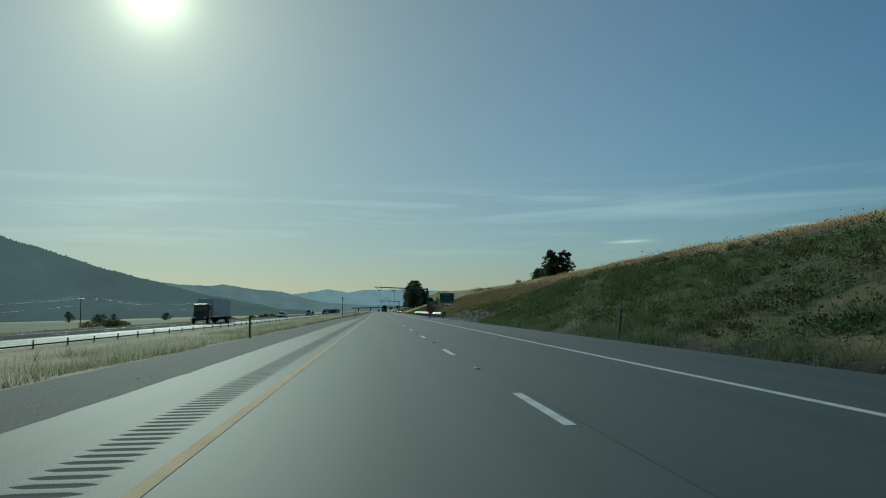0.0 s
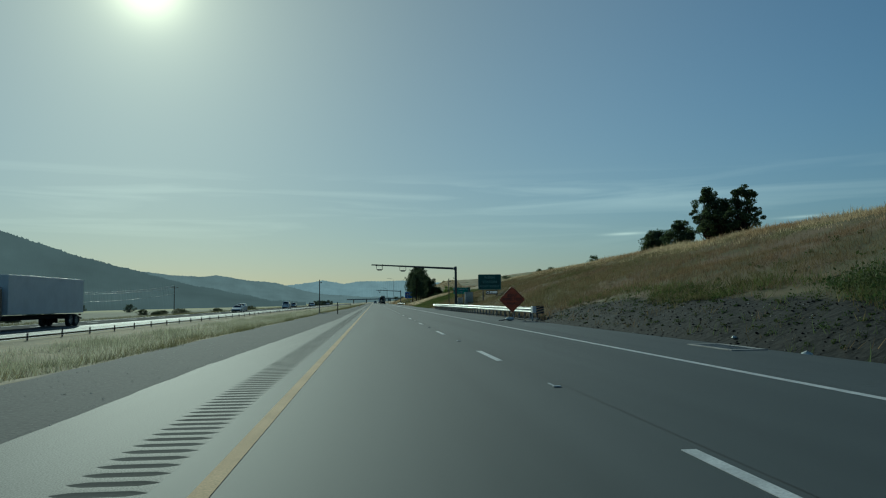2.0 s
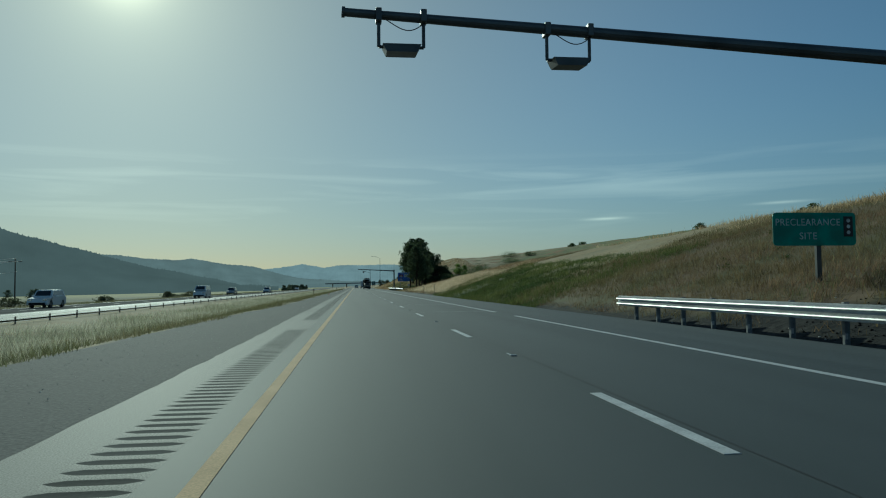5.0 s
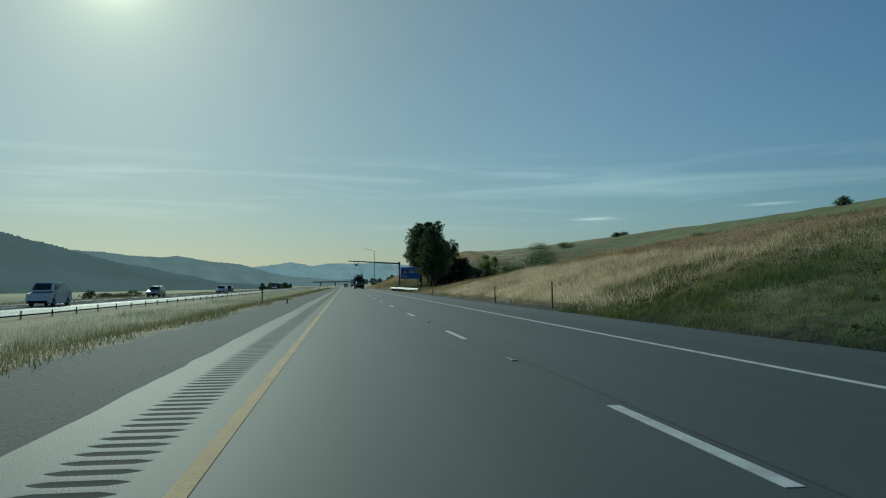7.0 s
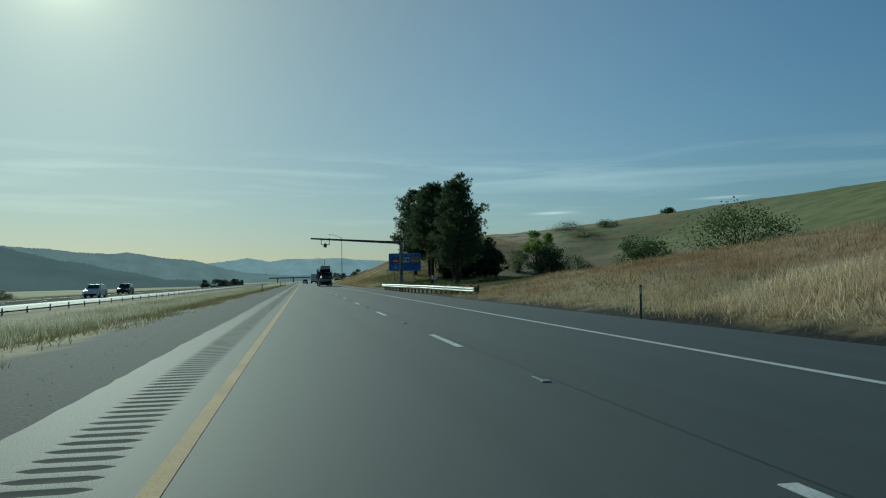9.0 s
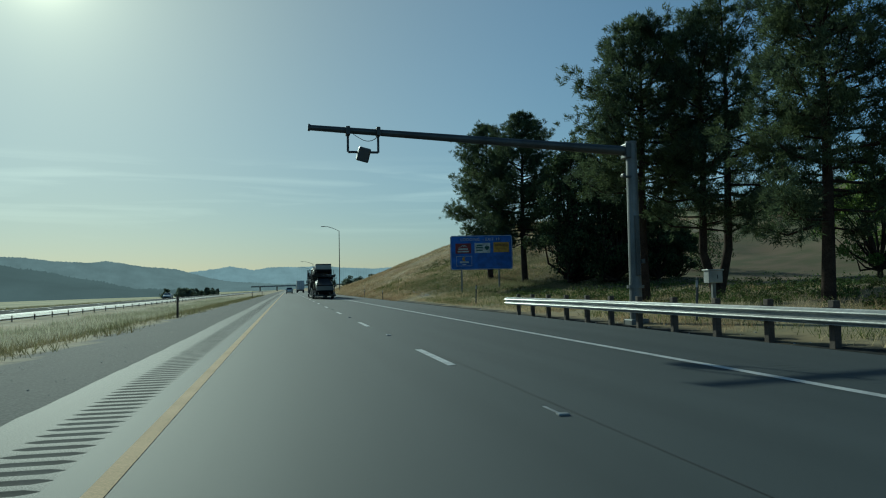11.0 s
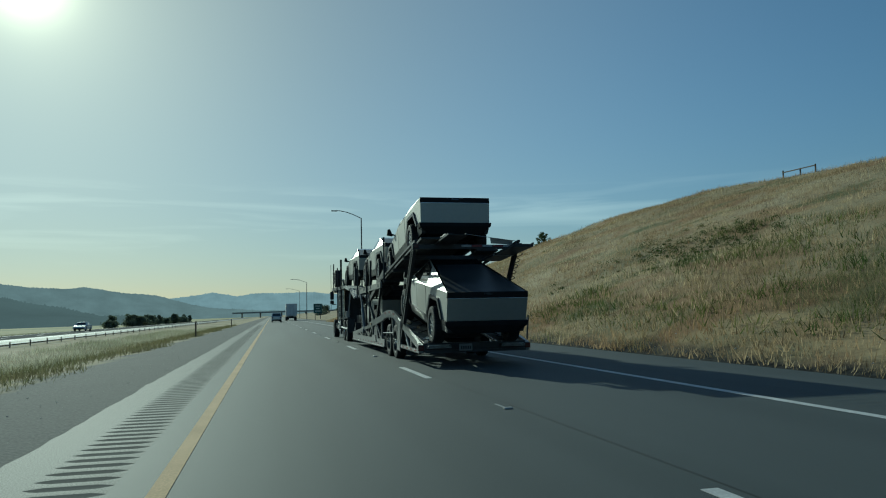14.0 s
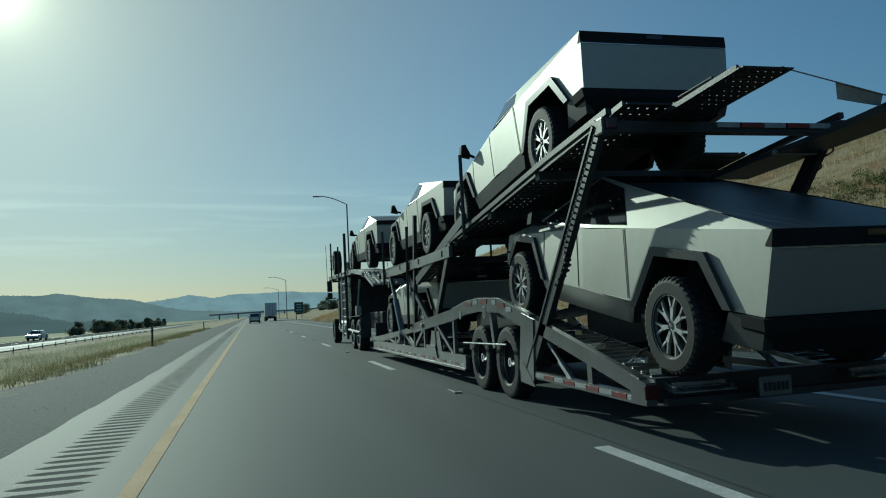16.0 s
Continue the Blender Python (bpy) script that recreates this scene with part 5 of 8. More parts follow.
def build_tractor():
    t = thing("truck_tractor", (CARRIER_X, CARRIER_Y, 0), "dark truck tractor with a deck over its cab", "truck")
    bm = bmesh.new()
    box(bm, (0, 23.0, 1.55), (2.30, 3.0, 1.75), bevel=0.12)
    box(bm, (0, 25.6, 1.15), (1.9, 1.9, 1.15), bevel=0.15)
    part("cab", bm, FRAME_DARK, t, "dark cab and sleeper")
    bm = bmesh.new()
    box(bm, (0.08, 21.40, 1.45), (1.96, 0.10, 1.70), bevel=0.02)
    for k in range(5):
        box(bm, (-0.75 + 0.42 * k, 21.33, 1.50), (0.05, 0.05, 1.55))
    part("rear_wall", bm, FRAME_DARK, t, "dark ribbed guard behind the cab")
    bm = bmesh.new()
    box(bm, (0.10, 19.3, 0.92), (1.35, 2.5, 0.50), bevel=0.03)
    box(bm, (-0.30, 17.95, 0.98), (0.60, 0.24, 0.36), bevel=0.02)
    part("equipment_box", bm, FRAME_DARK, t, "black equipment box over the rear axles")
    for k in range(4):
        bm = bmesh.new()
        rod(bm, (-0.55 + 0.22 * k, 18.02, 1.10 - 0.05 * (k % 2)), (-0.40 + 0.24 * k, 18.0, 0.86), 0.03)
        part("valve", bm, WHEEL_DISC, t, "bright hydraulic valve")
    for s in (-1, 1):
        bm = bmesh.new()
        beam(bm, (s * 0.45, 15.6, 0.75), (s * 0.45, 26.3, 0.75), 0.12, 0.25)
        part("chassis_rail", bm, FRAME_DARK, t)
        for y in (18.6, 19.9):
            w = wheel_parts(t, (s * 1.10, y, 0.48), 0.48, 0.30, s, spokes=0, rim_mat=POLISHED, deep=0.985)
            bm = bmesh.new()
            lathe(bm, [(0.0, -0.02), (0.14, -0.02), (0.24, 0.05), (0.28, 0.10)], 20)
            part("wheel_disc", bm, POLISHED, w, "polished wheel disc")
        wheel_parts(t, (s * 1.10, 25.6, 0.48), 0.48, 0.28, s, spokes=5, rim_mat=POLISHED)
        bm = bmesh.new()
        rod(bm, (s * 0.98, 21.7, 0.66), (s * 0.98, 23.6, 0.66), 0.29, seg=20)
        for y in (21.9, 22.65, 23.4):
            rod(bm, (s * 0.98, y - 0.04, 0.66), (s * 0.98, y + 0.04, 0.66), 0.30, seg=20)
        part("fuel_tank", bm, POLISHED, t, "polished fuel tank")
        bm = bmesh.new()
        rod(bm, (s * 1.31, 20.35, 0.62), (s * 1.31, 17.75, 0.58), 0.035)
        for y in (20.2, 17.9):
            rod(bm, (s * 1.31, y, 0.60), (s * 0.95, y, 0.98), 0.025)
        part("guard_bar", bm, CABINET, t, "pale guard bar along the rear wheels")
        bm = bmesh.new()
        slab(bm, [(s * 0.94, 21.0, 1.02), (s * 1.28, 21.0, 1.02), (s * 1.28, 17.9, 1.06), (s * 0.94, 17.9, 1.06)], (0, 0, 0.03))
        box(bm, (s * 1.12, 17.86, 0.72), (0.32, 0.03, 0.62))
        part("mudguard", bm, FRAME_DARK, t)
        # bracket that carries the side box
        bm = bmesh.new()
        box(bm, (s * 1.16, 19.0, 1.22), (0.16, 0.30, 0.30), bevel=0.02)
        part("side_box", bm, CABINET, t, "pale bracket box on the mudguard")
        # corner ladder between the ground and the head deck
        bm = bmesh.new()
        for e in (21.15, 22.1):
            rod(bm, (s * 1.26, e, 0.35), (s * 1.26, e, 2.62), 0.030)
        for k in range(8):
            rod(bm, (s * 1.26, 21.15, 0.46 + 0.29 * k), (s * 1.26, 22.1, 0.46 + 0.29 * k), 0.018)
        part("ladder", bm, CABINET, t, "steel side ladder")
        bm = bmesh.new()
        rod(bm, (s * 1.08, 21.5, 0.95), (s * 1.08, 21.5, 2.75), 0.075, seg=14)
        rod(bm, (s * 1.08, 21.5, 2.72), (s * 1.12, 21.40, 2.95), 0.06, seg=14)
        part("exhaust_stack", bm, POLISHED, t, "bright upright exhaust stack")
        for k, (y, z0, z1, r) in enumerate(((20.9, 0.28, 3.90, 0.048), (22.9, 0.60, 3.62, 0.030), (25.3, 2.60, 3.97, 0.030))):
            bm = bmesh.new()
            rod(bm, (s * 1.27, y, z0), (s * 1.27, y, z1), r)
            for u in (0.25, 0.5, 0.62):
                rod(bm, (s * 1.27, y, z0 + u * (z1 - z0) - 0.03), (s * 1.27, y, z0 + u * (z1 - z0) + 0.03), r * 1.5)
            part("deck_post", bm, FRAME_DARK, t, "dark deck post")
        bm = bmesh.new()
        box(bm, (s * 1.36, 25.4, 2.26), (0.20, 0.14, 0.44), bevel=0.04)
        box(bm, (s * 1.36, 25.4, 1.90), (0.20, 0.14, 0.20), bevel=0.04)
        rod(bm, (s * 1.12, 25.4, 2.52), (s * 1.36, 25.4, 2.50), 0.02)
        rod(bm, (s * 1.12, 25.4, 1.78), (s * 1.36, 25.4, 1.78), 0.02)
        part("mirror", bm, FRAME_DARK, t, "tall black door mirror")
        # head deck over the cab
        bm = bmesh.new()
        ribbed_plate(bm, s * 0.60, s * 1.16, 19.4, 2.48, 26.2, 2.56, 5)
        beam(bm, (s * 1.24, 19.6, 2.50), (s * 1.24, 26.4, 2.62), 0.06, 0.14)
        for y in (20.4, 22.0, 23.6, 25.2):
            box(bm, (s * 1.285, y, 2.56), (0.03, 0.16, 0.09), bevel=0.008)
        part("head_deck", bm, FRAME, t, "grey deck rail over the cab")
        bm = bmesh.new()
        ribbed_plate(bm, s * 0.42, s * 1.26, 19.5, 2.53, 17.1, 2.32, 6)
        part("bridge_flap", bm, CABINET, t, "pale ribbed bridging flap")
        bm = bmesh.new()
        ribbed_plate(bm, s * 0.30, s * 1.22, 17.05, 2.30, 15.5, 1.92, 6)
        part("bridge_flap", bm, CABINET, t, "pale ribbed flap hanging towards the trailer")
        bm = bmesh.new()
        rod(bm, (s * 0.84, 20.6, 2.30), (s * 0.88, 20.6, 1.95), 0.045)
        rod(bm, (s * 0.88, 20.6, 1.98), (s * 0.96, 20.6, 1.15), 0.026)
        part("lift_cylinder", bm, CABINET, t, "thin bright lift cylinder")
        bm = bmesh.new()
        rod(bm, (s * 1.30, 26.7, 1.5), (s * 1.30, 26.9, 4.04), 0.010)
        part("aerial", bm, FRAME_DARK, t, "thin whip aerial")
    for y in (19.6, 21.4, 23.4, 25.6):
        bm = bmesh.new()
        beam(bm, (-1.22, y, 2.46), (1.22, y, 2.46), 0.10, 0.08)
        part("cross_beam", bm, FRAME_DARK, t)
    bm = bmesh.new()
    box(bm, (0, 15.9, 0.62), (2.3, 0.10, 0.50))
    box(bm, (0, 16.4, 0.95), (1.0, 1.4, 0.14), bevel=0.03)
    part("tail_frame", bm, FRAME_DARK, t)
    bm = bmesh.new()
    box(bm, (0, 24.52, 1.98), (1.9, 0.06, 0.66), bevel=0.02)
    part("windscreen", bm, GLASS, t, "dark windscreen")
    # spare wheel upright beside the head deck
    sp = thing("spare_wheel", (CARRIER_X - 1.13, CARRIER_Y + 24.5, 3.13), "spare truck wheel standing upright on the head deck", "wheel")
    wheel_parts(sp, (0, 0, 0), 0.47, 0.28, -1, spokes=0)
    return t


build_carrier()
build_tractor()
WEDGE = "angular stainless steel pickup"
first = build_wedge_pickup((CARRIER_X, CARRIER_Y + 0.17, 0.36), 8.3, WEDGE + ", nose up at the trailer's tail")


def another(y, z, tilt, label):
    ob = copy_thing(first, pose(CARRIER_X, CARRIER_Y + y, z, tilt, 0, 0))
    tagged(ob, label)


another(2.62, 2.86, -6.7, WEDGE + ", nose down on the top deck")
another(8.80, 2.265, 0.3, WEDGE + ", level on the top deck")
another(16.3, 2.46, 1.0, WEDGE + ", over the cab")
another(9.6, 0.52, 0.0, WEDGE + ", low in the well deck")


# ---- roadside furniture ----
def guardrail(points, post_step, label, name="guardrail", timber=False):
    """A W-beam barrier along points (x, y, ground), with posts."""
    g = thing(name, (points[0][0], points[0][1], points[0][2]), label, "guardrail")
    o = Vector(points[0])
    low, step = (0.36, 0.016) if timber else (0.43, 0.018)
    prof = [(0.042 * (1 - math.cos(math.tau * k / 10)), low + step * k) for k in range(21)]
    bm = bmesh.new()
    rows = []
    for p in points:
        p = Vector(p) - o
        rows.append([bm.verts.new((p.x - dx, p.y, p.z + dz)) for dx, dz in prof])
    for a, b in zip(rows, rows[1:]):
        for i in range(len(prof) - 1):
            bm.faces.new((a[i], b[i], b[i + 1], a[i + 1]))
    bmesh.ops.solidify(bm, geom=list(bm.faces), thickness=0.006)
    for fc in bm.faces:
        fc.smooth = True
    part("rail", bm, GALV, g, "corrugated galvanised rail")
    ys = np.arange(points[0][1], points[-1][1] + 0.1, post_step)
    data = None
    for y in ys:
        x = float(np.interp(y, [p[1] for p in points], [p[0] for p in points]))
        z = float(np.interp(y, [p[1] for p in points], [p[2] for p in points]))
        if data is None:
            bm = bmesh.new()
            box(bm, (0.24, 0, 0.28), (0.15, 0.16, 1.08) if timber else (0.12, 0.09, 1.06), bevel=0.012)
            box(bm, (0.10, 0, low + 10 * step), (0.16, 0.14, 0.34), bevel=0.01)
            ob = part("post", bm, WOOD if timber else DULL_POST, g)
            data = ob.data
        else:
            ob = new("post", data)
            ob.parent = g
        ob.location = Vector((x, y, z)) - o
        bm = None
    if not timber:
        plate = None
        for y in ys:
            if plate is None:
                bm = bmesh.new()
                box(bm, (0.10, -0.052, 0.10), (0.06, 0.006, 0.12))
                ob = part("reflector", bm, STRIPE_WHITE, g, "small white reflector")
                plate = ob.data
            else:
                ob = new("reflector", plate)
                ob.parent = g
                tagged(ob, "small white reflector")
            x = float(np.interp(y, [p[1] for p in points], [p[0] for p in points]))
            ob.location = Vector((x + 0.11, y, points[0][2])) - o
    return g


def gantry(name, x, y, top, tip_x, tip_z, label, heads, mat, arm_mat):
    g = thing(name, (x, y, 0), label, "gantry")
    bm = bmesh.new()
    rod(bm, (0, 0, -0.25), (0, 0, top + 0.35), 0.20, 0.17, seg=16)
    box(bm, (0, 0, -0.12), (0.6, 0.6, 0.4), bevel=0.04)
    rod(bm, (0, 0, top + 0.35), (0, 0, top + 0.40), 0.19, seg=16)
    rod(bm, (0, 0, 1.05), (0, 0, 1.15), 0.27, seg=16)
    part("mast", bm, mat, g)
    bm = bmesh.new()
    rod(bm, (0.1, 0, top + 0.08), (tip_x - x, 0, tip_z), 0.16, 0.085, seg=14)
    rod(bm, (tip_x - x, 0, tip_z), (tip_x - x - 0.06, 0, tip_z + 0.005), 0.11, seg=14)
    box(bm, (-0.18, 0, top + 0.08), (0.18, 0.42, 0.46), bevel=0.03)
    part("arm", bm, arm_mat, g, "long tapered mast arm")
    for hx, kind in heads:
        z = tip_z + (top + 0.08 - tip_z) * (hx - tip_x) / (x - tip_x)
        hx -= x
        bm = bmesh.new()
        for e in (-0.45, 0.45):
            rod(bm, (hx + e, 0, z + 0.1), (hx + e, 0, z - 0.62), 0.035)
            box(bm, (hx + e, 0, z), (0.12, 0.30, 0.26), bevel=0.02)
        rod(bm, (hx - 0.45, 0, z - 0.62), (hx + 0.45, 0, z - 0.62), 0.035)
        br = part("bracket", bm, arm_mat, g, "dark hanging bracket")
        bm = bmesh.new()
        if kind == "reader":
            slab(bm, [(hx - 0.38, -0.3, z - 0.64), (hx + 0.38, -0.3, z - 0.64), (hx + 0.30, -0.3, z - 0.80), (hx - 0.30, -0.3, z - 0.80)], (0, 0.55, 0.05))
            part("reader", bm, POLE_DARK, br, "flat tag reader panel")
        else:
            box(bm, (hx, -0.05, z - 0.70), (0.36, 0.45, 0.42), Matrix.Rotation(0.25, 4, "Y") @ Matrix.Rotation(0.2, 4, "X"), bevel=0.04)
            part("camera_box", bm, POLE_DARK, br, "dark tilted camera housing")
        cu = bpy.data.curves.new("cable", "CURVE")
        cu.dimensions, cu.bevel_depth = "3D", 0.010
        sp = cu.splines.new("POLY")
        sp.points.add(10)
        for k in range(11):
            u = k / 10
            sp.points[k].co = (hx - 0.3 + 0.8 * u, -0.08, z - 0.10 - 0.25 * math.sin(math.pi * u) * (0.6 + 0.4 * u), 1)
        cu.materials.append(INK)
        c = new("cable", cu)
        c.parent = br
    bm = bmesh.new()
    box(bm, (0.0, -0.24, 2.4), (0.12, 0.10, 1.9), bevel=0.02)
    part("conduit", bm, arm_mat, g, "flat conduit on the mast")
    bm = bmesh.new()
    box(bm, (-0.22, -0.1, 4.6), (0.30, 0.10, 0.08), bevel=0.02)
    box(bm, (-0.35, -0.1, 4.64), (0.10, 0.22, 0.10), bevel=0.02)
    part("sensor", bm, arm_mat, g, "small sensor on the mast")
    bm = bmesh.new()
    box(bm, (0.22, -0.1, 1.9), (0.14, 0.12, 0.14), bevel=0.02)
    part("junction_box", bm, arm_mat, g)
    return g


def pole_with_camera(x, y, z0, top, name="camera_pole"):
    g = thing(name, (x, y, z0), "slim grey pole with small roadside sensors", "pole")
    bm = bmesh.new()
    rod(bm, (0, 0, -0.1), (0, 0, top - z0), 0.07, 0.06, seg=12)
    part("pole", bm, POLE_DARK, g)
    bm = bmesh.new()
    lathe(bm, [(0.0, 0.14), (0.20, 0.14), (0.22, 0.10), (0.22, -0.3), (0.0, -0.3)], 16, axis="z")
    part("footing", bm, CONCRETE, g, "round concrete footing")
    if x < 0:
        for dx, dy, w, d in ((0.35, -3.9, 0.55, 0.9), (1.05, -2.9, 0.7, 1.2)):
            bm = bmesh.new()
            box(bm, (dx, dy, float(height(x + dx, y + dy)) - z0 + 0.03), (w, d, 0.12), bevel=0.02)
            part("pad", bm, CONCRETE, g, "flat pale concrete pad")
    bm = bmesh.new()
    h = top - z0
    rod(bm, (0, 0, h - 0.45), (0.30, 0, h - 0.42), 0.03)
    box(bm, (0.22, -0.05, h - 0.38), (0.14, 0.26, 0.16), bevel=0.02)
    part("sensor", bm, POLE_DARK, g, "small sensor on a bracket")
    bm = bmesh.new()
    rod(bm, (-0.18, 0, h - 0.75), (0.05, 0, h - 0.70), 0.02)
    part("stub_arm", bm, POLE_DARK, g)
    return g


def sign(name, x0, x1, z0, z1, y, mat, label, posts, border=None, ground=None, post_mat=None, radius=0.12):
    """A sign board facing the driver: rounded plate, border, posts down to the ground."""
    cx = (x0 + x1) / 2
    gz = float(height(cx, y)) if ground is None else ground
    g = thing(name, (cx, y, gz), label, "road sign")
    w, h = (x1 - x0) / 2, (z1 - z0) / 2
    cz = (z0 + z1) / 2 - gz

    def ring(wi, hi, r):
        pts = []
        for sx, sz, a0 in ((1, 1, 0), (-1, 1, 90), (-1, -1, 180), (1, -1, 270)):
            for k in range(5):
                a = radians(a0 + k * 22.5)
                pts.append((sx * (wi - r) + r * math.cos(a), 0, cz + sz * (hi - r) + r * math.sin(a)))
        return pts
    bm = bmesh.new()
    slab(bm, ring(w, h, radius), (0, 0.03, 0))
    plate = part("panel", bm, mat, g)
    if border:
        bm = bmesh.new()
        a, b = ring(w - 0.03, h - 0.03, radius), ring(w - 0.07, h - 0.07, radius * 0.8)
        n = len(a)
        va = [bm.verts.new((p[0], -0.004, p[2])) for p in a]
        vb = [bm.verts.new((p[0], -0.004, p[2])) for p in b]
        for i in range(n):
            bm.faces.new((va[i], va[(i + 1) % n], vb[(i + 1) % n], vb[i]))
        part("border", bm, border, g, "thin pale border")
    for px in posts:
        bm = bmesh.new()
        pz = float(height(px, y + 0.1)) - gz
        box(bm, (px - cx, 0.10, (cz + h * 0.9 + pz - 0.3) / 2), (0.15, 0.12, cz + h * 0.9 - pz + 0.3), bevel=0.01)
        part("post", bm, post_mat or POLE_DARK, g)
    for k in (-0.6, 0.0, 0.6):
        bm = bmesh.new()
        box(bm, (0, 0.045, cz + k * h), (w * 1.9, 0.03, 0.06))
        part("brace", bm, POLE, g)
    return g, cx, cz + gz - gz, gz


def small_fixtures():
    """Gully at the bank's foot, litter beside it, a fallen red marker on the verge."""
    g = thing("drain_inlet", (9.85, 76.0, 0.0), "weathered concrete drain inlet with a slotted grate", "drain")
    bm = bmesh.new()
    for dx, dy, w, d in ((0, -1.15, 0.9, 0.18), (0, 1.15, 0.9, 0.18), (-0.4, 0, 0.12, 2.2), (0.4, 0, 0.12, 2.2)):
        box(bm, (dx, dy, -0.02), (w, d, 0.09), bevel=0.012)
    part("kerb_frame", bm, CONCRETE, g, "pale concrete rim")
    for k in range(11):
        bm = bmesh.new()
        box(bm, (0, -1.0 + 0.2 * k, -0.005), (0.70, 0.07, 0.05))
        part("grate_bar", bm, POLE, g)
    for x, y, w, tilt in ((10.9, 74.2, 0.34, 20), (10.6, 70.8, 0.30, -35), (11.6, 79.0, 0.2, 50)):
        z = float(height(x, y))
        o = thing("litter", (x, y, z + 0.04), "crumpled pale litter at the foot of the bank", "litter", "roadside litter")
        bm = bmesh.new()
        rng = np.random.default_rng(int(y))
        bmesh.ops.create_icosphere(bm, subdivisions=2, radius=w / 2)
        for v in bm.verts:
            v.co = Vector((v.co.x * rng.uniform(0.8, 1.2), v.co.y * rng.uniform(0.5, 0.9), v.co.z * rng.uniform(0.25, 0.6)))
        ob = part("wrapper", bm, CREAM, o)
        ob.rotation_euler = (0, 0, radians(tilt))
    z = float(height(-3.0, 268.5))
    o = thing("red_marker", (-3.0, 268.5, z - 0.05), "small leaning red plastic marker on the gravel verge", "marker")
    bm = bmesh.new()
    box(bm, (0, 0, 0.19), (0.09, 0.025, 0.38), Matrix.Rotation(0.12, 4, "Y"), bevel=0.008)
    part("blade", bm, ORANGE_SIGN, o)


small_fixtures()


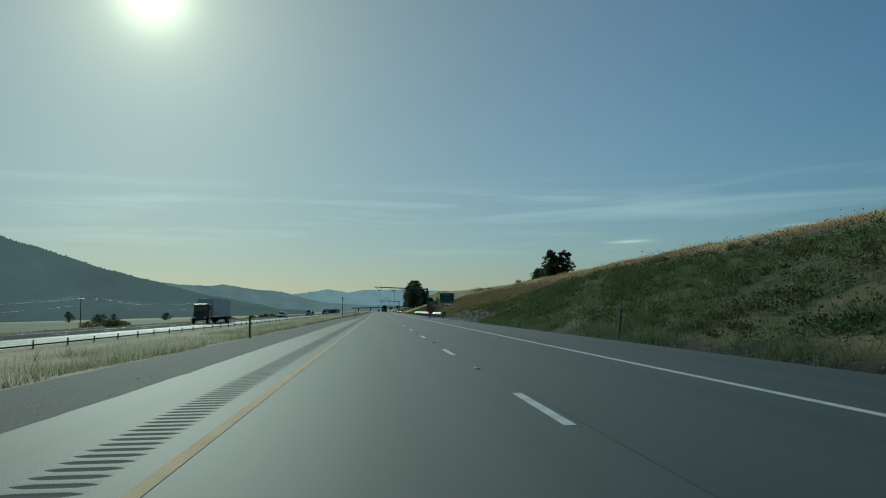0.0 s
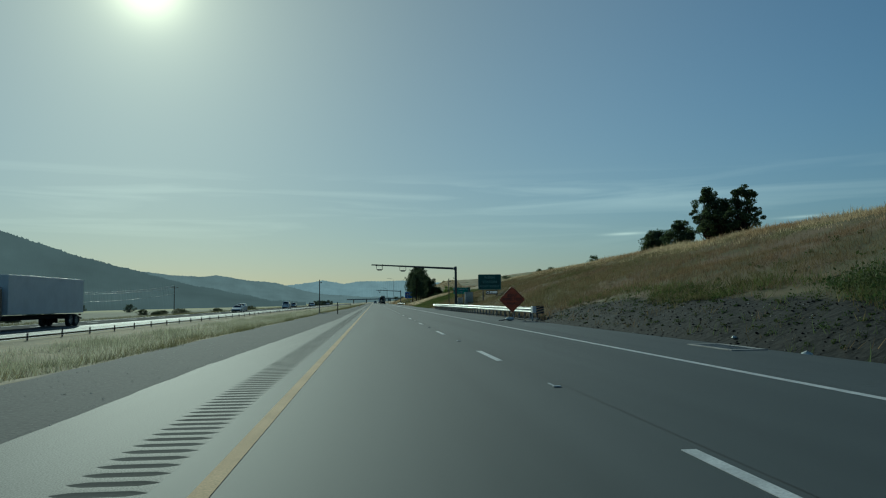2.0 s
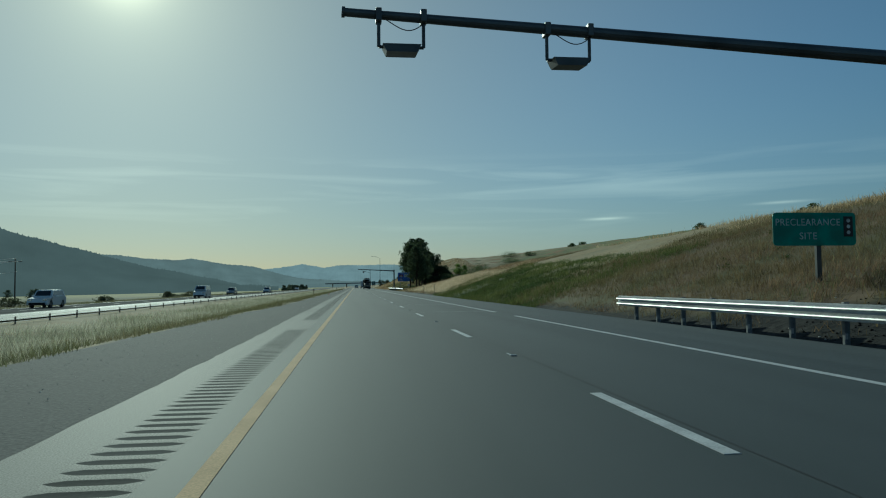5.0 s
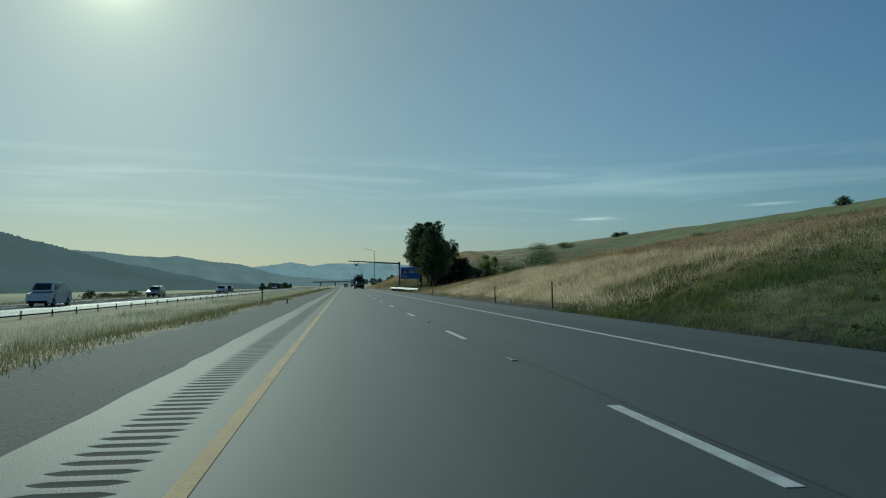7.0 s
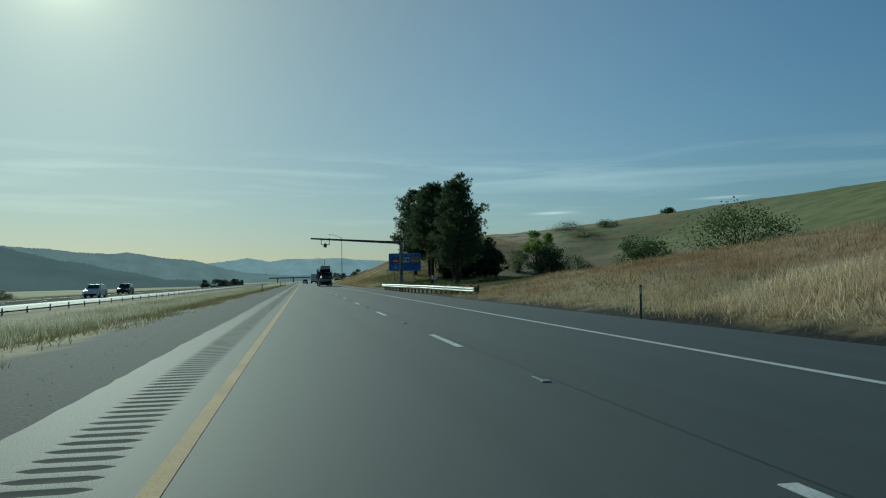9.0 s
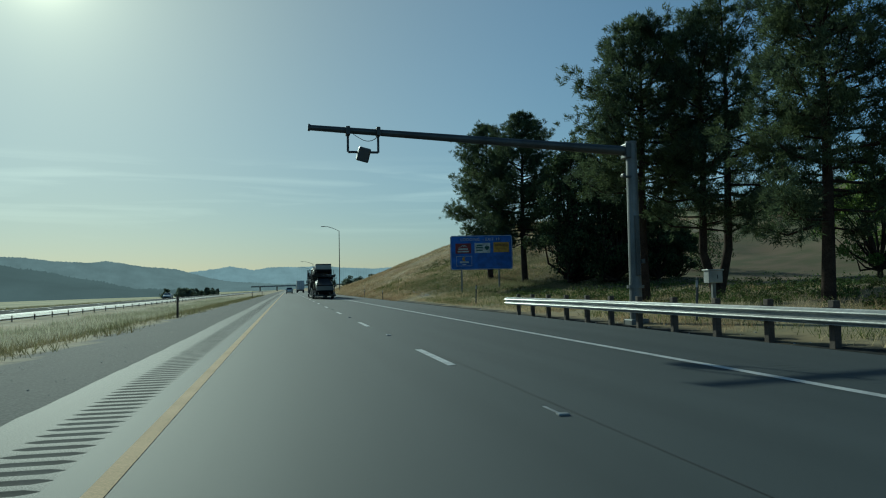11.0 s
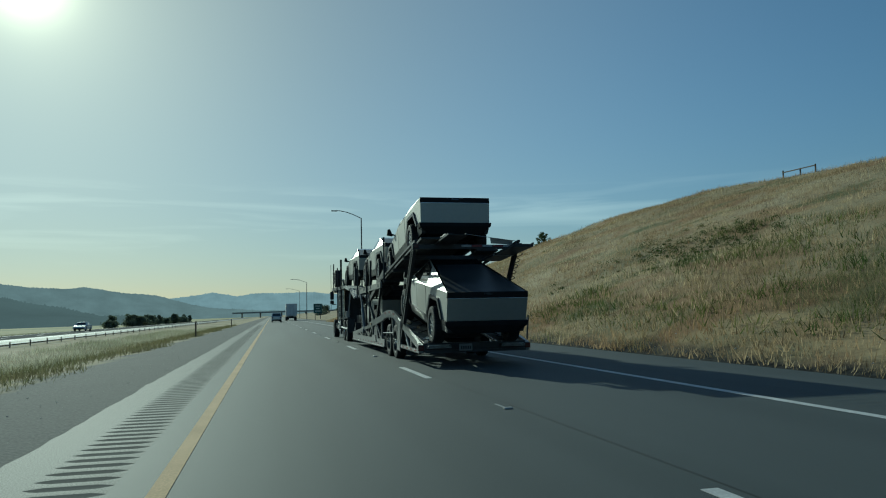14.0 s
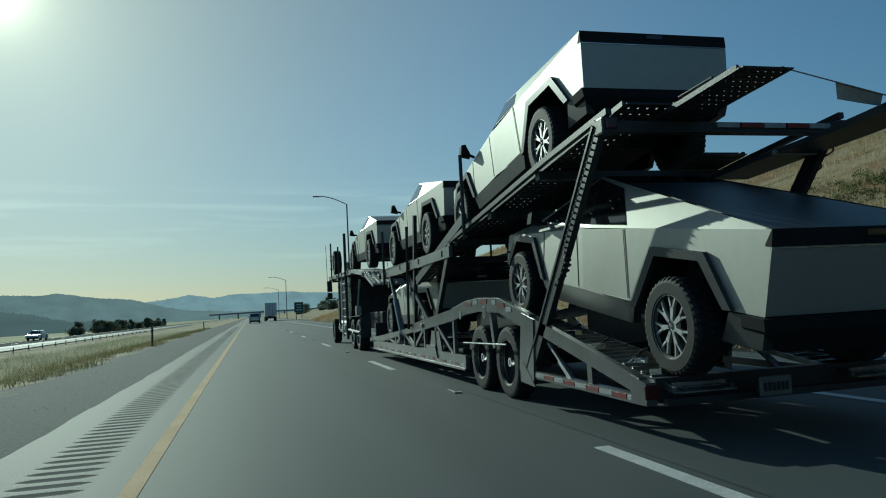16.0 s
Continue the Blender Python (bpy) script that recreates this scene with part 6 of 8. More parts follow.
def build_signs():
    g, cx, cz, gz = sign("weigh_station_sign", 15.66, 18.91, 2.75, 4.90, 161.2, GREEN_SIGN, "green weigh station sign with a lit display below", (16.35, 18.2), LETTER_DIM)
    for k, tx in enumerate(("WEIGH", "STATION", "NEXT RIGHT")):
        words(tx, (0, -0.006, cz + 0.62 - 0.62 * k), 0.46, LETTER_DIM, g, "pale letters")
    bm = bmesh.new()
    box(bm, (0.28, 0.02, 2.36 - gz), (1.66, 0.16, 0.55), bevel=0.02)
    d = part("display", bm, INK, g, "black display box")
    words("CLOSED", (0.28, -0.066, 2.36 - gz), 0.40, LED, d, "lit white letters", stretch=0.98)
    bm = bmesh.new()
    slab(bm, [(ax, ay, float(height(cx + ax, 161.2 + ay)) - gz + 0.10) for ax, ay in ((0.55, -1.5), (1.35, -1.5), (2.2, 0.7), (1.5, 0.7))], (0, 0, -0.08))
    part("apron", bm, CONCRETE, g, "sloping concrete apron")

    g, cx, cz, gz = sign("preclearance_sign", 13.55, 16.25, 2.32, 3.33, 174.4, BRIGHT_GREEN_SIGN, "green preclearance site sign on one post", (15.05,), None)
    words("PRECLEARANCE", (-0.22, -0.006, cz + 0.20), 0.30, LETTER, g, "pale letters", stretch=0.92)
    words("SITE", (-0.22, -0.006, cz - 0.22), 0.30, LETTER, g, "pale letters")
    bm = bmesh.new()
    box(bm, (1.10, -0.008, cz + 0.08), (0.30, 0.012, 0.62), bevel=0.004)
    s = part("symbol_panel", bm, INK, g, "black signal symbol panel")
    bm = bmesh.new()
    for k in (-0.18, 0.0, 0.18):
        rod(bm, (1.10, -0.014, cz + 0.08 + k), (1.10, -0.020, cz + 0.08 + k), 0.06, seg=12)
    part("symbol_disc", bm, LETTER, s)

    g, cx, cz, gz = sign("guide_sign", 11.0, 13.1, 1.6, 4.0, 600.0, GREEN_SIGN, "green motorway guide sign far ahead on two posts", (11.4, 12.7), LETTER)
    for k, w in enumerate((1.2, 0.9, 1.3)):
        bm = bmesh.new()
        box(bm, (0, -0.008, cz + 0.62 - 0.62 * k), (w, 0.008, 0.24))
        part("text_bar", bm, LETTER, g, "pale bar of lettering")
    g, cx, cz, gz = sign("lodging_sign", 15.42, 20.98, 2.66, 5.72, 406.3, BLUE_SIGN, "blue lodging sign with four business panels on two posts", (16.40, 19.75), LETTER, post_mat=POLE, radius=0.2)
    g.rotation_euler = (0, 0, radians(-12.5))
    words("LODGING  - EXIT 19", (-0.1, -0.006, cz + 1.16), 0.36, LETTER, g, "white letters")
    for k, (dx, dz, mat, name) in enumerate(((-1.62, 0.38, RED, "dark red panel"), (0.10, 0.40, CREAM, "cream panel"), (1.78, 0.44, AMBER, "amber panel"), (-1.55, -0.75, BLUE_SIGN, "blue panel with a pale rim"))):
        bm = bmesh.new()
        box(bm, (dx, -0.008, cz + dz), (1.40, 0.014, 0.90), bevel=0.003)
        p = part("business_panel", bm, mat, g, name)
        def bar(x, z, w, h, mat, label):
            b = bmesh.new()
            box(b, (dx + x, -0.019, cz + dz + z), (w, 0.006, h))
            part("bar", b, mat, p, label)

        def shape(pts, mat, label):
            b = bmesh.new()
            slab(b, [(dx + x, -0.022, cz + dz + z) for x, z in pts], (0, 0.006, 0))
            part("emblem", b, mat, p, label)
        if k == 0:
            shape([(-0.42, 0.08), (-0.16, 0.20), (-0.06, 0.33), (0.04, 0.24), (0.14, 0.30), (0.42, 0.08), (0.14, 0.22), (0.03, 0.16), (-0.06, 0.25), (-0.15, 0.14)], LETTER, "pale mountain outline")
            bar(0, -0.06, 0.86, 0.13, LETTER, "pale bar of lettering")
            bar(0, -0.28, 1.0, 0.13, LETTER, "pale bar of lettering")
        elif k == 1:
            for q, w in ((0.24, 0.52), (0.02, 0.62), (-0.20, 0.56)):
                bar(-0.26, q, w, 0.11, GREEN_SIGN, "green bar of lettering")
            shape([(0.36, -0.20), (0.44, -0.20), (0.44, -0.08), (0.62, 0.0), (0.46, 0.02), (0.56, 0.16), (0.44, 0.12), (0.40, 0.30), (0.36, 0.12), (0.24, 0.16), (0.34, 0.02), (0.18, 0.0), (0.36, -0.08)], GREEN_SIGN, "green leaf shape")
        elif k == 2:
            bar(0, 0.2, 1.16, 0.24, OCHRE, "ochre bar of lettering")
            for q in (-0.14, -0.26):
                bar(0, q, 0.9, 0.03, OCHRE, "thin ochre line")
        else:
            for sx in (-1, 1):
                bar(sx * 0.68, 0, 0.03, 0.88, LETTER, "pale rim")
                bar(0, sx * 0.43, 1.38, 0.03, LETTER, "pale rim")
            bar(0, -0.10, 0.80, 0.15, LETTER, "pale bar of lettering")
            bar(0, -0.30, 0.34, 0.07, LETTER, "small pale bar of lettering")
            outer = [(0.18 * math.cos(radians(a)), 0.18 + 0.18 * math.sin(radians(a))) for a in range(50, 311, 20)]
            inner = [(0.09 * math.cos(radians(a)) + 0.01, 0.18 + 0.09 * math.sin(radians(a))) for a in range(310, 49, -20)]
            shape(outer + inner, AMBER, "amber crescent")

    # diamond sign on a spring stand
    g = thing("diamond_sign", (9.35, 102.0, 0), "orange diamond warning sign on a low spring stand", "road sign")
    bm = bmesh.new()
    h = 0.80
    slab(bm, [(0, 0, 1.28 - h), (h, 0, 1.28), (0, 0, 1.28 + h), (-h, 0, 1.28)], (0, 0.02, 0))
    bmesh.ops.bevel(bm, geom=[e for e in bm.edges if abs(e.verts[0].co.y - e.verts[1].co.y) > 0.015], offset=0.05, segments=3, affect="EDGES")
    part("panel", bm, ORANGE_SIGN, g)
    bm = bmesh.new()
    for a, b in (((0, -h), (h, 0)), ((h, 0), (0, h)), ((0, h), (-h, 0)), ((-h, 0), (0, -h))):
        beam(bm, (a[0] * 0.93, -0.003, 1.28 + a[1] * 0.93), (b[0] * 0.93, -0.003, 1.28 + b[1] * 0.93), 0.02, 0.004)
    part("border", bm, INK, g, "thin black border")
    for k, tx in enumerate(("BOAT", "INSPECTION", "AHEAD")):
        words(tx, (0, -0.006, 1.28 + 0.24 - 0.24 * k), 0.235, INK, g, "black letters", stretch=0.88)
    bm = bmesh.new()
    rod(bm, (0, 0.06, 0.10), (0, 0.03, 1.9), 0.02)
    rod(bm, (-0.7, 0.03, 1.28), (0.7, 0.03, 1.28), 0.012)
    for dx, dy in ((-0.75, -0.4), (0.75, -0.4), (-0.75, 0.5), (0.75, 0.5)):
        rod(bm, (0, 0.06, 0.14), (dx, dy, 0.03), 0.02)
    part("stand", bm, POLE_DARK, g, "folding metal stand")
    bm = bmesh.new()
    bmesh.ops.create_uvsphere(bm, u_segments=12, v_segments=8, radius=0.2, matrix=Matrix.Translation((-0.15, 0.05, 0.12)) @ Matrix.Diagonal((1.4, 0.9, 0.6, 1)))
    part("sandbag", bm, CREAM, g, "pale sandbag weight", True)


def cabinet(x, y, z, w, d, h, label, raised=False):
    g = thing("roadside_cabinet", (x, y, z), label, "cabinet")
    bm = bmesh.new()
    box(bm, (0, 0, h / 2), (w, d, h), bevel=0.02)
    box(bm, (0, 0, h + 0.02), (w + 0.08, d + 0.08, 0.05), bevel=0.015)
    part("body", bm, CABINET, g)
    bm = bmesh.new()
    for s in ((-1, 1) if w > 0.8 else (0,)):
        box(bm, (s * w * 0.245, -d / 2 - 0.012, h * 0.5), (w * (0.46 if s else 0.9), 0.02, h * 0.9), bevel=0.006)
    dr = part("door", bm, CABINET, g)
    bm = bmesh.new()
    box(bm, (0.05, -d / 2 - 0.035, h * 0.5), (0.03, 0.03, 0.14), bevel=0.006)
    part("handle", bm, POLE_DARK, dr)
    bm = bmesh.new()
    if raised:
        box(bm, (0, 0, -0.55), (0.13, 0.13, 1.1), bevel=0.01)
        part("pedestal", bm, POLE, g, "slim grey pedestal")
    else:
        box(bm, (0, 0, -0.2), (w + 0.2, d + 0.2, 0.4), bevel=0.02)
        part("plinth", bm, CONCRETE, g)


def build_roadside():
    guardrail([(11.27, 104.95, -0.02), (11.1, 140.0, -0.02), (10.85, 180.4, -0.02)], 1.905, "bright galvanised guardrail on steel posts beside the shoulder")
    t = thing("rail_terminal", (11.3, 104.6, 0), "pale impact terminal with a striped nose plate", "guardrail")
    bm = bmesh.new()
    box(bm, (0, 0, 0.61), (0.42, 0.55, 0.44), bevel=0.02)
    rod(bm, (-0.15, 0.1, -0.1), (-0.15, 0.1, 0.42), 0.04)
    box(bm, (-0.1, 0.1, 0.03), (0.7, 0.2, 0.04))
    part("terminal_head", bm, GALV, t)
    bm = bmesh.new()
    slab(bm, [(0.02, -0.29, 0.36), (0.50, -0.29, 0.36), (0.50, -0.29, 0.86), (0.02, -0.29, 0.86)], (0, 0.015, 0))
    p = part("nose_plate", bm, INK, t, "black plate with yellow stripes")
    bm = bmesh.new()
    for k in range(3):
        slab(bm, [(0.03, -0.296, 0.40 + k * 0.16), (0.49, -0.296, 0.52 + k * 0.16), (0.49, -0.296, 0.59 + k * 0.13), (0.03, -0.296, 0.47 + k * 0.16)], (0, 0.004, 0))
    part("stripe", bm, YELLOW_LINE, p)
    guardrail([(12.2, 328.0, -0.05), (11.6, 345.0, -0.02), (11.0, 362.0, 0.0), (10.95, 374.8, 0.0)], 1.905, "galvanised guardrail on timber posts under pine trees", timber=True)
    gantry("toll_gantry", 13.25, 168.0, 5.95, 0.80, 6.68, "tall steel mast with an arm holding two flat readers", ((1.92, "reader"), (5.36, "reader")), POLE_DARK, POLE_DARK)
    gantry("camera_gantry", 12.0, 364.0, 5.35, 1.85, 5.95, "grey steel mast with an arm holding one camera box", ((3.40, "camera"),), POLE, POLE_DARK)
    pole_with_camera(-6.5, 163.0, float(height(-6.5, 163.0)), 4.4)
    pole_with_camera(12.0, 166.0, float(height(12.0, 166.0)), 4.5)
    cabinet(15.0, 166.6, float(height(15.0, 166.6)) + 0.05, 1.15, 0.75, 1.5, "large pale aluminium cabinet with two doors on a plinth")
    cabinet(13.95, 168.6, float(height(13.95, 168.6)) + 0.05, 0.75, 0.5, 0.9, "small pale aluminium cabinet on a plinth")
    cabinet(16.3, 366.5, float(height(16.3, 366.5)) + 0.75, 0.55, 0.35, 0.45, "small grey junction box on a pedestal", True)
    # marker posts
    k = 0
    for x, y, h in ((11.4, 266.0, 1.15), (11.5, 252.0, 1.35), (11.2, 301.0, 1.1), (10.9, 419.3, 1.1), (13.0, 388.3, 1.3), (13.3, 362.6, 1.3), (11.4, 443.0, 1.1), (11.5, 22.0, 1.2)):
        g = thing("marker_post", (x, y, float(height(x, y))), "thin roadside marker post with a pale top", "marker post", "marker posts")
        bm = bmesh.new()
        box(bm, (0, 0, h / 2 - 0.1), (0.075, 0.03, h + 0.2), Matrix.Rotation(0.02 * (k - 2), 4, "Y"), bevel=0.006)
        part("post", bm, WOOD if k in (0, 1) else POLE_DARK, g)
        bm = bmesh.new()
        box(bm, (0.0, -0.022, h - 0.18), (0.07, 0.008, 0.22), Matrix.Rotation(0.02 * (k - 2), 4, "Y"))
        part("reflector", bm, STRIPE_WHITE, g, "white reflector")
        k += 1
    for x, y, h in ((-5.9, 37.0, 1.3), (-2.92, 140.9, 1.33), (-5.9, 279.5, 1.2), (-4.6, 384.0, 1.15), (-4.6, 470.0, 1.15), (-4.6, 520.0, 1.1)):
        g = thing("median_post", (x, y, float(height(x, y))), "weathered flat timber marker post in grass", "marker post", "median posts")
        bm = bmesh.new()
        box(bm, (0, 0, h / 2 - 0.15), (0.11, 0.06, h + 0.3), bevel=0.01)
        part("post", bm, WOOD, g)
    # cable barrier along the far carriageway
    b = thing("cable_barrier", (-18.0, 0, -1.07), "cable barrier with slim dark posts beside the far road", "barrier")
    bm = bmesh.new()
    box(bm, (0, 0, 0.36), (0.09, 0.06, 0.92), bevel=0.01)
    pst = part("post", bm, WOOD, b)
    for k in range(-8, 150):
        if k == -8:
            pst.location = (0, k * 4.6, 0)
            continue
        ob = new("post", pst.data)
        ob.parent = b
        ob.location = (0.04 * math.sin(k * 2.3), k * 4.6, 0.03 * math.sin(k * 1.7))
    for z in (0.50, 0.64, 0.76):
        bm = bmesh.new()
        rod(bm, (0.05, -40, z), (0.05, 690, z), 0.012, seg=5)
        part("cable", bm, GALV, b, "taut steel cable")


def street_lamp(x, y, reach, h, z=0.0):
    g = thing("street_lamp", (x, y, z), "tall grey street lamp with one curved arm", "street lamp", "street lamps")
    bm = bmesh.new()
    rod(bm, (0, 0, -0.3), (0, 0, h - 1.0), 0.12, 0.08, seg=10)
    part("pole", bm, POLE_DARK, g)
    cu = bpy.data.curves.new("arm", "CURVE")
    cu.dimensions, cu.bevel_depth, cu.bevel_resolution = "3D", 0.055, 2
    sp = cu.splines.new("POLY")
    sp.points.add(12)
    for k in range(13):
        u = k / 12
        sp.points[k].co = (-reach * u, 0, h - 1.0 + 1.05 * math.sin(u * math.pi / 2), 1)
    cu.materials.append(POLE_DARK)
    a = new("arm", cu)
    a.parent = g
    bm = bmesh.new()
    box(bm, (-reach - 0.35, 0, h + 0.02), (0.85, 0.30, 0.14), bevel=0.05)
    part("lamp_head", bm, POLE_DARK, g)


def build_overpass():
    o = thing("overpass", (0, 1400, 0), "long low concrete overpass across the motorway", "bridge", kind="structure")
    bm = bmesh.new()
    slab(bm, [(-48, 0, 4.6), (30, 0, 5.6), (130, 0, 6.6), (130, 0, 8.4), (30, 0, 7.4), (-48, 0, 6.4)], (0, 12, 0))
    part("deck", bm, CONCRETE, o)
    for x in (-36, -13, 14, 45, 80):
        bm = bmesh.new()
        rod(bm, (x, 6, -3.5), (x, 6, 5.2 + x * 0.012), 0.9, seg=12)
        part("pier", bm, CONCRETE, o)
    for x in range(-46, 128, 8):
        z = float(np.interp(x, [-48, 30, 130], [6.4, 7.4, 8.4]))
        bm = bmesh.new()
        rod(bm, (x, 0.3, z - 0.1), (x, 0.3, z + 0.9), 0.07, seg=5)
        part("railing_post", bm, POLE_DARK, o)


build_signs()
build_roadside()
street_lamp(13.1, 516.0, 3.4, 15.6)
street_lamp(11.2, 640.0, 4.0, 12.0)
street_lamp(12.6, 735.0, 5.0, 12.5)
build_overpass()


# ---- other traffic, parked where it stands ----
def car(at, turn, paint, label, kind="suv"):
    """A car with its rear end at y = 0, nose towards +y."""
    L, W, H = {"suv": (4.7, 1.86, 1.72), "sedan": (4.75, 1.82, 1.44), "van": (5.4, 2.0, 2.15), "pickup": (5.7, 1.98, 1.85)}[kind]
    g = thing("car" if kind != "van" else "van", at, label, "car" if kind != "van" else "van", "cars on the motorway", turn=turn)
    hw = W / 2
    hood = 0.62 * H if kind != "sedan" else 0.66 * H
    low, belt = 0.26, hood
    r = 0.34 if kind == "sedan" else 0.37
    wy = (0.19 * L, 0.80 * L)
    bm = bmesh.new()
    prof = [(0.0, 0.42), (0.02, belt * 0.95), (0.10, belt)] + ([(0.02, belt)] if False else []) + [(0.70 * L, belt), (0.97 * L, belt * 0.84), (L, 0.55), (L - 0.04, low + 0.05)]
    for wc in wy[::-1]:
        for k in range(7):
            a = math.pi * k / 6
            prof.append((wc + (r + 0.06) * math.cos(a), low + (r + 0.08) * math.sin(a)))
    prof.append((0.04, low + 0.08))
    slab(bm, [(-hw, y, z) for y, z in prof], (W, 0, 0))
    bmesh.ops.bevel(bm, geom=[e for e in bm.edges if abs(e.verts[0].co.x - e.verts[1].co.x) < 1e-4 and (e.verts[0].co.z + e.verts[1].co.z) / 2 > 0.5 and len(e.link_faces) == 2 and e.calc_face_angle(0) > 1.0], offset=0.06, segments=2, affect="EDGES")
    part("body", bm, paint, g)
    roof = {"suv": [(0.04, 0.30), (0.10, 0.62)], "sedan": [(0.16, 0.32), (0.36, 0.60)], "van": [(0.01, 0.05), (0.02, 0.72)], "pickup": [(0.42, 0.44), (0.46, 0.66)]}[kind]
    b0, b1 = roof[0][0] * L, {"van": 0.86, "pickup": 0.74}.get(kind, 0.74) * L
    t0, t1 = roof[0][1] * L if kind in ("sedan",) else (roof[0][0] + 0.05) * L, roof[1][1] * L
    tw = hw * 0.80
    bm = bmesh.new()
    lowq = [(-hw * 0.96, b0, belt - 0.01), (hw * 0.96, b0, belt - 0.01), (hw * 0.94, b1, belt - 0.02), (-hw * 0.94, b1, belt - 0.02)]
    topq = [(-tw, t0, H), (tw, t0, H), (tw, t1, H - 0.02), (-tw, t1, H - 0.02)]
    v0, v1 = [bm.verts.new(p) for p in lowq], [bm.verts.new(p) for p in topq]
    bm.faces.new(v1)
    for i in range(4):
        bm.faces.new((v0[i], v0[(i + 1) % 4], v1[(i + 1) % 4], v1[i]))
    bmesh.ops.recalc_face_normals(bm, faces=bm.faces)
    bmesh.ops.bevel(bm, geom=[e for e in bm.edges if e.calc_length() > 0.1], offset=0.05, segments=2, affect="EDGES")
    part("cabin", bm, paint, g)
    # glazing set just proud of the cabin
    lo, hi = [Vector(p) for p in lowq], [Vector(p) for p in topq]
    for name, i, j in (("rear_window", 0, 1), ("side_window", 1, 2), ("windscreen", 2, 3), ("side_window", 3, 0)):
        bm = bmesh.new()
        c = (lo[i] + lo[j] + hi[i] + hi[j]) / 4
        n = (lo[j] - lo[i]).cross(hi[i] - lo[i]).normalized()
        n = n if n.dot(c - Vector((0, (b0 + b1) / 2, 1.2))) > 0 else -n
        q = []
        for a, b, u, v in ((i, j, 0.09, 0.16), (i, j, 0.91, 0.16), (i, j, 0.91, 0.86), (i, j, 0.09, 0.86)):
            q.append(lo[a].lerp(lo[b], u).lerp(hi[a].lerp(hi[b], u), v) + n * 0.012)
        face(bm, q)
        part(name, bm, GLASS, g)
    for s in (-1, 1):
        for y in wy:
            wheel_parts(g, (s * (hw - 0.11), y, r), r, 0.23, s, spokes=6, seg=18)
        bm = bmesh.new()
        box(bm, (s * hw * 0.80, 0.02, belt * 0.80), (0.26, 0.06, 0.24), bevel=0.02)
        part("tail_light", bm, TAIL_RED, g, "red tail light")
        bm = bmesh.new()
        box(bm, (s * hw * 0.72, L - 0.10, belt * 0.72), (0.36, 0.14, 0.16), bevel=0.03)
        part("headlight", bm, POLISHED, g, "clear headlight")
        bm = bmesh.new()
        box(bm, (s * (hw + 0.09), 0.66 * L, belt + 0.06), (0.18, 0.10, 0.13), bevel=0.03)
        part("mirror", bm, paint, g)
    bm = bmesh.new()
    box(bm, (0, 0.03, 0.42), (W * 0.94, 0.12, 0.26), bevel=0.03)
    part("rear_bumper", bm, BLACK, g)
    bm = bmesh.new()
    box(bm, (0, L - 0.02, 0.40), (W * 0.80, 0.08, 0.22), bevel=0.03)
    part("grille", bm, BLACK, g)
    bm = bmesh.new()
    box(bm, (0, L / 2, low + 0.14), (W * 0.72, L * 0.92, 0.20))
    part("underbody", bm, INK, g)
    return g


def lorry(at, turn, label, cab_mat, box_mat, length):
    """A box lorry: box from y = 0, cab ahead of it."""
    g = thing("lorry", at, label, "lorry", turn=turn)
    bm = bmesh.new()
    box(bm, (0, length / 2, 2.55), (2.5, length, 2.85), bevel=0.03)
    part("cargo_box", bm, box_mat, g)
    bm = bmesh.new()
    for x in (-0.62, 0.62):
        box(bm, (x, -0.02, 2.55), (1.16, 0.03, 2.6), bevel=0.01)
    d = part("rear_door", bm, box_mat, g)
    bm = bmesh.new()
    for x in (-0.35, 0.35):
        rod(bm, (x, -0.05, 1.3), (x, -0.05, 3.8), 0.02)
    part("lock_rod", bm, POLE, d)
    bm = bmesh.new()
    box(bm, (0, length + 1.6, 1.95), (2.3, 2.2, 2.3), bevel=0.18)
    box(bm, (0, length + 3.1, 1.25), (2.0, 1.3, 1.2), bevel=0.2)
    part("cab", bm, cab_mat, g)
    bm = bmesh.new()
    box(bm, (0, length + 2.70, 2.35), (2.0, 0.08, 0.85), bevel=0.03)
    for s in (-1, 1):
        box(bm, (s * 1.15, length + 1.9, 2.3), (0.03, 1.0, 0.7), bevel=0.01)
    part("cab_glass", bm, GLASS, g)
    bm = bmesh.new()
    box(bm, (0, length / 2 + 1.4, 0.85), (0.9, length + 3.2, 0.35))
    box(bm, (0, 0.1, 0.65), (2.3, 0.1, 0.12))
    for s in (-1, 1):
        box(bm, (s * 0.9, 0.7, 0.55), (0.6, 0.03, 0.6))
    part("chassis", bm, BLACK, g)
    for s in (-1, 1):
        for y in (1.3, 2.55, length + 3.0):
            wheel_parts(g, (s * 1.05, y, 0.5), 0.5, 0.32, s, spokes=5, seg=18)
        bm = bmesh.new()
        box(bm, (s * 0.95, -0.03, 0.95), (0.22, 0.05, 0.12), bevel=0.01)
        part("tail_light", bm, TAIL_RED, g, "red tail light")
        bm = bmesh.new()
        box(bm, (s * 0.8, length + 3.74, 1.0), (0.36, 0.06, 0.2), bevel=0.02)
        part("headlight", bm, POLISHED, g, "clear headlight")
    return g


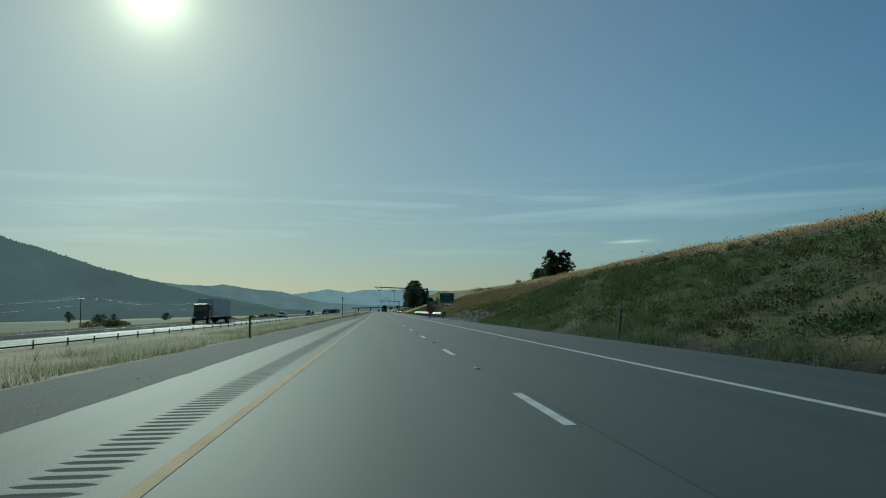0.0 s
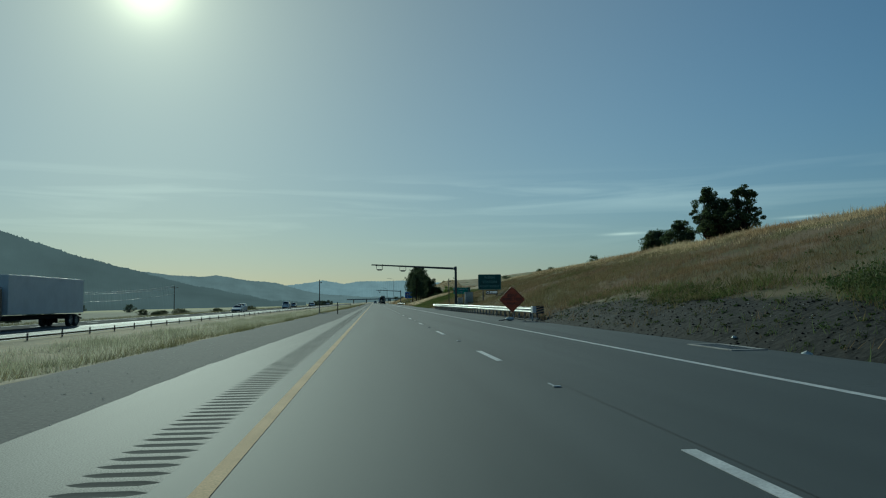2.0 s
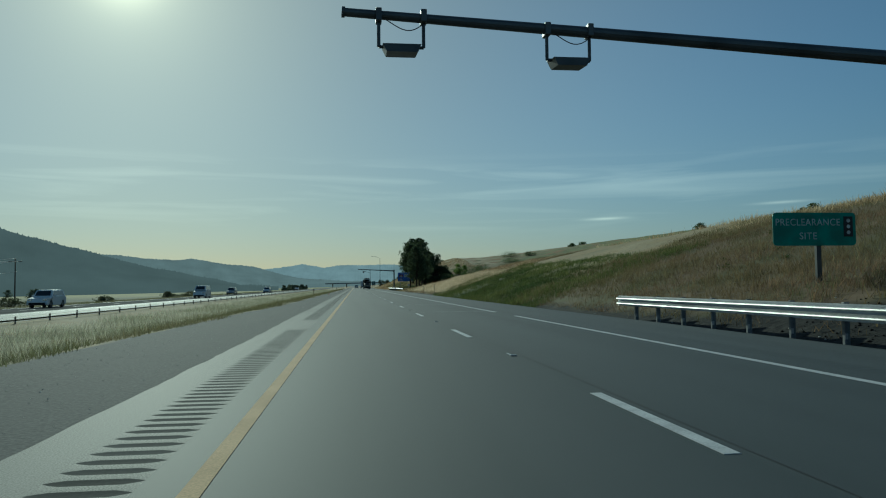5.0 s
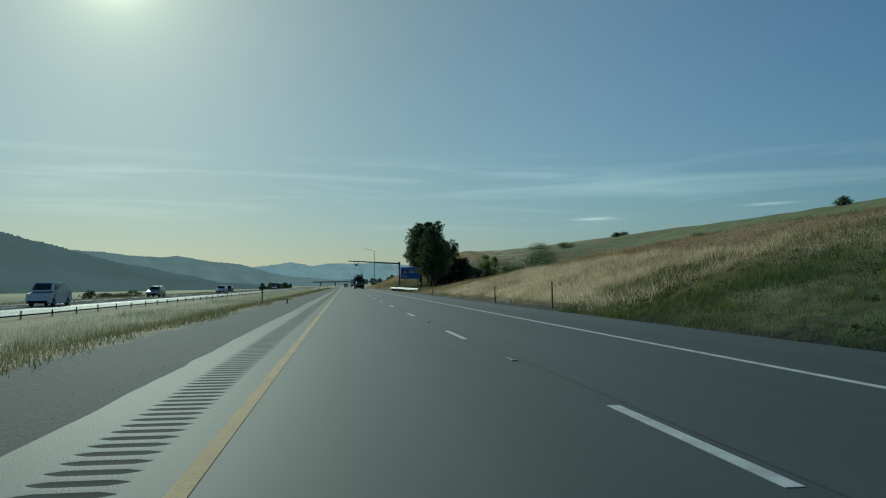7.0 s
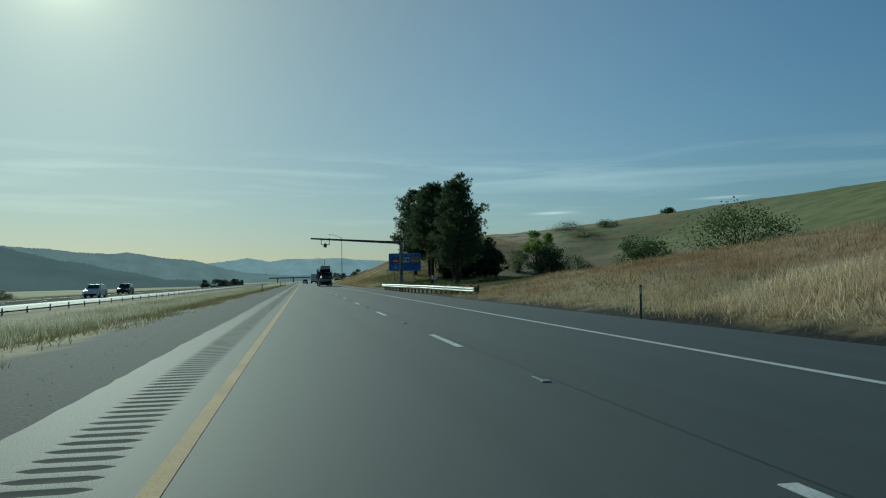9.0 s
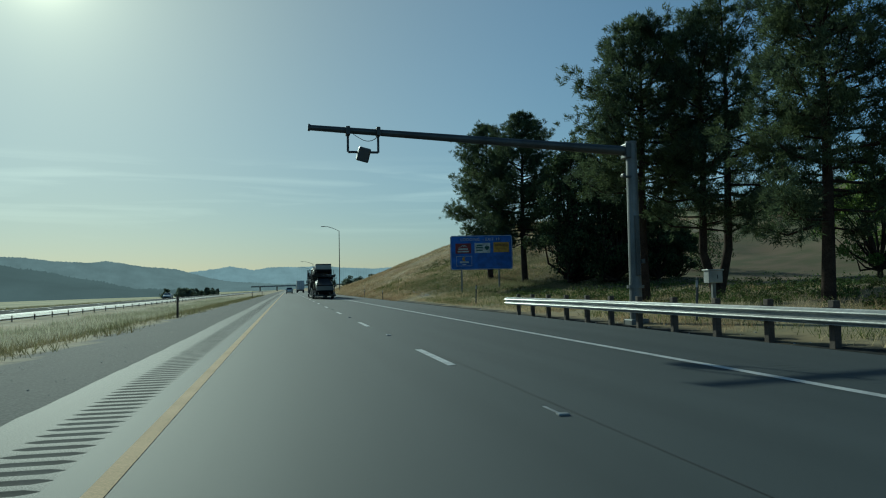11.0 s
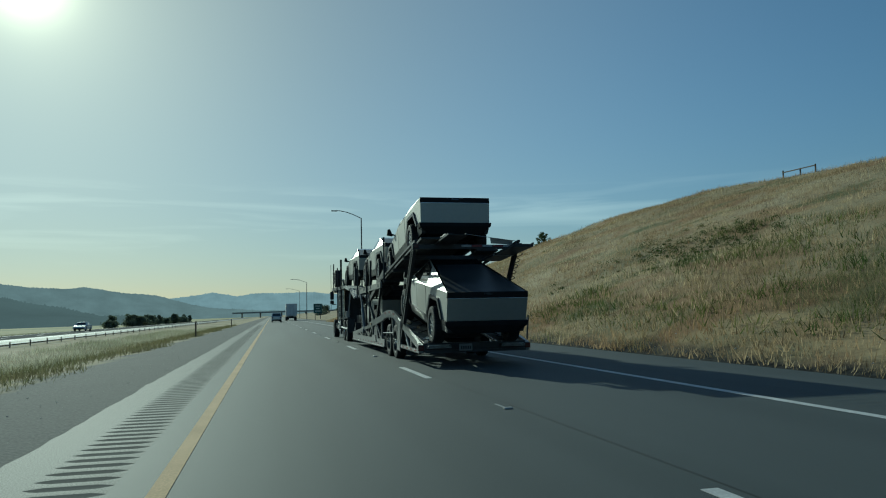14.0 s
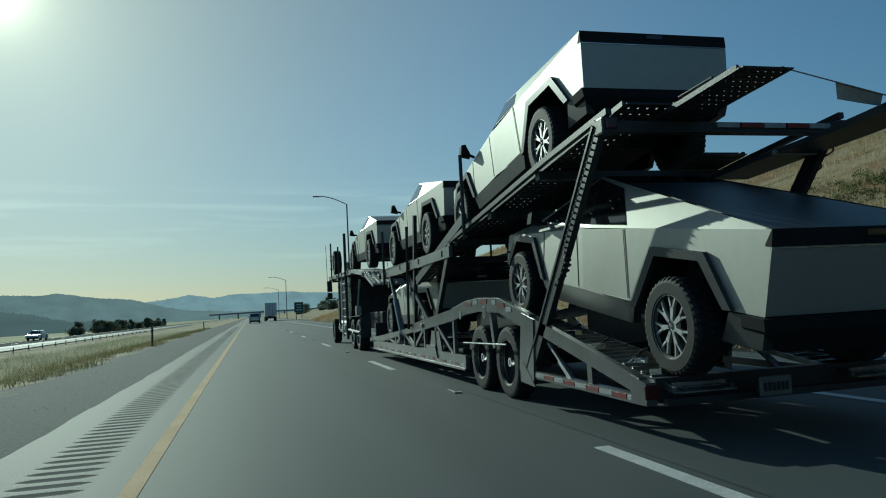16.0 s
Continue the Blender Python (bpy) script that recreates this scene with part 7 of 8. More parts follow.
lorry((5.4, 590.0, 0), 0, "white box lorry with closed rear doors", WHITE_PAINT, BOX_WHITE, 8.0)
car((1.75, 556.0, 0), 0, SILVER_PAINT, "silver estate car seen from behind", "suv")
car((1.75, 578.0, 0), 0, DARK_PAINT, "charcoal hatchback following traffic", "suv")
lorry((-25.6, 126.0, -0.55), 180, "dark long-nosed lorry with a pale roof", DARK_PAINT, BOX_WHITE, 13.5)
car((-25.4, 209.0, -0.55), 180, WHITE_PAINT, "pale saloon car on the far carriageway", "sedan")
car((-28.8, 232.0, -0.55), 180, WHITE_PAINT, "white pickup-sized car on the far carriageway", "suv")
car((-25.4, 289.0, -0.55), 180, WHITE_PAINT, "white van on the far carriageway", "van")
car((-28.8, 341.0, -0.55), 180, SILVER_PAINT, "silver off-road car on the far carriageway", "suv")
car((-25.4, 384.0, -0.55), 180, WHITE_PAINT, "white off-road car on the far carriageway", "suv")
car((-28.8, 416.0, -0.55), 180, DARK_PAINT, "dark off-road car on the far carriageway", "suv")
car((-28.8, 545.0, -0.55), 180, WHITE_PAINT, "white saloon car on the far carriageway", "sedan")


# ---- trees and brush ----
def blades(centres, dirs, length, width, rng, spread):
    """Slim triangles that fan from each centre about its direction. Returns verts, faces."""
    n = len(centres)
    d = dirs + rng.normal(0, spread, (n, 3))
    d /= np.linalg.norm(d, axis=1)[:, None] + 1e-9
    side = np.cross(d, rng.normal(0, 1, (n, 3)))
    side /= np.linalg.norm(side, axis=1)[:, None] + 1e-9
    L = (length * rng.uniform(0.7, 1.3, n))[:, None]
    w = (width * rng.uniform(0.7, 1.3, n))[:, None]
    a, b, c = centres - side * w / 2, centres + side * w / 2, centres + d * L
    v = np.stack([a, b, c], 1).reshape(-1, 3)
    return v, np.arange(3 * n).reshape(-1, 3)


def leaf_quads(centres, size, rng):
    n = len(centres)
    u = rng.normal(0, 1, (n, 3))
    u /= np.linalg.norm(u, axis=1)[:, None]
    w = np.cross(u, rng.normal(0, 1, (n, 3)))
    w /= np.linalg.norm(w, axis=1)[:, None]
    s = (size * rng.uniform(0.6, 1.4, n))[:, None]
    v = np.stack([centres - u * s * 0.5, centres + w * s * 0.3, centres + u * s * 0.5, centres - w * s * 0.3], 1).reshape(-1, 3)
    return v, np.arange(4 * n).reshape(-1, 4)


def limbs_mesh(name, segs, mat, parent):
    """Tapered limbs from (p, q, r0, r1), with fewer sides on thin ones."""
    V, F = [], []
    for p, q, r0, r1 in segs:
        k = 8 if r0 > 0.08 else 3 if r0 < 0.02 else 5
        p, q = np.array(p, float), np.array(q, float)
        d = q - p
        d /= np.linalg.norm(d) + 1e-9
        a = np.cross(d, [0.3, 0.9, 0.2])
        a /= np.linalg.norm(a) + 1e-9
        b = np.cross(d, a)
        base = sum(len(x) for x in V)
        ang = np.arange(k) * math.tau / k
        ring = np.cos(ang)[:, None] * a + np.sin(ang)[:, None] * b
        V.append(np.concatenate([p + ring * r0, q + ring * r1]))
        i = np.arange(k)
        F.append(np.stack([base + i, base + (i + 1) % k, base + k + (i + 1) % k, base + k + i], -1))
    ob = fast_mesh(name, np.concatenate(V), np.concatenate(F), mat, True)
    ob.parent = parent
    return ob


def pine(x, y, h, spread, base, seed, label, forks=1, density=1.0, lean=0.0):
    z0 = float(height(x, y)) - 0.15
    g = thing("pine_tree", (x, y, z0), label, "tree", "roadside pines")
    rng = np.random.default_rng(seed)
    segs, pts, dirs = [], [], []
    r0 = 0.016 * h + 0.06
    stems = []
    for f in range(forks):
        off = np.array([0.0, 0.0]) if forks == 1 else np.array([(-1) ** f * 0.55, 0.3 * f])
        hh = h * (1 - 0.08 * f)
        path = []
        for k in range(13):
            u = k / 12
            bend = off * min(1, u * 6) + np.array([lean * u * h + 0.10 * math.sin(u * 5 + seed), 0.10 * math.cos(u * 4 + seed)])
            path.append(np.array([bend[0], bend[1], u * hh]))
        for k in range(12):
            u0, u1 = k / 12, (k + 1) / 12
            segs.append((path[k], path[k + 1], r0 * (1 - 0.9 * u0) / (1 + 0.25 * (forks - 1)), r0 * (1 - 0.9 * u1) / (1 + 0.25 * (forks - 1))))
        stems.append((path, hh))
    for path, hh in stems:
        n_limb = int(62 * density)
        for i in range(n_limb):
            u = base + (1 - base) * (i + rng.uniform(0, 1)) / n_limb
            p = np.array([np.interp(u * 12, range(13), [q[c] for q in path]) for c in range(3)])
            a = i * 2.4 + rng.normal(0, 0.5)
            v = (u - base) / (1 - base)
            reach = spread * (0.14 + 0.92 * (1 - v ** 2.5) * (0.72 + 0.28 * min(1.0, v / 0.22))) * rng.uniform(0.55, 1.12)
            rise = rng.uniform(-0.12, 0.25) + 0.55 * v
            d = np.array([math.cos(a), math.sin(a), rise])
            q1 = p + d * reach * 0.55 + np.array([0, 0, -0.10 * reach * (1 - v)])
            q2 = p + d * reach + np.array([0, 0, 0.10 * reach])
            segs.append((p, q1, 0.016 * reach + 0.014, 0.012 * reach + 0.008))
            segs.append((q1, q2, 0.012 * reach + 0.008, 0.006))
            n_tw = int((6 + 8 * reach) * density)
            for _ in range(n_tw):
                w = rng.uniform(0.35, 1.05) ** 0.8
                c = (p + (q1 - p) * w / 0.55) if w < 0.55 else (q1 + (q2 - q1) * (w - 0.55) / 0.45)
                o = rng.normal(0, 1, 3) * np.array([0.26, 0.26, 0.17]) * (0.4 + 0.35 * reach)
                tip = c + o
                if rng.random() < 0.35:
                    segs.append((c, tip, 0.009, 0.004))
                dd = o / (np.linalg.norm(o) + 1e-6) * 0.6 + d * 0.5 + np.array([0, 0, 0.35])
                m = 31
                pts.append(tip + rng.normal(0, 0.075, (m, 3)))
                dirs.append(np.repeat(dd[None], m, 0))
    P, D = np.concatenate(pts), np.concatenate(dirs)
    v, f = blades(P, D, 0.21, 0.040, rng, 0.8)
    limbs_mesh("trunk", segs, BARK, g)
    crown = fast_mesh("crown", v, f, NEEDLES)
    crown.parent = g
    tagged(crown, "dark green tufts of long needles")
    return g


def leafy(x, y, h, spread, seed, label, name="tree", mat=None, leaf=0.16, count=9000, trunk=0.25, group="", z=None, clumps=46, puff=1.2):
    """A broad-leaved tree or bush of uneven leaf clumps on forked limbs."""
    z0 = (float(height(x, y)) if z is None else z) - 0.1
    g = thing(name, (x, y, z0), label, "tree" if name == "tree" else "bush", group)
    rng = np.random.default_rng(seed)
    segs = []
    fork = np.array([0, 0, h * trunk])
    if trunk > 0.02:
        segs.append((np.zeros(3), fork, 0.025 * h + 0.02, 0.018 * h + 0.015))
    C, R = [], []
    for i in range(clumps):
        a, u = rng.uniform(0, math.tau), rng.uniform(0, 1)
        zz = h * (trunk + 0.06 + (0.90 - trunk) * u)
        rr = spread * rng.uniform(0.85, 1.18) * math.sqrt(rng.uniform(0.05, 1)) * (1 - 0.65 * max(0.0, u - 0.35) / 0.65) * (0.65 + 0.35 * min(1, u * 4))
        c = np.array([math.cos(a) * rr, math.sin(a) * rr, zz])
        C.append(c)
        R.append(spread * puff * rng.uniform(0.13, 0.30))
        mid = fork * 0.6 + c * 0.4 + rng.normal(0, 0.05 * h, 3)
        segs.append((fork * rng.uniform(0.7, 1.0), mid, 0.010 * h + 0.006, 0.007 * h + 0.004))
        segs.append((mid, c, 0.007 * h + 0.004, 0.004))
    C, R = np.array(C), np.array(R)
    idx = rng.integers(0, clumps, count)
    d = rng.normal(0, 1, (count, 3))
    d /= np.linalg.norm(d, axis=1)[:, None]
    rad = R[idx] * rng.uniform(0.25, 1.0, count) ** 0.6
    P = C[idx] + d * rad[:, None] * np.array([1.0, 1.0, 0.72])
    P[:, 2] = np.maximum(P[:, 2], 0.05)
    v, f = leaf_quads(P, leaf, rng)
    limbs_mesh("trunk", segs, BARK, g)
    crown = fast_mesh("crown", v, f, mat or LEAVES)
    crown.parent = g
    return g


pine(21.3, 414.9, 15.7, 3.9, 0.26, 21, "tall ponderosa pine with an open dark crown", density=1.6)
pine(23.0, 408.7, 15.9, 4.3, 0.23, 22, "tall ponderosa pine beside the lodging sign", density=1.7)
pine(17.5, 374.0, 13.1, 3.5, 0.40, 23, "dark ponderosa pine behind the guardrail", density=1.35)
pine(20.4, 372.5, 14.2, 3.1, 0.24, 24, "forked ponderosa pine behind the guardrail", forks=2, density=0.95)
pine(18.3, 363.0, 11.8, 3.2, 0.22, 25, "dense dark pine close behind the guardrail", density=1.3)
leafy(24.7, 400.5, 12.0, 3.7, 31, "dense dark roadside tree among pines", mat=DARK_LEAVES, leaf=0.21, count=23000, trunk=0.05, clumps=120, puff=1.25)
leafy(27.2, 398.0, 10.6, 3.7, 32, "dense dark roadside tree among pines", mat=DARK_LEAVES, leaf=0.22, count=21000, trunk=0.05, clumps=110, puff=1.25)
leafy(30.0, 396.2, 6.7, 2.7, 33, "dense dark roadside tree among pines", mat=DARK_LEAVES, leaf=0.22, count=13000, trunk=0.05, clumps=70, puff=1.2)
leafy(33.0, 377.0, 6.6, 3.0, 34, "bright green young broad-leaved tree", count=9000, trunk=0.10, leaf=0.18, mat=YOUNG_LEAVES, puff=1.0)
leafy(31.6, 396.0, 4.2, 2.2, 35, "low dark tree at the edge of the pines", mat=DARK_LEAVES, leaf=0.22, count=8000, trunk=0.05, clumps=56, puff=1.1)
# on the bank's crest
leafy(33.5, 127.4, 5.4, 2.1, 41, "dark ragged tree on the bank's crest", mat=DARK_LEAVES, leaf=0.17, count=11000, trunk=0.06, clumps=95, puff=0.85)
leafy(34.3, 125.6, 3.8, 1.8, 47, "dark ragged tree on the bank's crest", mat=DARK_LEAVES, leaf=0.17, count=10000, trunk=0.06, clumps=70, puff=0.9)
leafy(35.2, 123.4, 5.0, 1.9, 42, "dark ragged tree on the bank's crest", mat=DARK_LEAVES, leaf=0.17, count=10000, trunk=0.06, clumps=85, puff=0.85)
leafy(36.0, 139.8, 3.4, 1.7, 48, "dark ragged tree on the bank's crest", mat=DARK_LEAVES, leaf=0.17, count=9000, trunk=0.05, clumps=80, puff=1.1)
leafy(35.8, 146.1, 2.7, 1.8, 43, "small dark tree on the bank's crest", mat=DARK_LEAVES, leaf=0.19, count=9000, trunk=0.03, clumps=80, puff=1.7)
leafy(36.6, 175.2, 2.0, 1.5, 44, "low dark bush on the bank's crest", "bush", DARK_LEAVES, 0.12, 2500, 0.02)
leafy(45.5, 530.0, 3.6, 1.5, 45, "lone small tree on the hill's skyline", mat=DARK_LEAVES, count=4000, trunk=0.12)
leafy(45.0, 545.0, 1.5, 1.2, 46, "low bush on the hill's skyline", "bush", DARK_LEAVES, 0.12, 1800, 0.02)
# brush in the dip and on the pasture hill
BUSHES = [(30.2, 325, 3.1, 4.0), (29.3, 338, 2.3, 2.8), (25.2, 350, 3.2, 2.2), (60, 428, 1.5, 4.2), (64, 449, 1.8, 4.0), (69.5, 439, 1.4, 3.0), (88.7, 446, 1.4, 1.5), (101, 471, 1.6, 2.0),
          (72, 356, 1.3, 2.2), (66, 342, 0.8, 1.5), (62, 341, 0.9, 1.6), (37, 401, 3.6, 2.2), (92, 340, 1.6, 1.6), (98, 300, 1.5, 1.5), (110, 322, 1.4, 1.6), (34, 366, 2.6, 2.2)]
for i, (bx, by, bh, bs) in enumerate(BUSHES):
    leafy(bx, by, bh, bs, 60 + i, "rounded green bush on the hillside", "bush", HILL_LEAVES if i % 3 < 2 else DARK_LEAVES, 0.17, 4000 if i < 3 else 2400, 0.02, "hillside bushes", puff=1.5)
# far off across the opposite road and ahead
rng = np.random.default_rng(5)
for i in range(30):
    ty = rng.uniform(640, 880)
    tx = -33.0 - (ty - 640) * 0.05 - rng.uniform(0, 12)
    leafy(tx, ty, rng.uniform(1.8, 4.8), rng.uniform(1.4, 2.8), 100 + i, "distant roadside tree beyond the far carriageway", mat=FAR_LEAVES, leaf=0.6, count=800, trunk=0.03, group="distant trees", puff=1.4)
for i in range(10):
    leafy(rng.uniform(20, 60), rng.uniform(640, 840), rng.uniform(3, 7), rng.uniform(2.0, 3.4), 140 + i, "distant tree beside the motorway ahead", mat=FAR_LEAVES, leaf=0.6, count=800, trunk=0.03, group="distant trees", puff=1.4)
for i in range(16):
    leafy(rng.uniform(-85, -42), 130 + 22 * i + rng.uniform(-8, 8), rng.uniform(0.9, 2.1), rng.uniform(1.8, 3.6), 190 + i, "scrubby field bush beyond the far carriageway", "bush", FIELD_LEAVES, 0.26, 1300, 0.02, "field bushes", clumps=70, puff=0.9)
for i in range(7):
    leafy(rng.uniform(-260, -120), rng.uniform(300, 760), rng.uniform(3.0, 7.0), rng.uniform(2.6, 4.6), 170 + i, "field tree beyond the far carriageway", mat=FAR_LEAVES, leaf=0.6, count=900, trunk=0.02, group="field trees", puff=1.4)


# ---- grass: far too much to count ----
def tufts(name, label, mat, xy, n_blade, tall, wide, seed, lean=0.25):
    rng = np.random.default_rng(seed)
    x, y = xy[:, 0], xy[:, 1]
    base = np.stack([x, y, height(x, y) - 0.02], -1)
    size = rng.uniform(0.55, 1.25, len(base)) * (1 + 0.4 * np.clip(rolls(x, y, 5.0, 1.0, seed + 40), -1, 1))
    wind = np.repeat(0.32 * np.stack([rolls(x, y, 9.0, 1.0, seed + 41), rolls(x, y, 7.0, 1.0, seed + 42)], -1), n_blade, 0)
    C = np.repeat(base, n_blade, 0)
    S = np.repeat(size, n_blade)
    m = len(C)
    C[:, :2] += rng.normal(0, 0.20, (m, 2)) * S[:, None]
    d = np.stack([rng.normal(0, lean, m) + wind[:, 0], rng.normal(0, lean, m) + wind[:, 1], np.ones(m)], -1)
    d /= np.linalg.norm(d, axis=1)[:, None]
    side = np.stack([rng.normal(0, 1, m), rng.normal(0, 0.5, m), np.zeros(m)], -1)
    side /= np.linalg.norm(side, axis=1)[:, None] + 1e-9
    w = wide * S[:, None] * rng.uniform(0.6, 1.3, (m, 1))
    L = tall * S[:, None] * rng.uniform(0.6, 1.25, (m, 1))
    v = np.stack([C - side * w / 2, C + side * w / 2, C + d * L], 1).reshape(-1, 3)
    ob = fast_mesh(name, v, np.arange(3 * m).reshape(-1, 3), mat)
    return tagged(ob, label, "grass", kind="stuff")


def patchy(x0, x1, y0, y1, n, seed, size, cut, power=1.0):
    """Random places in a strip, gathered in patches."""
    rng = np.random.default_rng(seed)
    x = x0 + (x1 - x0) * rng.uniform(0, 1, n) ** power
    y = rng.uniform(y0, y1, n)
    keep = rolls(x, y, size, 1.0, seed + 7) + rng.normal(0, 0.35, n) > cut
    keep &= ~((x > 11) & (x < 15.0 + 1.2 * np.sin(y * 0.4)) & ((y > 64) & (y < 104) | (y > 150) & (y < 172)) & (rng.uniform(0, 1, n) < 0.93))
    verge = np.interp(y, [0, 60, 165, 215, 400, 540], [-7.4, -7.2, -6.6, -4.5, -4.4, -4.8]) + 0.5 * np.sin(y * 0.31) + 0.3 * np.sin(y * 1.1)
    keep &= ~((x < 0) & (x > verge))
    return np.stack([x[keep], y[keep]], -1)


tufts("bank_grass", "rough rust-brown grass and weeds on the roadside bank", RUST_GRASS, patchy(11.6, 34, 60, 205, 27000, 1, 22, -0.5, 1.2), 6, 0.30, 0.022, 1, 0.5)
tufts("bank_grass", "dense brown and olive weeds on the roadside bank", VERGE_GRASS, patchy(13.5, 30, 100, 206, 15000, 71, 11, -0.1, 1.0), 7, 0.30, 0.0200, 71, 0.45)
tufts("bank_grass", "dense rust-brown grass above the cut bank", RUST_GRASS, patchy(13.0, 26, 84, 206, 18000, 72, 14, -0.4, 1.0), 7, 0.33, 0.0180, 72, 0.45)
tufts("bank_grass", "dry golden grass high on the roadside bank", DRY_GRASS, patchy(27, 36, 0, 205, 16000, 21, 24, -0.2, 0.9), 5, 0.34, 0.034, 21, 0.5)
tufts("bank_grass", "lush dark green weeds along the foot of the bank", WEED_GRASS, patchy(11.2, 25, 4, 82, 17000, 2, 9, -0.35, 1.15), 7, 0.42, 0.020, 2, 0.55)
tufts("bank_grass", "lush green weeds along the foot of the bank", GREEN_GRASS, patchy(11.2, 22, 195, 250, 13000, 3, 14, -0.5, 1.2), 6, 0.34, 0.024, 3, 0.5)
tufts("bank_grass", "short brown grass on the bank", RUST_GRASS, patchy(11.6, 32, 238, 345, 31000, 4, 26, -0.7, 1.0), 5, 0.26, 0.0170, 4, 0.55)
tufts("bank_grass", "tall pale straw-coloured grass in drifts on the bank", PALE_GRASS, patchy(12.2, 20.5, 244, 300, 27000, 14, 13, -0.05, 1.0), 8, 0.42, 0.0120, 14, 0.62)
tufts("bank_grass", "dull tan grass between the pale drifts", DRY_GRASS, patchy(11.6, 26, 242, 332, 18000, 17, 9, -0.05, 1.1), 7, 0.34, 0.0130, 17, 0.60)
tufts("bank_grass", "dry golden grass under the pines", DRY_GRASS, patchy(12.2, 26, 340, 425, 12000, 5, 12, -0.1, 1.2), 8, 0.27, 0.0130, 5, 0.5)
tufts("bank_grass", "bright green grass behind the guardrail", GREEN_GRASS, patchy(12.6, 24, 335, 412, 9000, 15, 12, -0.2, 1.2), 7, 0.26, 0.0170, 15, 0.5)
tufts("bank_grass", "olive-green meadow grass beside the lodging sign", VERGE_GRASS, patchy(14.5, 30, 396, 432, 12000, 62, 10, -0.3, 1.0), 7, 0.36, 0.0150, 62, 0.35)
tufts("bank_grass", "dry golden grass on the long hillside", DRY_GRASS, patchy(11.4, 46, 412, 560, 36000, 6, 30, -0.6, 1.35), 5, 0.27, 0.0225, 6, 0.38)
tufts("bank_grass", "short brown grass on the long hillside", MIX_GRASS, patchy(11.4, 46, 412, 560, 36000, 66, 22, -0.3, 1.3), 5, 0.24, 0.0190, 66, 0.4)
tufts("bank_grass", "rust-brown weeds in patches on the long hillside", RUST_GRASS, patchy(12, 46, 412, 560, 30000, 68, 12, 0.35, 1.15), 5, 0.26, 0.021, 68, 0.45)
tufts("bank_grass", "greener grass patches on the long hillside", MIX_GRASS, patchy(13, 46, 412, 560, 26000, 8, 18, 0.15, 1.1), 5, 0.28, 0.0207, 8, 0.34)
tufts("median_grass", "pale seeding grass in the central reserve", SEED_GRASS, patchy(-7.5, -14.8, 0, 540, 46000, 9, 16, -0.5, 1.0), 4, 0.44, 0.0225, 9, 0.4)
tufts("median_grass", "low greener grass in the central reserve", VERGE_GRASS, patchy(-4.3, -10.0, 0, 540, 40000, 10, 14, -0.35, 1.0), 4, 0.27, 0.0240, 10, 0.5)
tufts("crest_grass", "feathery dry grass along the bank's crest", DRY_GRASS, patchy(29, 37, 20, 240, 10000, 11, 12, -0.6), 4, 0.45, 0.036, 11, 0.4)
tufts("field_grass", "short pasture grass beyond the far carriageway", VERGE_GRASS, patchy(-33, -60, 60, 560, 9000, 12, 30, -0.4, 1.5), 4, 0.35, 0.0575, 12)


def brush(name, label, mat, xy, size, leaf, per, seed):
    """Low weeds and bramble: many little leaf clumps."""
    rng = np.random.default_rng(seed)
    n = len(xy)
    r = size * np.clip(rng.lognormal(-0.35, 0.5, n), 0.3, 2.2)
    z = height(xy[:, 0], xy[:, 1])
    idx = np.repeat(np.arange(n), per)
    d = rng.normal(0, 1, (n * per, 3))
    d /= np.linalg.norm(d, axis=1)[:, None]
    d[:, 2] = np.abs(d[:, 2]) * 0.8
    P = np.stack([xy[:, 0], xy[:, 1], z], -1)[idx] + d * (r[idx] * rng.uniform(0.3, 1, n * per))[:, None]
    v, f = leaf_quads(P, leaf, rng)
    return tagged(fast_mesh(name, v, f, mat), label, "brush", kind="stuff")


brush("bank_brush", "dark green bramble and weeds on the roadside bank", BRUSH, patchy(12.2, 28, 4, 80, 1500, 51, 7, -0.1, 0.95), 0.95, 0.115, 70, 51)
brush("bank_brush", "dark green weeds along the lip of the cut bank", BRUSH, patchy(13.9, 16.6, 62, 100, 700, 56, 7, -0.1, 1.0), 0.34, 0.075, 40, 56)
tufts("bank_grass", "coarse green grass along the lip of the cut bank", GREEN_GRASS, patchy(13.6, 17.0, 62, 106, 2600, 57, 8, -0.2, 1.0), 6, 0.36, 0.020, 57, 0.5)
soil_rng = np.random.default_rng(93)
sprigs = np.stack([soil_rng.uniform(11.6, 15.0, 260), soil_rng.uniform(62, 106, 260)], -1)
brush("bank_brush", "sparse green sprigs on the dug soil", BRUSH, sprigs, 0.20, 0.06, 26, 93)
brush("bank_brush", "scattered green weeds on the roadside bank", BRUSH, patchy(14.5, 33, 85, 215, 500, 52, 14, 0.8, 0.9), 0.4, 0.08, 50, 52)
brush("bank_brush", "green weeds along the foot of the bank", BRUSH, patchy(11.8, 19, 203, 244, 1300, 53, 12, -0.2, 1.2), 0.32, 0.075, 40, 53)
tufts("bank_grass", "fresh green grass at the foot of the long hillside", GREEN_GRASS, patchy(13, 27, 416, 450, 5000, 61, 9, 0.1, 1.0), 5, 0.34, 0.0403, 61, 0.5)
brush("bank_brush", "scattered dull green weeds on the long hillside", BRUSH, patchy(13, 46, 418, 560, 260, 54, 16, 0.8, 0.9), 0.4, 0.08, 50, 54)
brush("bank_brush", "green undergrowth beneath the pines", BRUSH, patchy(17, 31, 345, 404, 1500, 55, 9, -0.2, 1.0), 0.6, 0.11, 44, 55)


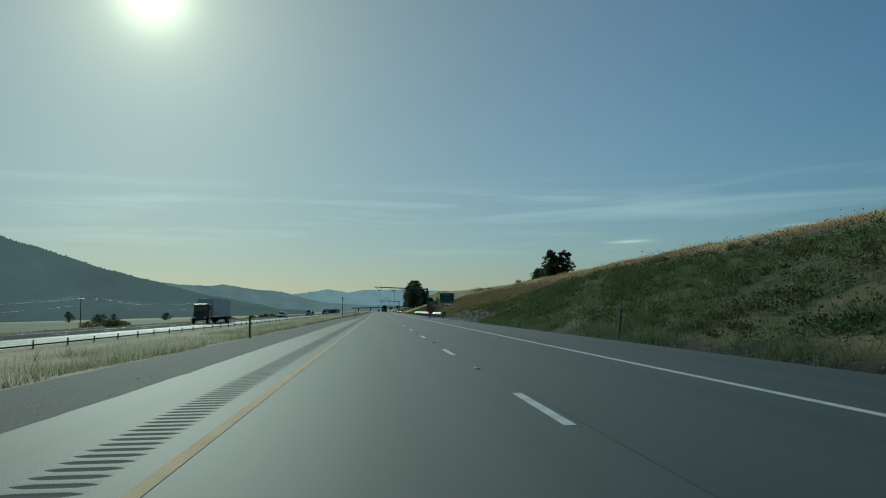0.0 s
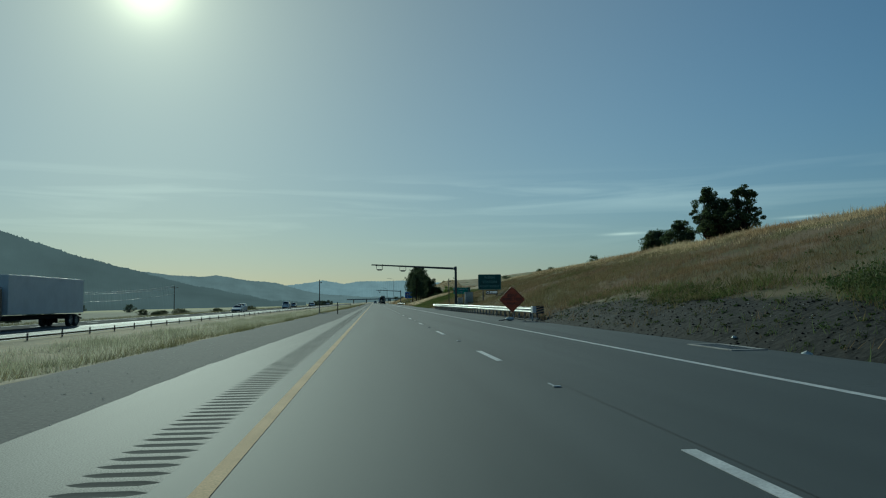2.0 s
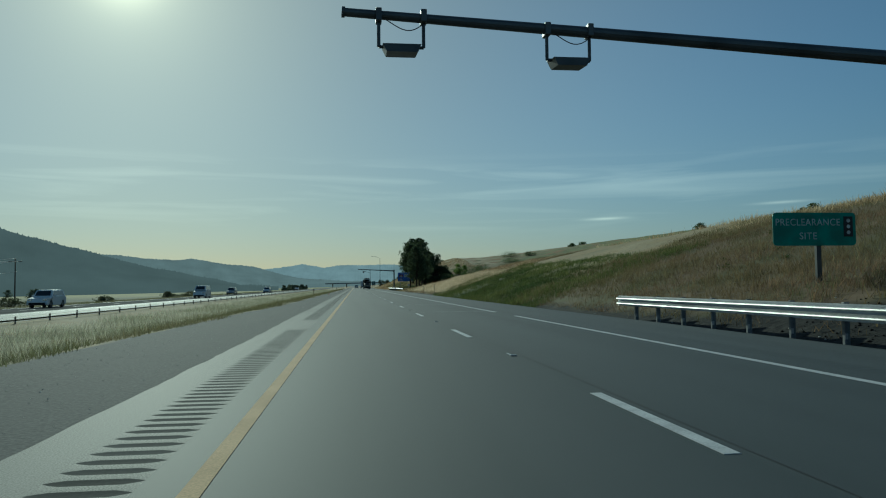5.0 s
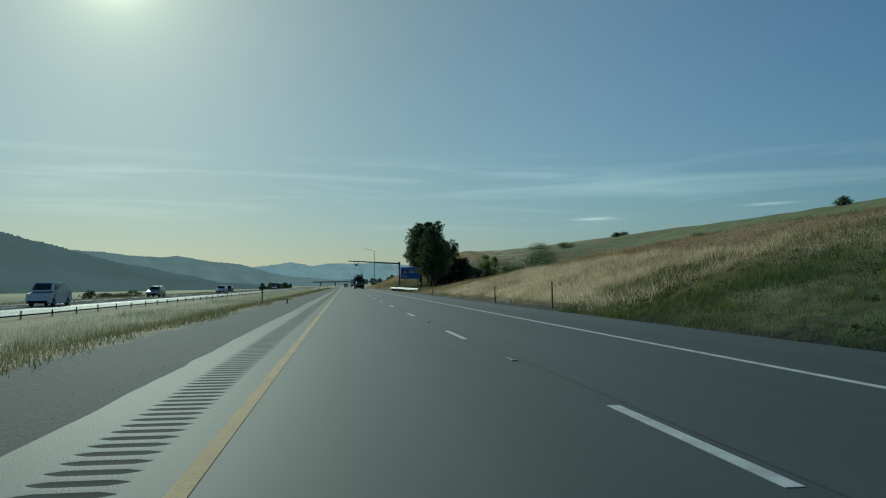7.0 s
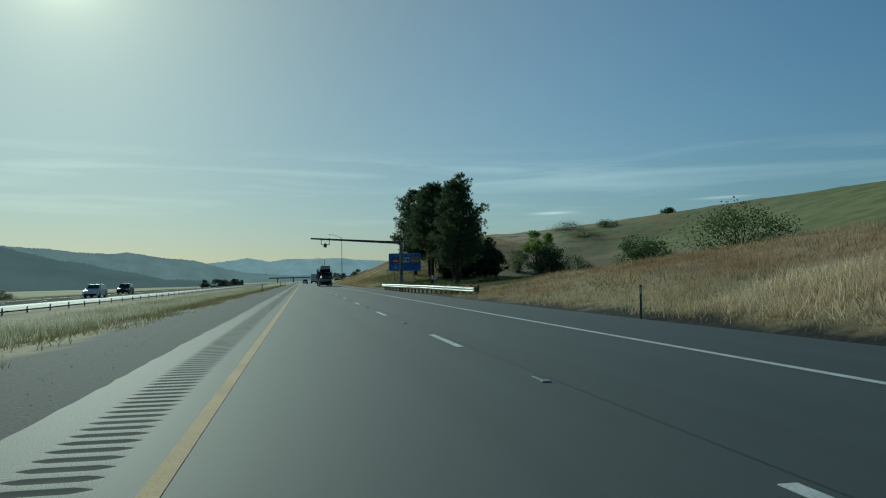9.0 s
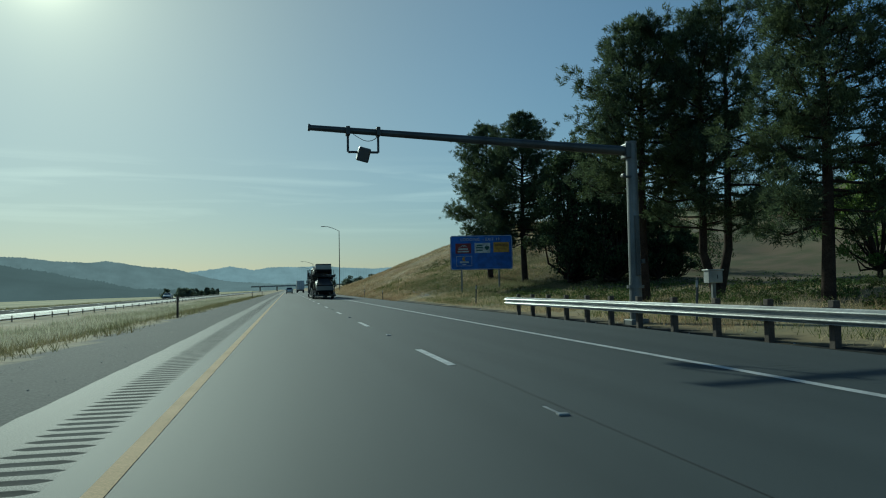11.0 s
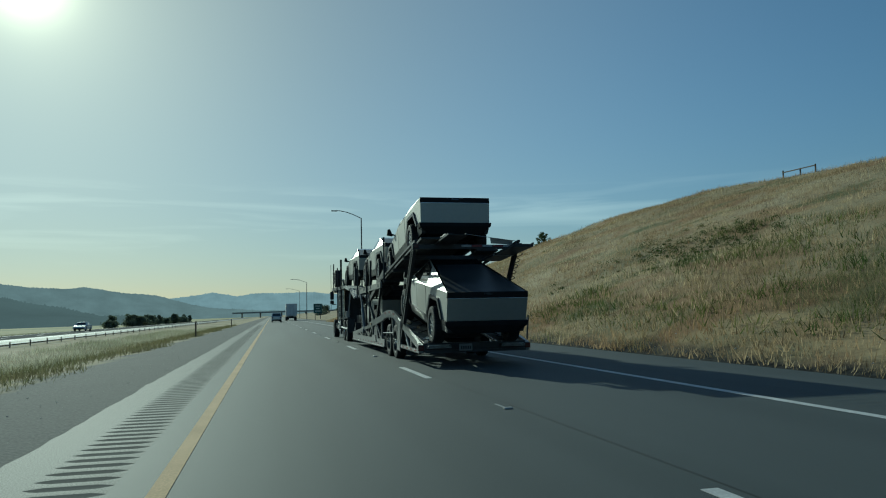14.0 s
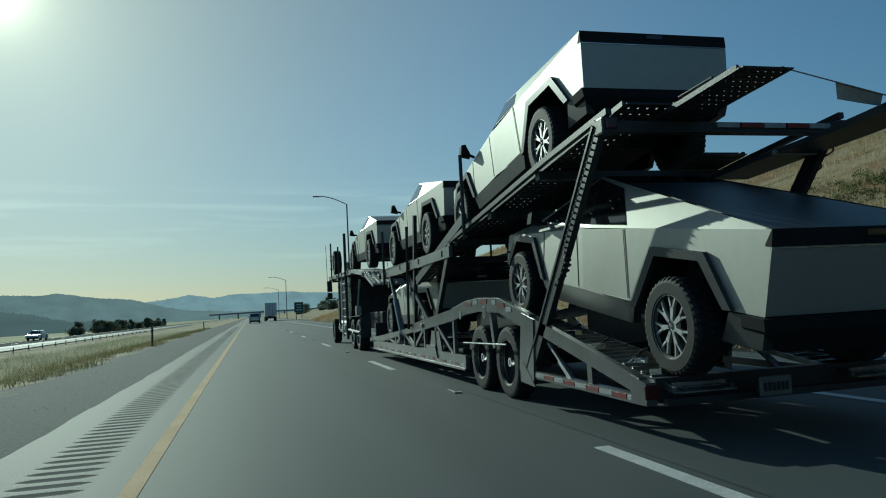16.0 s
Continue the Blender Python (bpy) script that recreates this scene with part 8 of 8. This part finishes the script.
patch_rng = np.random.default_rng(91)
foot = np.stack([patch_rng.normal(17.6, 1.9, 420), patch_rng.normal(417.0, 4.0, 420)], -1)
brush("bank_brush", "dull green weeds on the stony foot of the hillside", BRUSH, foot, 0.34, 0.07, 36, 92)
spot = np.stack([patch_rng.normal(23.5, 2.4, 120), patch_rng.normal(450.0, 3.0, 120)], -1)
brush("bank_brush", "dark weeds on a bare patch of the long hillside", BRUSH, spot, 0.5, 0.08, 60, 91)


def pebbles(name, label, x0, x1, y0, y1, n, seed, lo, hi, mat):
    rng = np.random.default_rng(seed)
    x, y = rng.uniform(x0, x1, n), rng.uniform(y0, y1, n)
    s = rng.uniform(lo, hi, n) * rng.uniform(0.5, 1.0, n)
    c = np.stack([x, y, height(x, y) + s * 0.25], -1)
    o = np.array([[1, 0, 0], [0, 1, 0], [-1, 0, 0], [0, -1, 0], [0, 0, 0.7], [0, 0, -0.5]])
    a = rng.uniform(0, math.tau, n)
    ca, sa = np.cos(a), np.sin(a)
    st = rng.uniform(0.6, 1.6, n)
    v = o[None] * s[:, None, None]
    vx = v[..., 0] * st[:, None]
    v = np.stack([vx * ca[:, None] - v[..., 1] * sa[:, None], vx * sa[:, None] + v[..., 1] * ca[:, None], v[..., 2]], -1) + c[:, None]
    tri = np.array([[0, 1, 4], [1, 2, 4], [2, 3, 4], [3, 0, 4], [1, 0, 5], [2, 1, 5], [3, 2, 5], [0, 3, 5]])
    f = (tri[None] + (np.arange(n) * 6)[:, None, None]).reshape(-1, 3)
    return tagged(fast_mesh(name, v.reshape(-1, 3), f, mat), label, "stones", kind="stuff")


pebbles("verge_stones", "scattered stones and pale litter on the gravel verge", -6.5, -1.7, -5, 470, 7000, 3, 0.006, 0.019, GRAVEL_BITS)
pebbles("bank_stones", "pale stones and clods at the foot of the bank", 10.9, 14.5, 0, 470, 2600, 4, 0.015, 0.045, GRAVEL_BITS)
pebbles("bank_clods", "dark clods and stones on the cut foot of the bank", 11.0, 14.4, 64, 105, 1300, 6, 0.015, 0.07, CLOD)
pebbles("bank_stones", "grey broken rock on the foot of the hillside", 14.0, 18.5, 411, 425, 2200, 8, 0.03, 0.13, GRAVEL_BITS)
pebbles("bank_clods", "dark clods and stones round the weigh station sign", 11.4, 16.0, 151, 171, 1500, 7, 0.015, 0.06, CLOD)


def power_line():
    poles = [(-62.0, 300.0), (-84.0, 215.0), (-110.0, 120.0)]
    tops = []
    for x, y in poles:
        z = float(height(x, y))
        g = thing("utility_pole", (x, y, z), "timber utility pole with a crossarm in the fields", "utility pole", "utility poles")
        bm = bmesh.new()
        rod(bm, (0, 0, -0.3), (0, 0, 9.0), 0.15, 0.10, seg=8)
        part("pole", bm, WOOD, g)
        bm = bmesh.new()
        box(bm, (0, 0, 8.4), (2.4, 0.12, 0.12))
        part("crossarm", bm, WOOD, g)
        tops.append(Vector((x, y, z + 8.5)))
    w = thing("power_line", tops[0], "sagging overhead wires shining in low sun", "power line")
    for dx, dz in ((-1.1, 0), (0.0, 0.5), (1.1, 0), (0.3, -2.0)):
        cu = bpy.data.curves.new("wire", "CURVE")
        cu.dimensions, cu.bevel_depth = "3D", 0.028
        for a, b in zip(tops, tops[1:]):
            sp = cu.splines.new("POLY")
            sp.points.add(16)
            for k in range(17):
                u = k / 16
                p = a.lerp(b, u) - tops[0]
                sp.points[k].co = (p.x + dx, p.y, p.z + dz - 2.2 * 4 * u * (1 - u), 1)
        cu.materials.append(GALV)
        ob = new("wire", cu)
        ob.parent = w


power_line()
# old fence on the hill's skyline
FX, FY = 44.3, 464.4
fence = thing("hill_fence", (FX, FY, float(height(FX, FY))), "old sagging timber and wire fence on the hilltop", "fence")
spots = [(0.4 * math.sin(k), 2.2 * k) for k in range(3)]
rises = [float(height(FX + dx, FY + dy)) - float(height(FX, FY)) for dx, dy in spots]
for k, ((dx, dy), rise) in enumerate(zip(spots, rises)):
    bm = bmesh.new()
    box(bm, (dx, dy, rise + 0.25), (0.09, 0.09, 0.9), Matrix.Rotation(0.06 * math.sin(k * 3.1), 4, "X"))
    part("post", bm, WOOD, fence)
bm = bmesh.new()
beam(bm, (*spots[0], rises[0] + 0.60), (*spots[2], rises[2] + 0.52), 0.07, 0.08)
part("rail", bm, WOOD, fence, "weathered top rail")
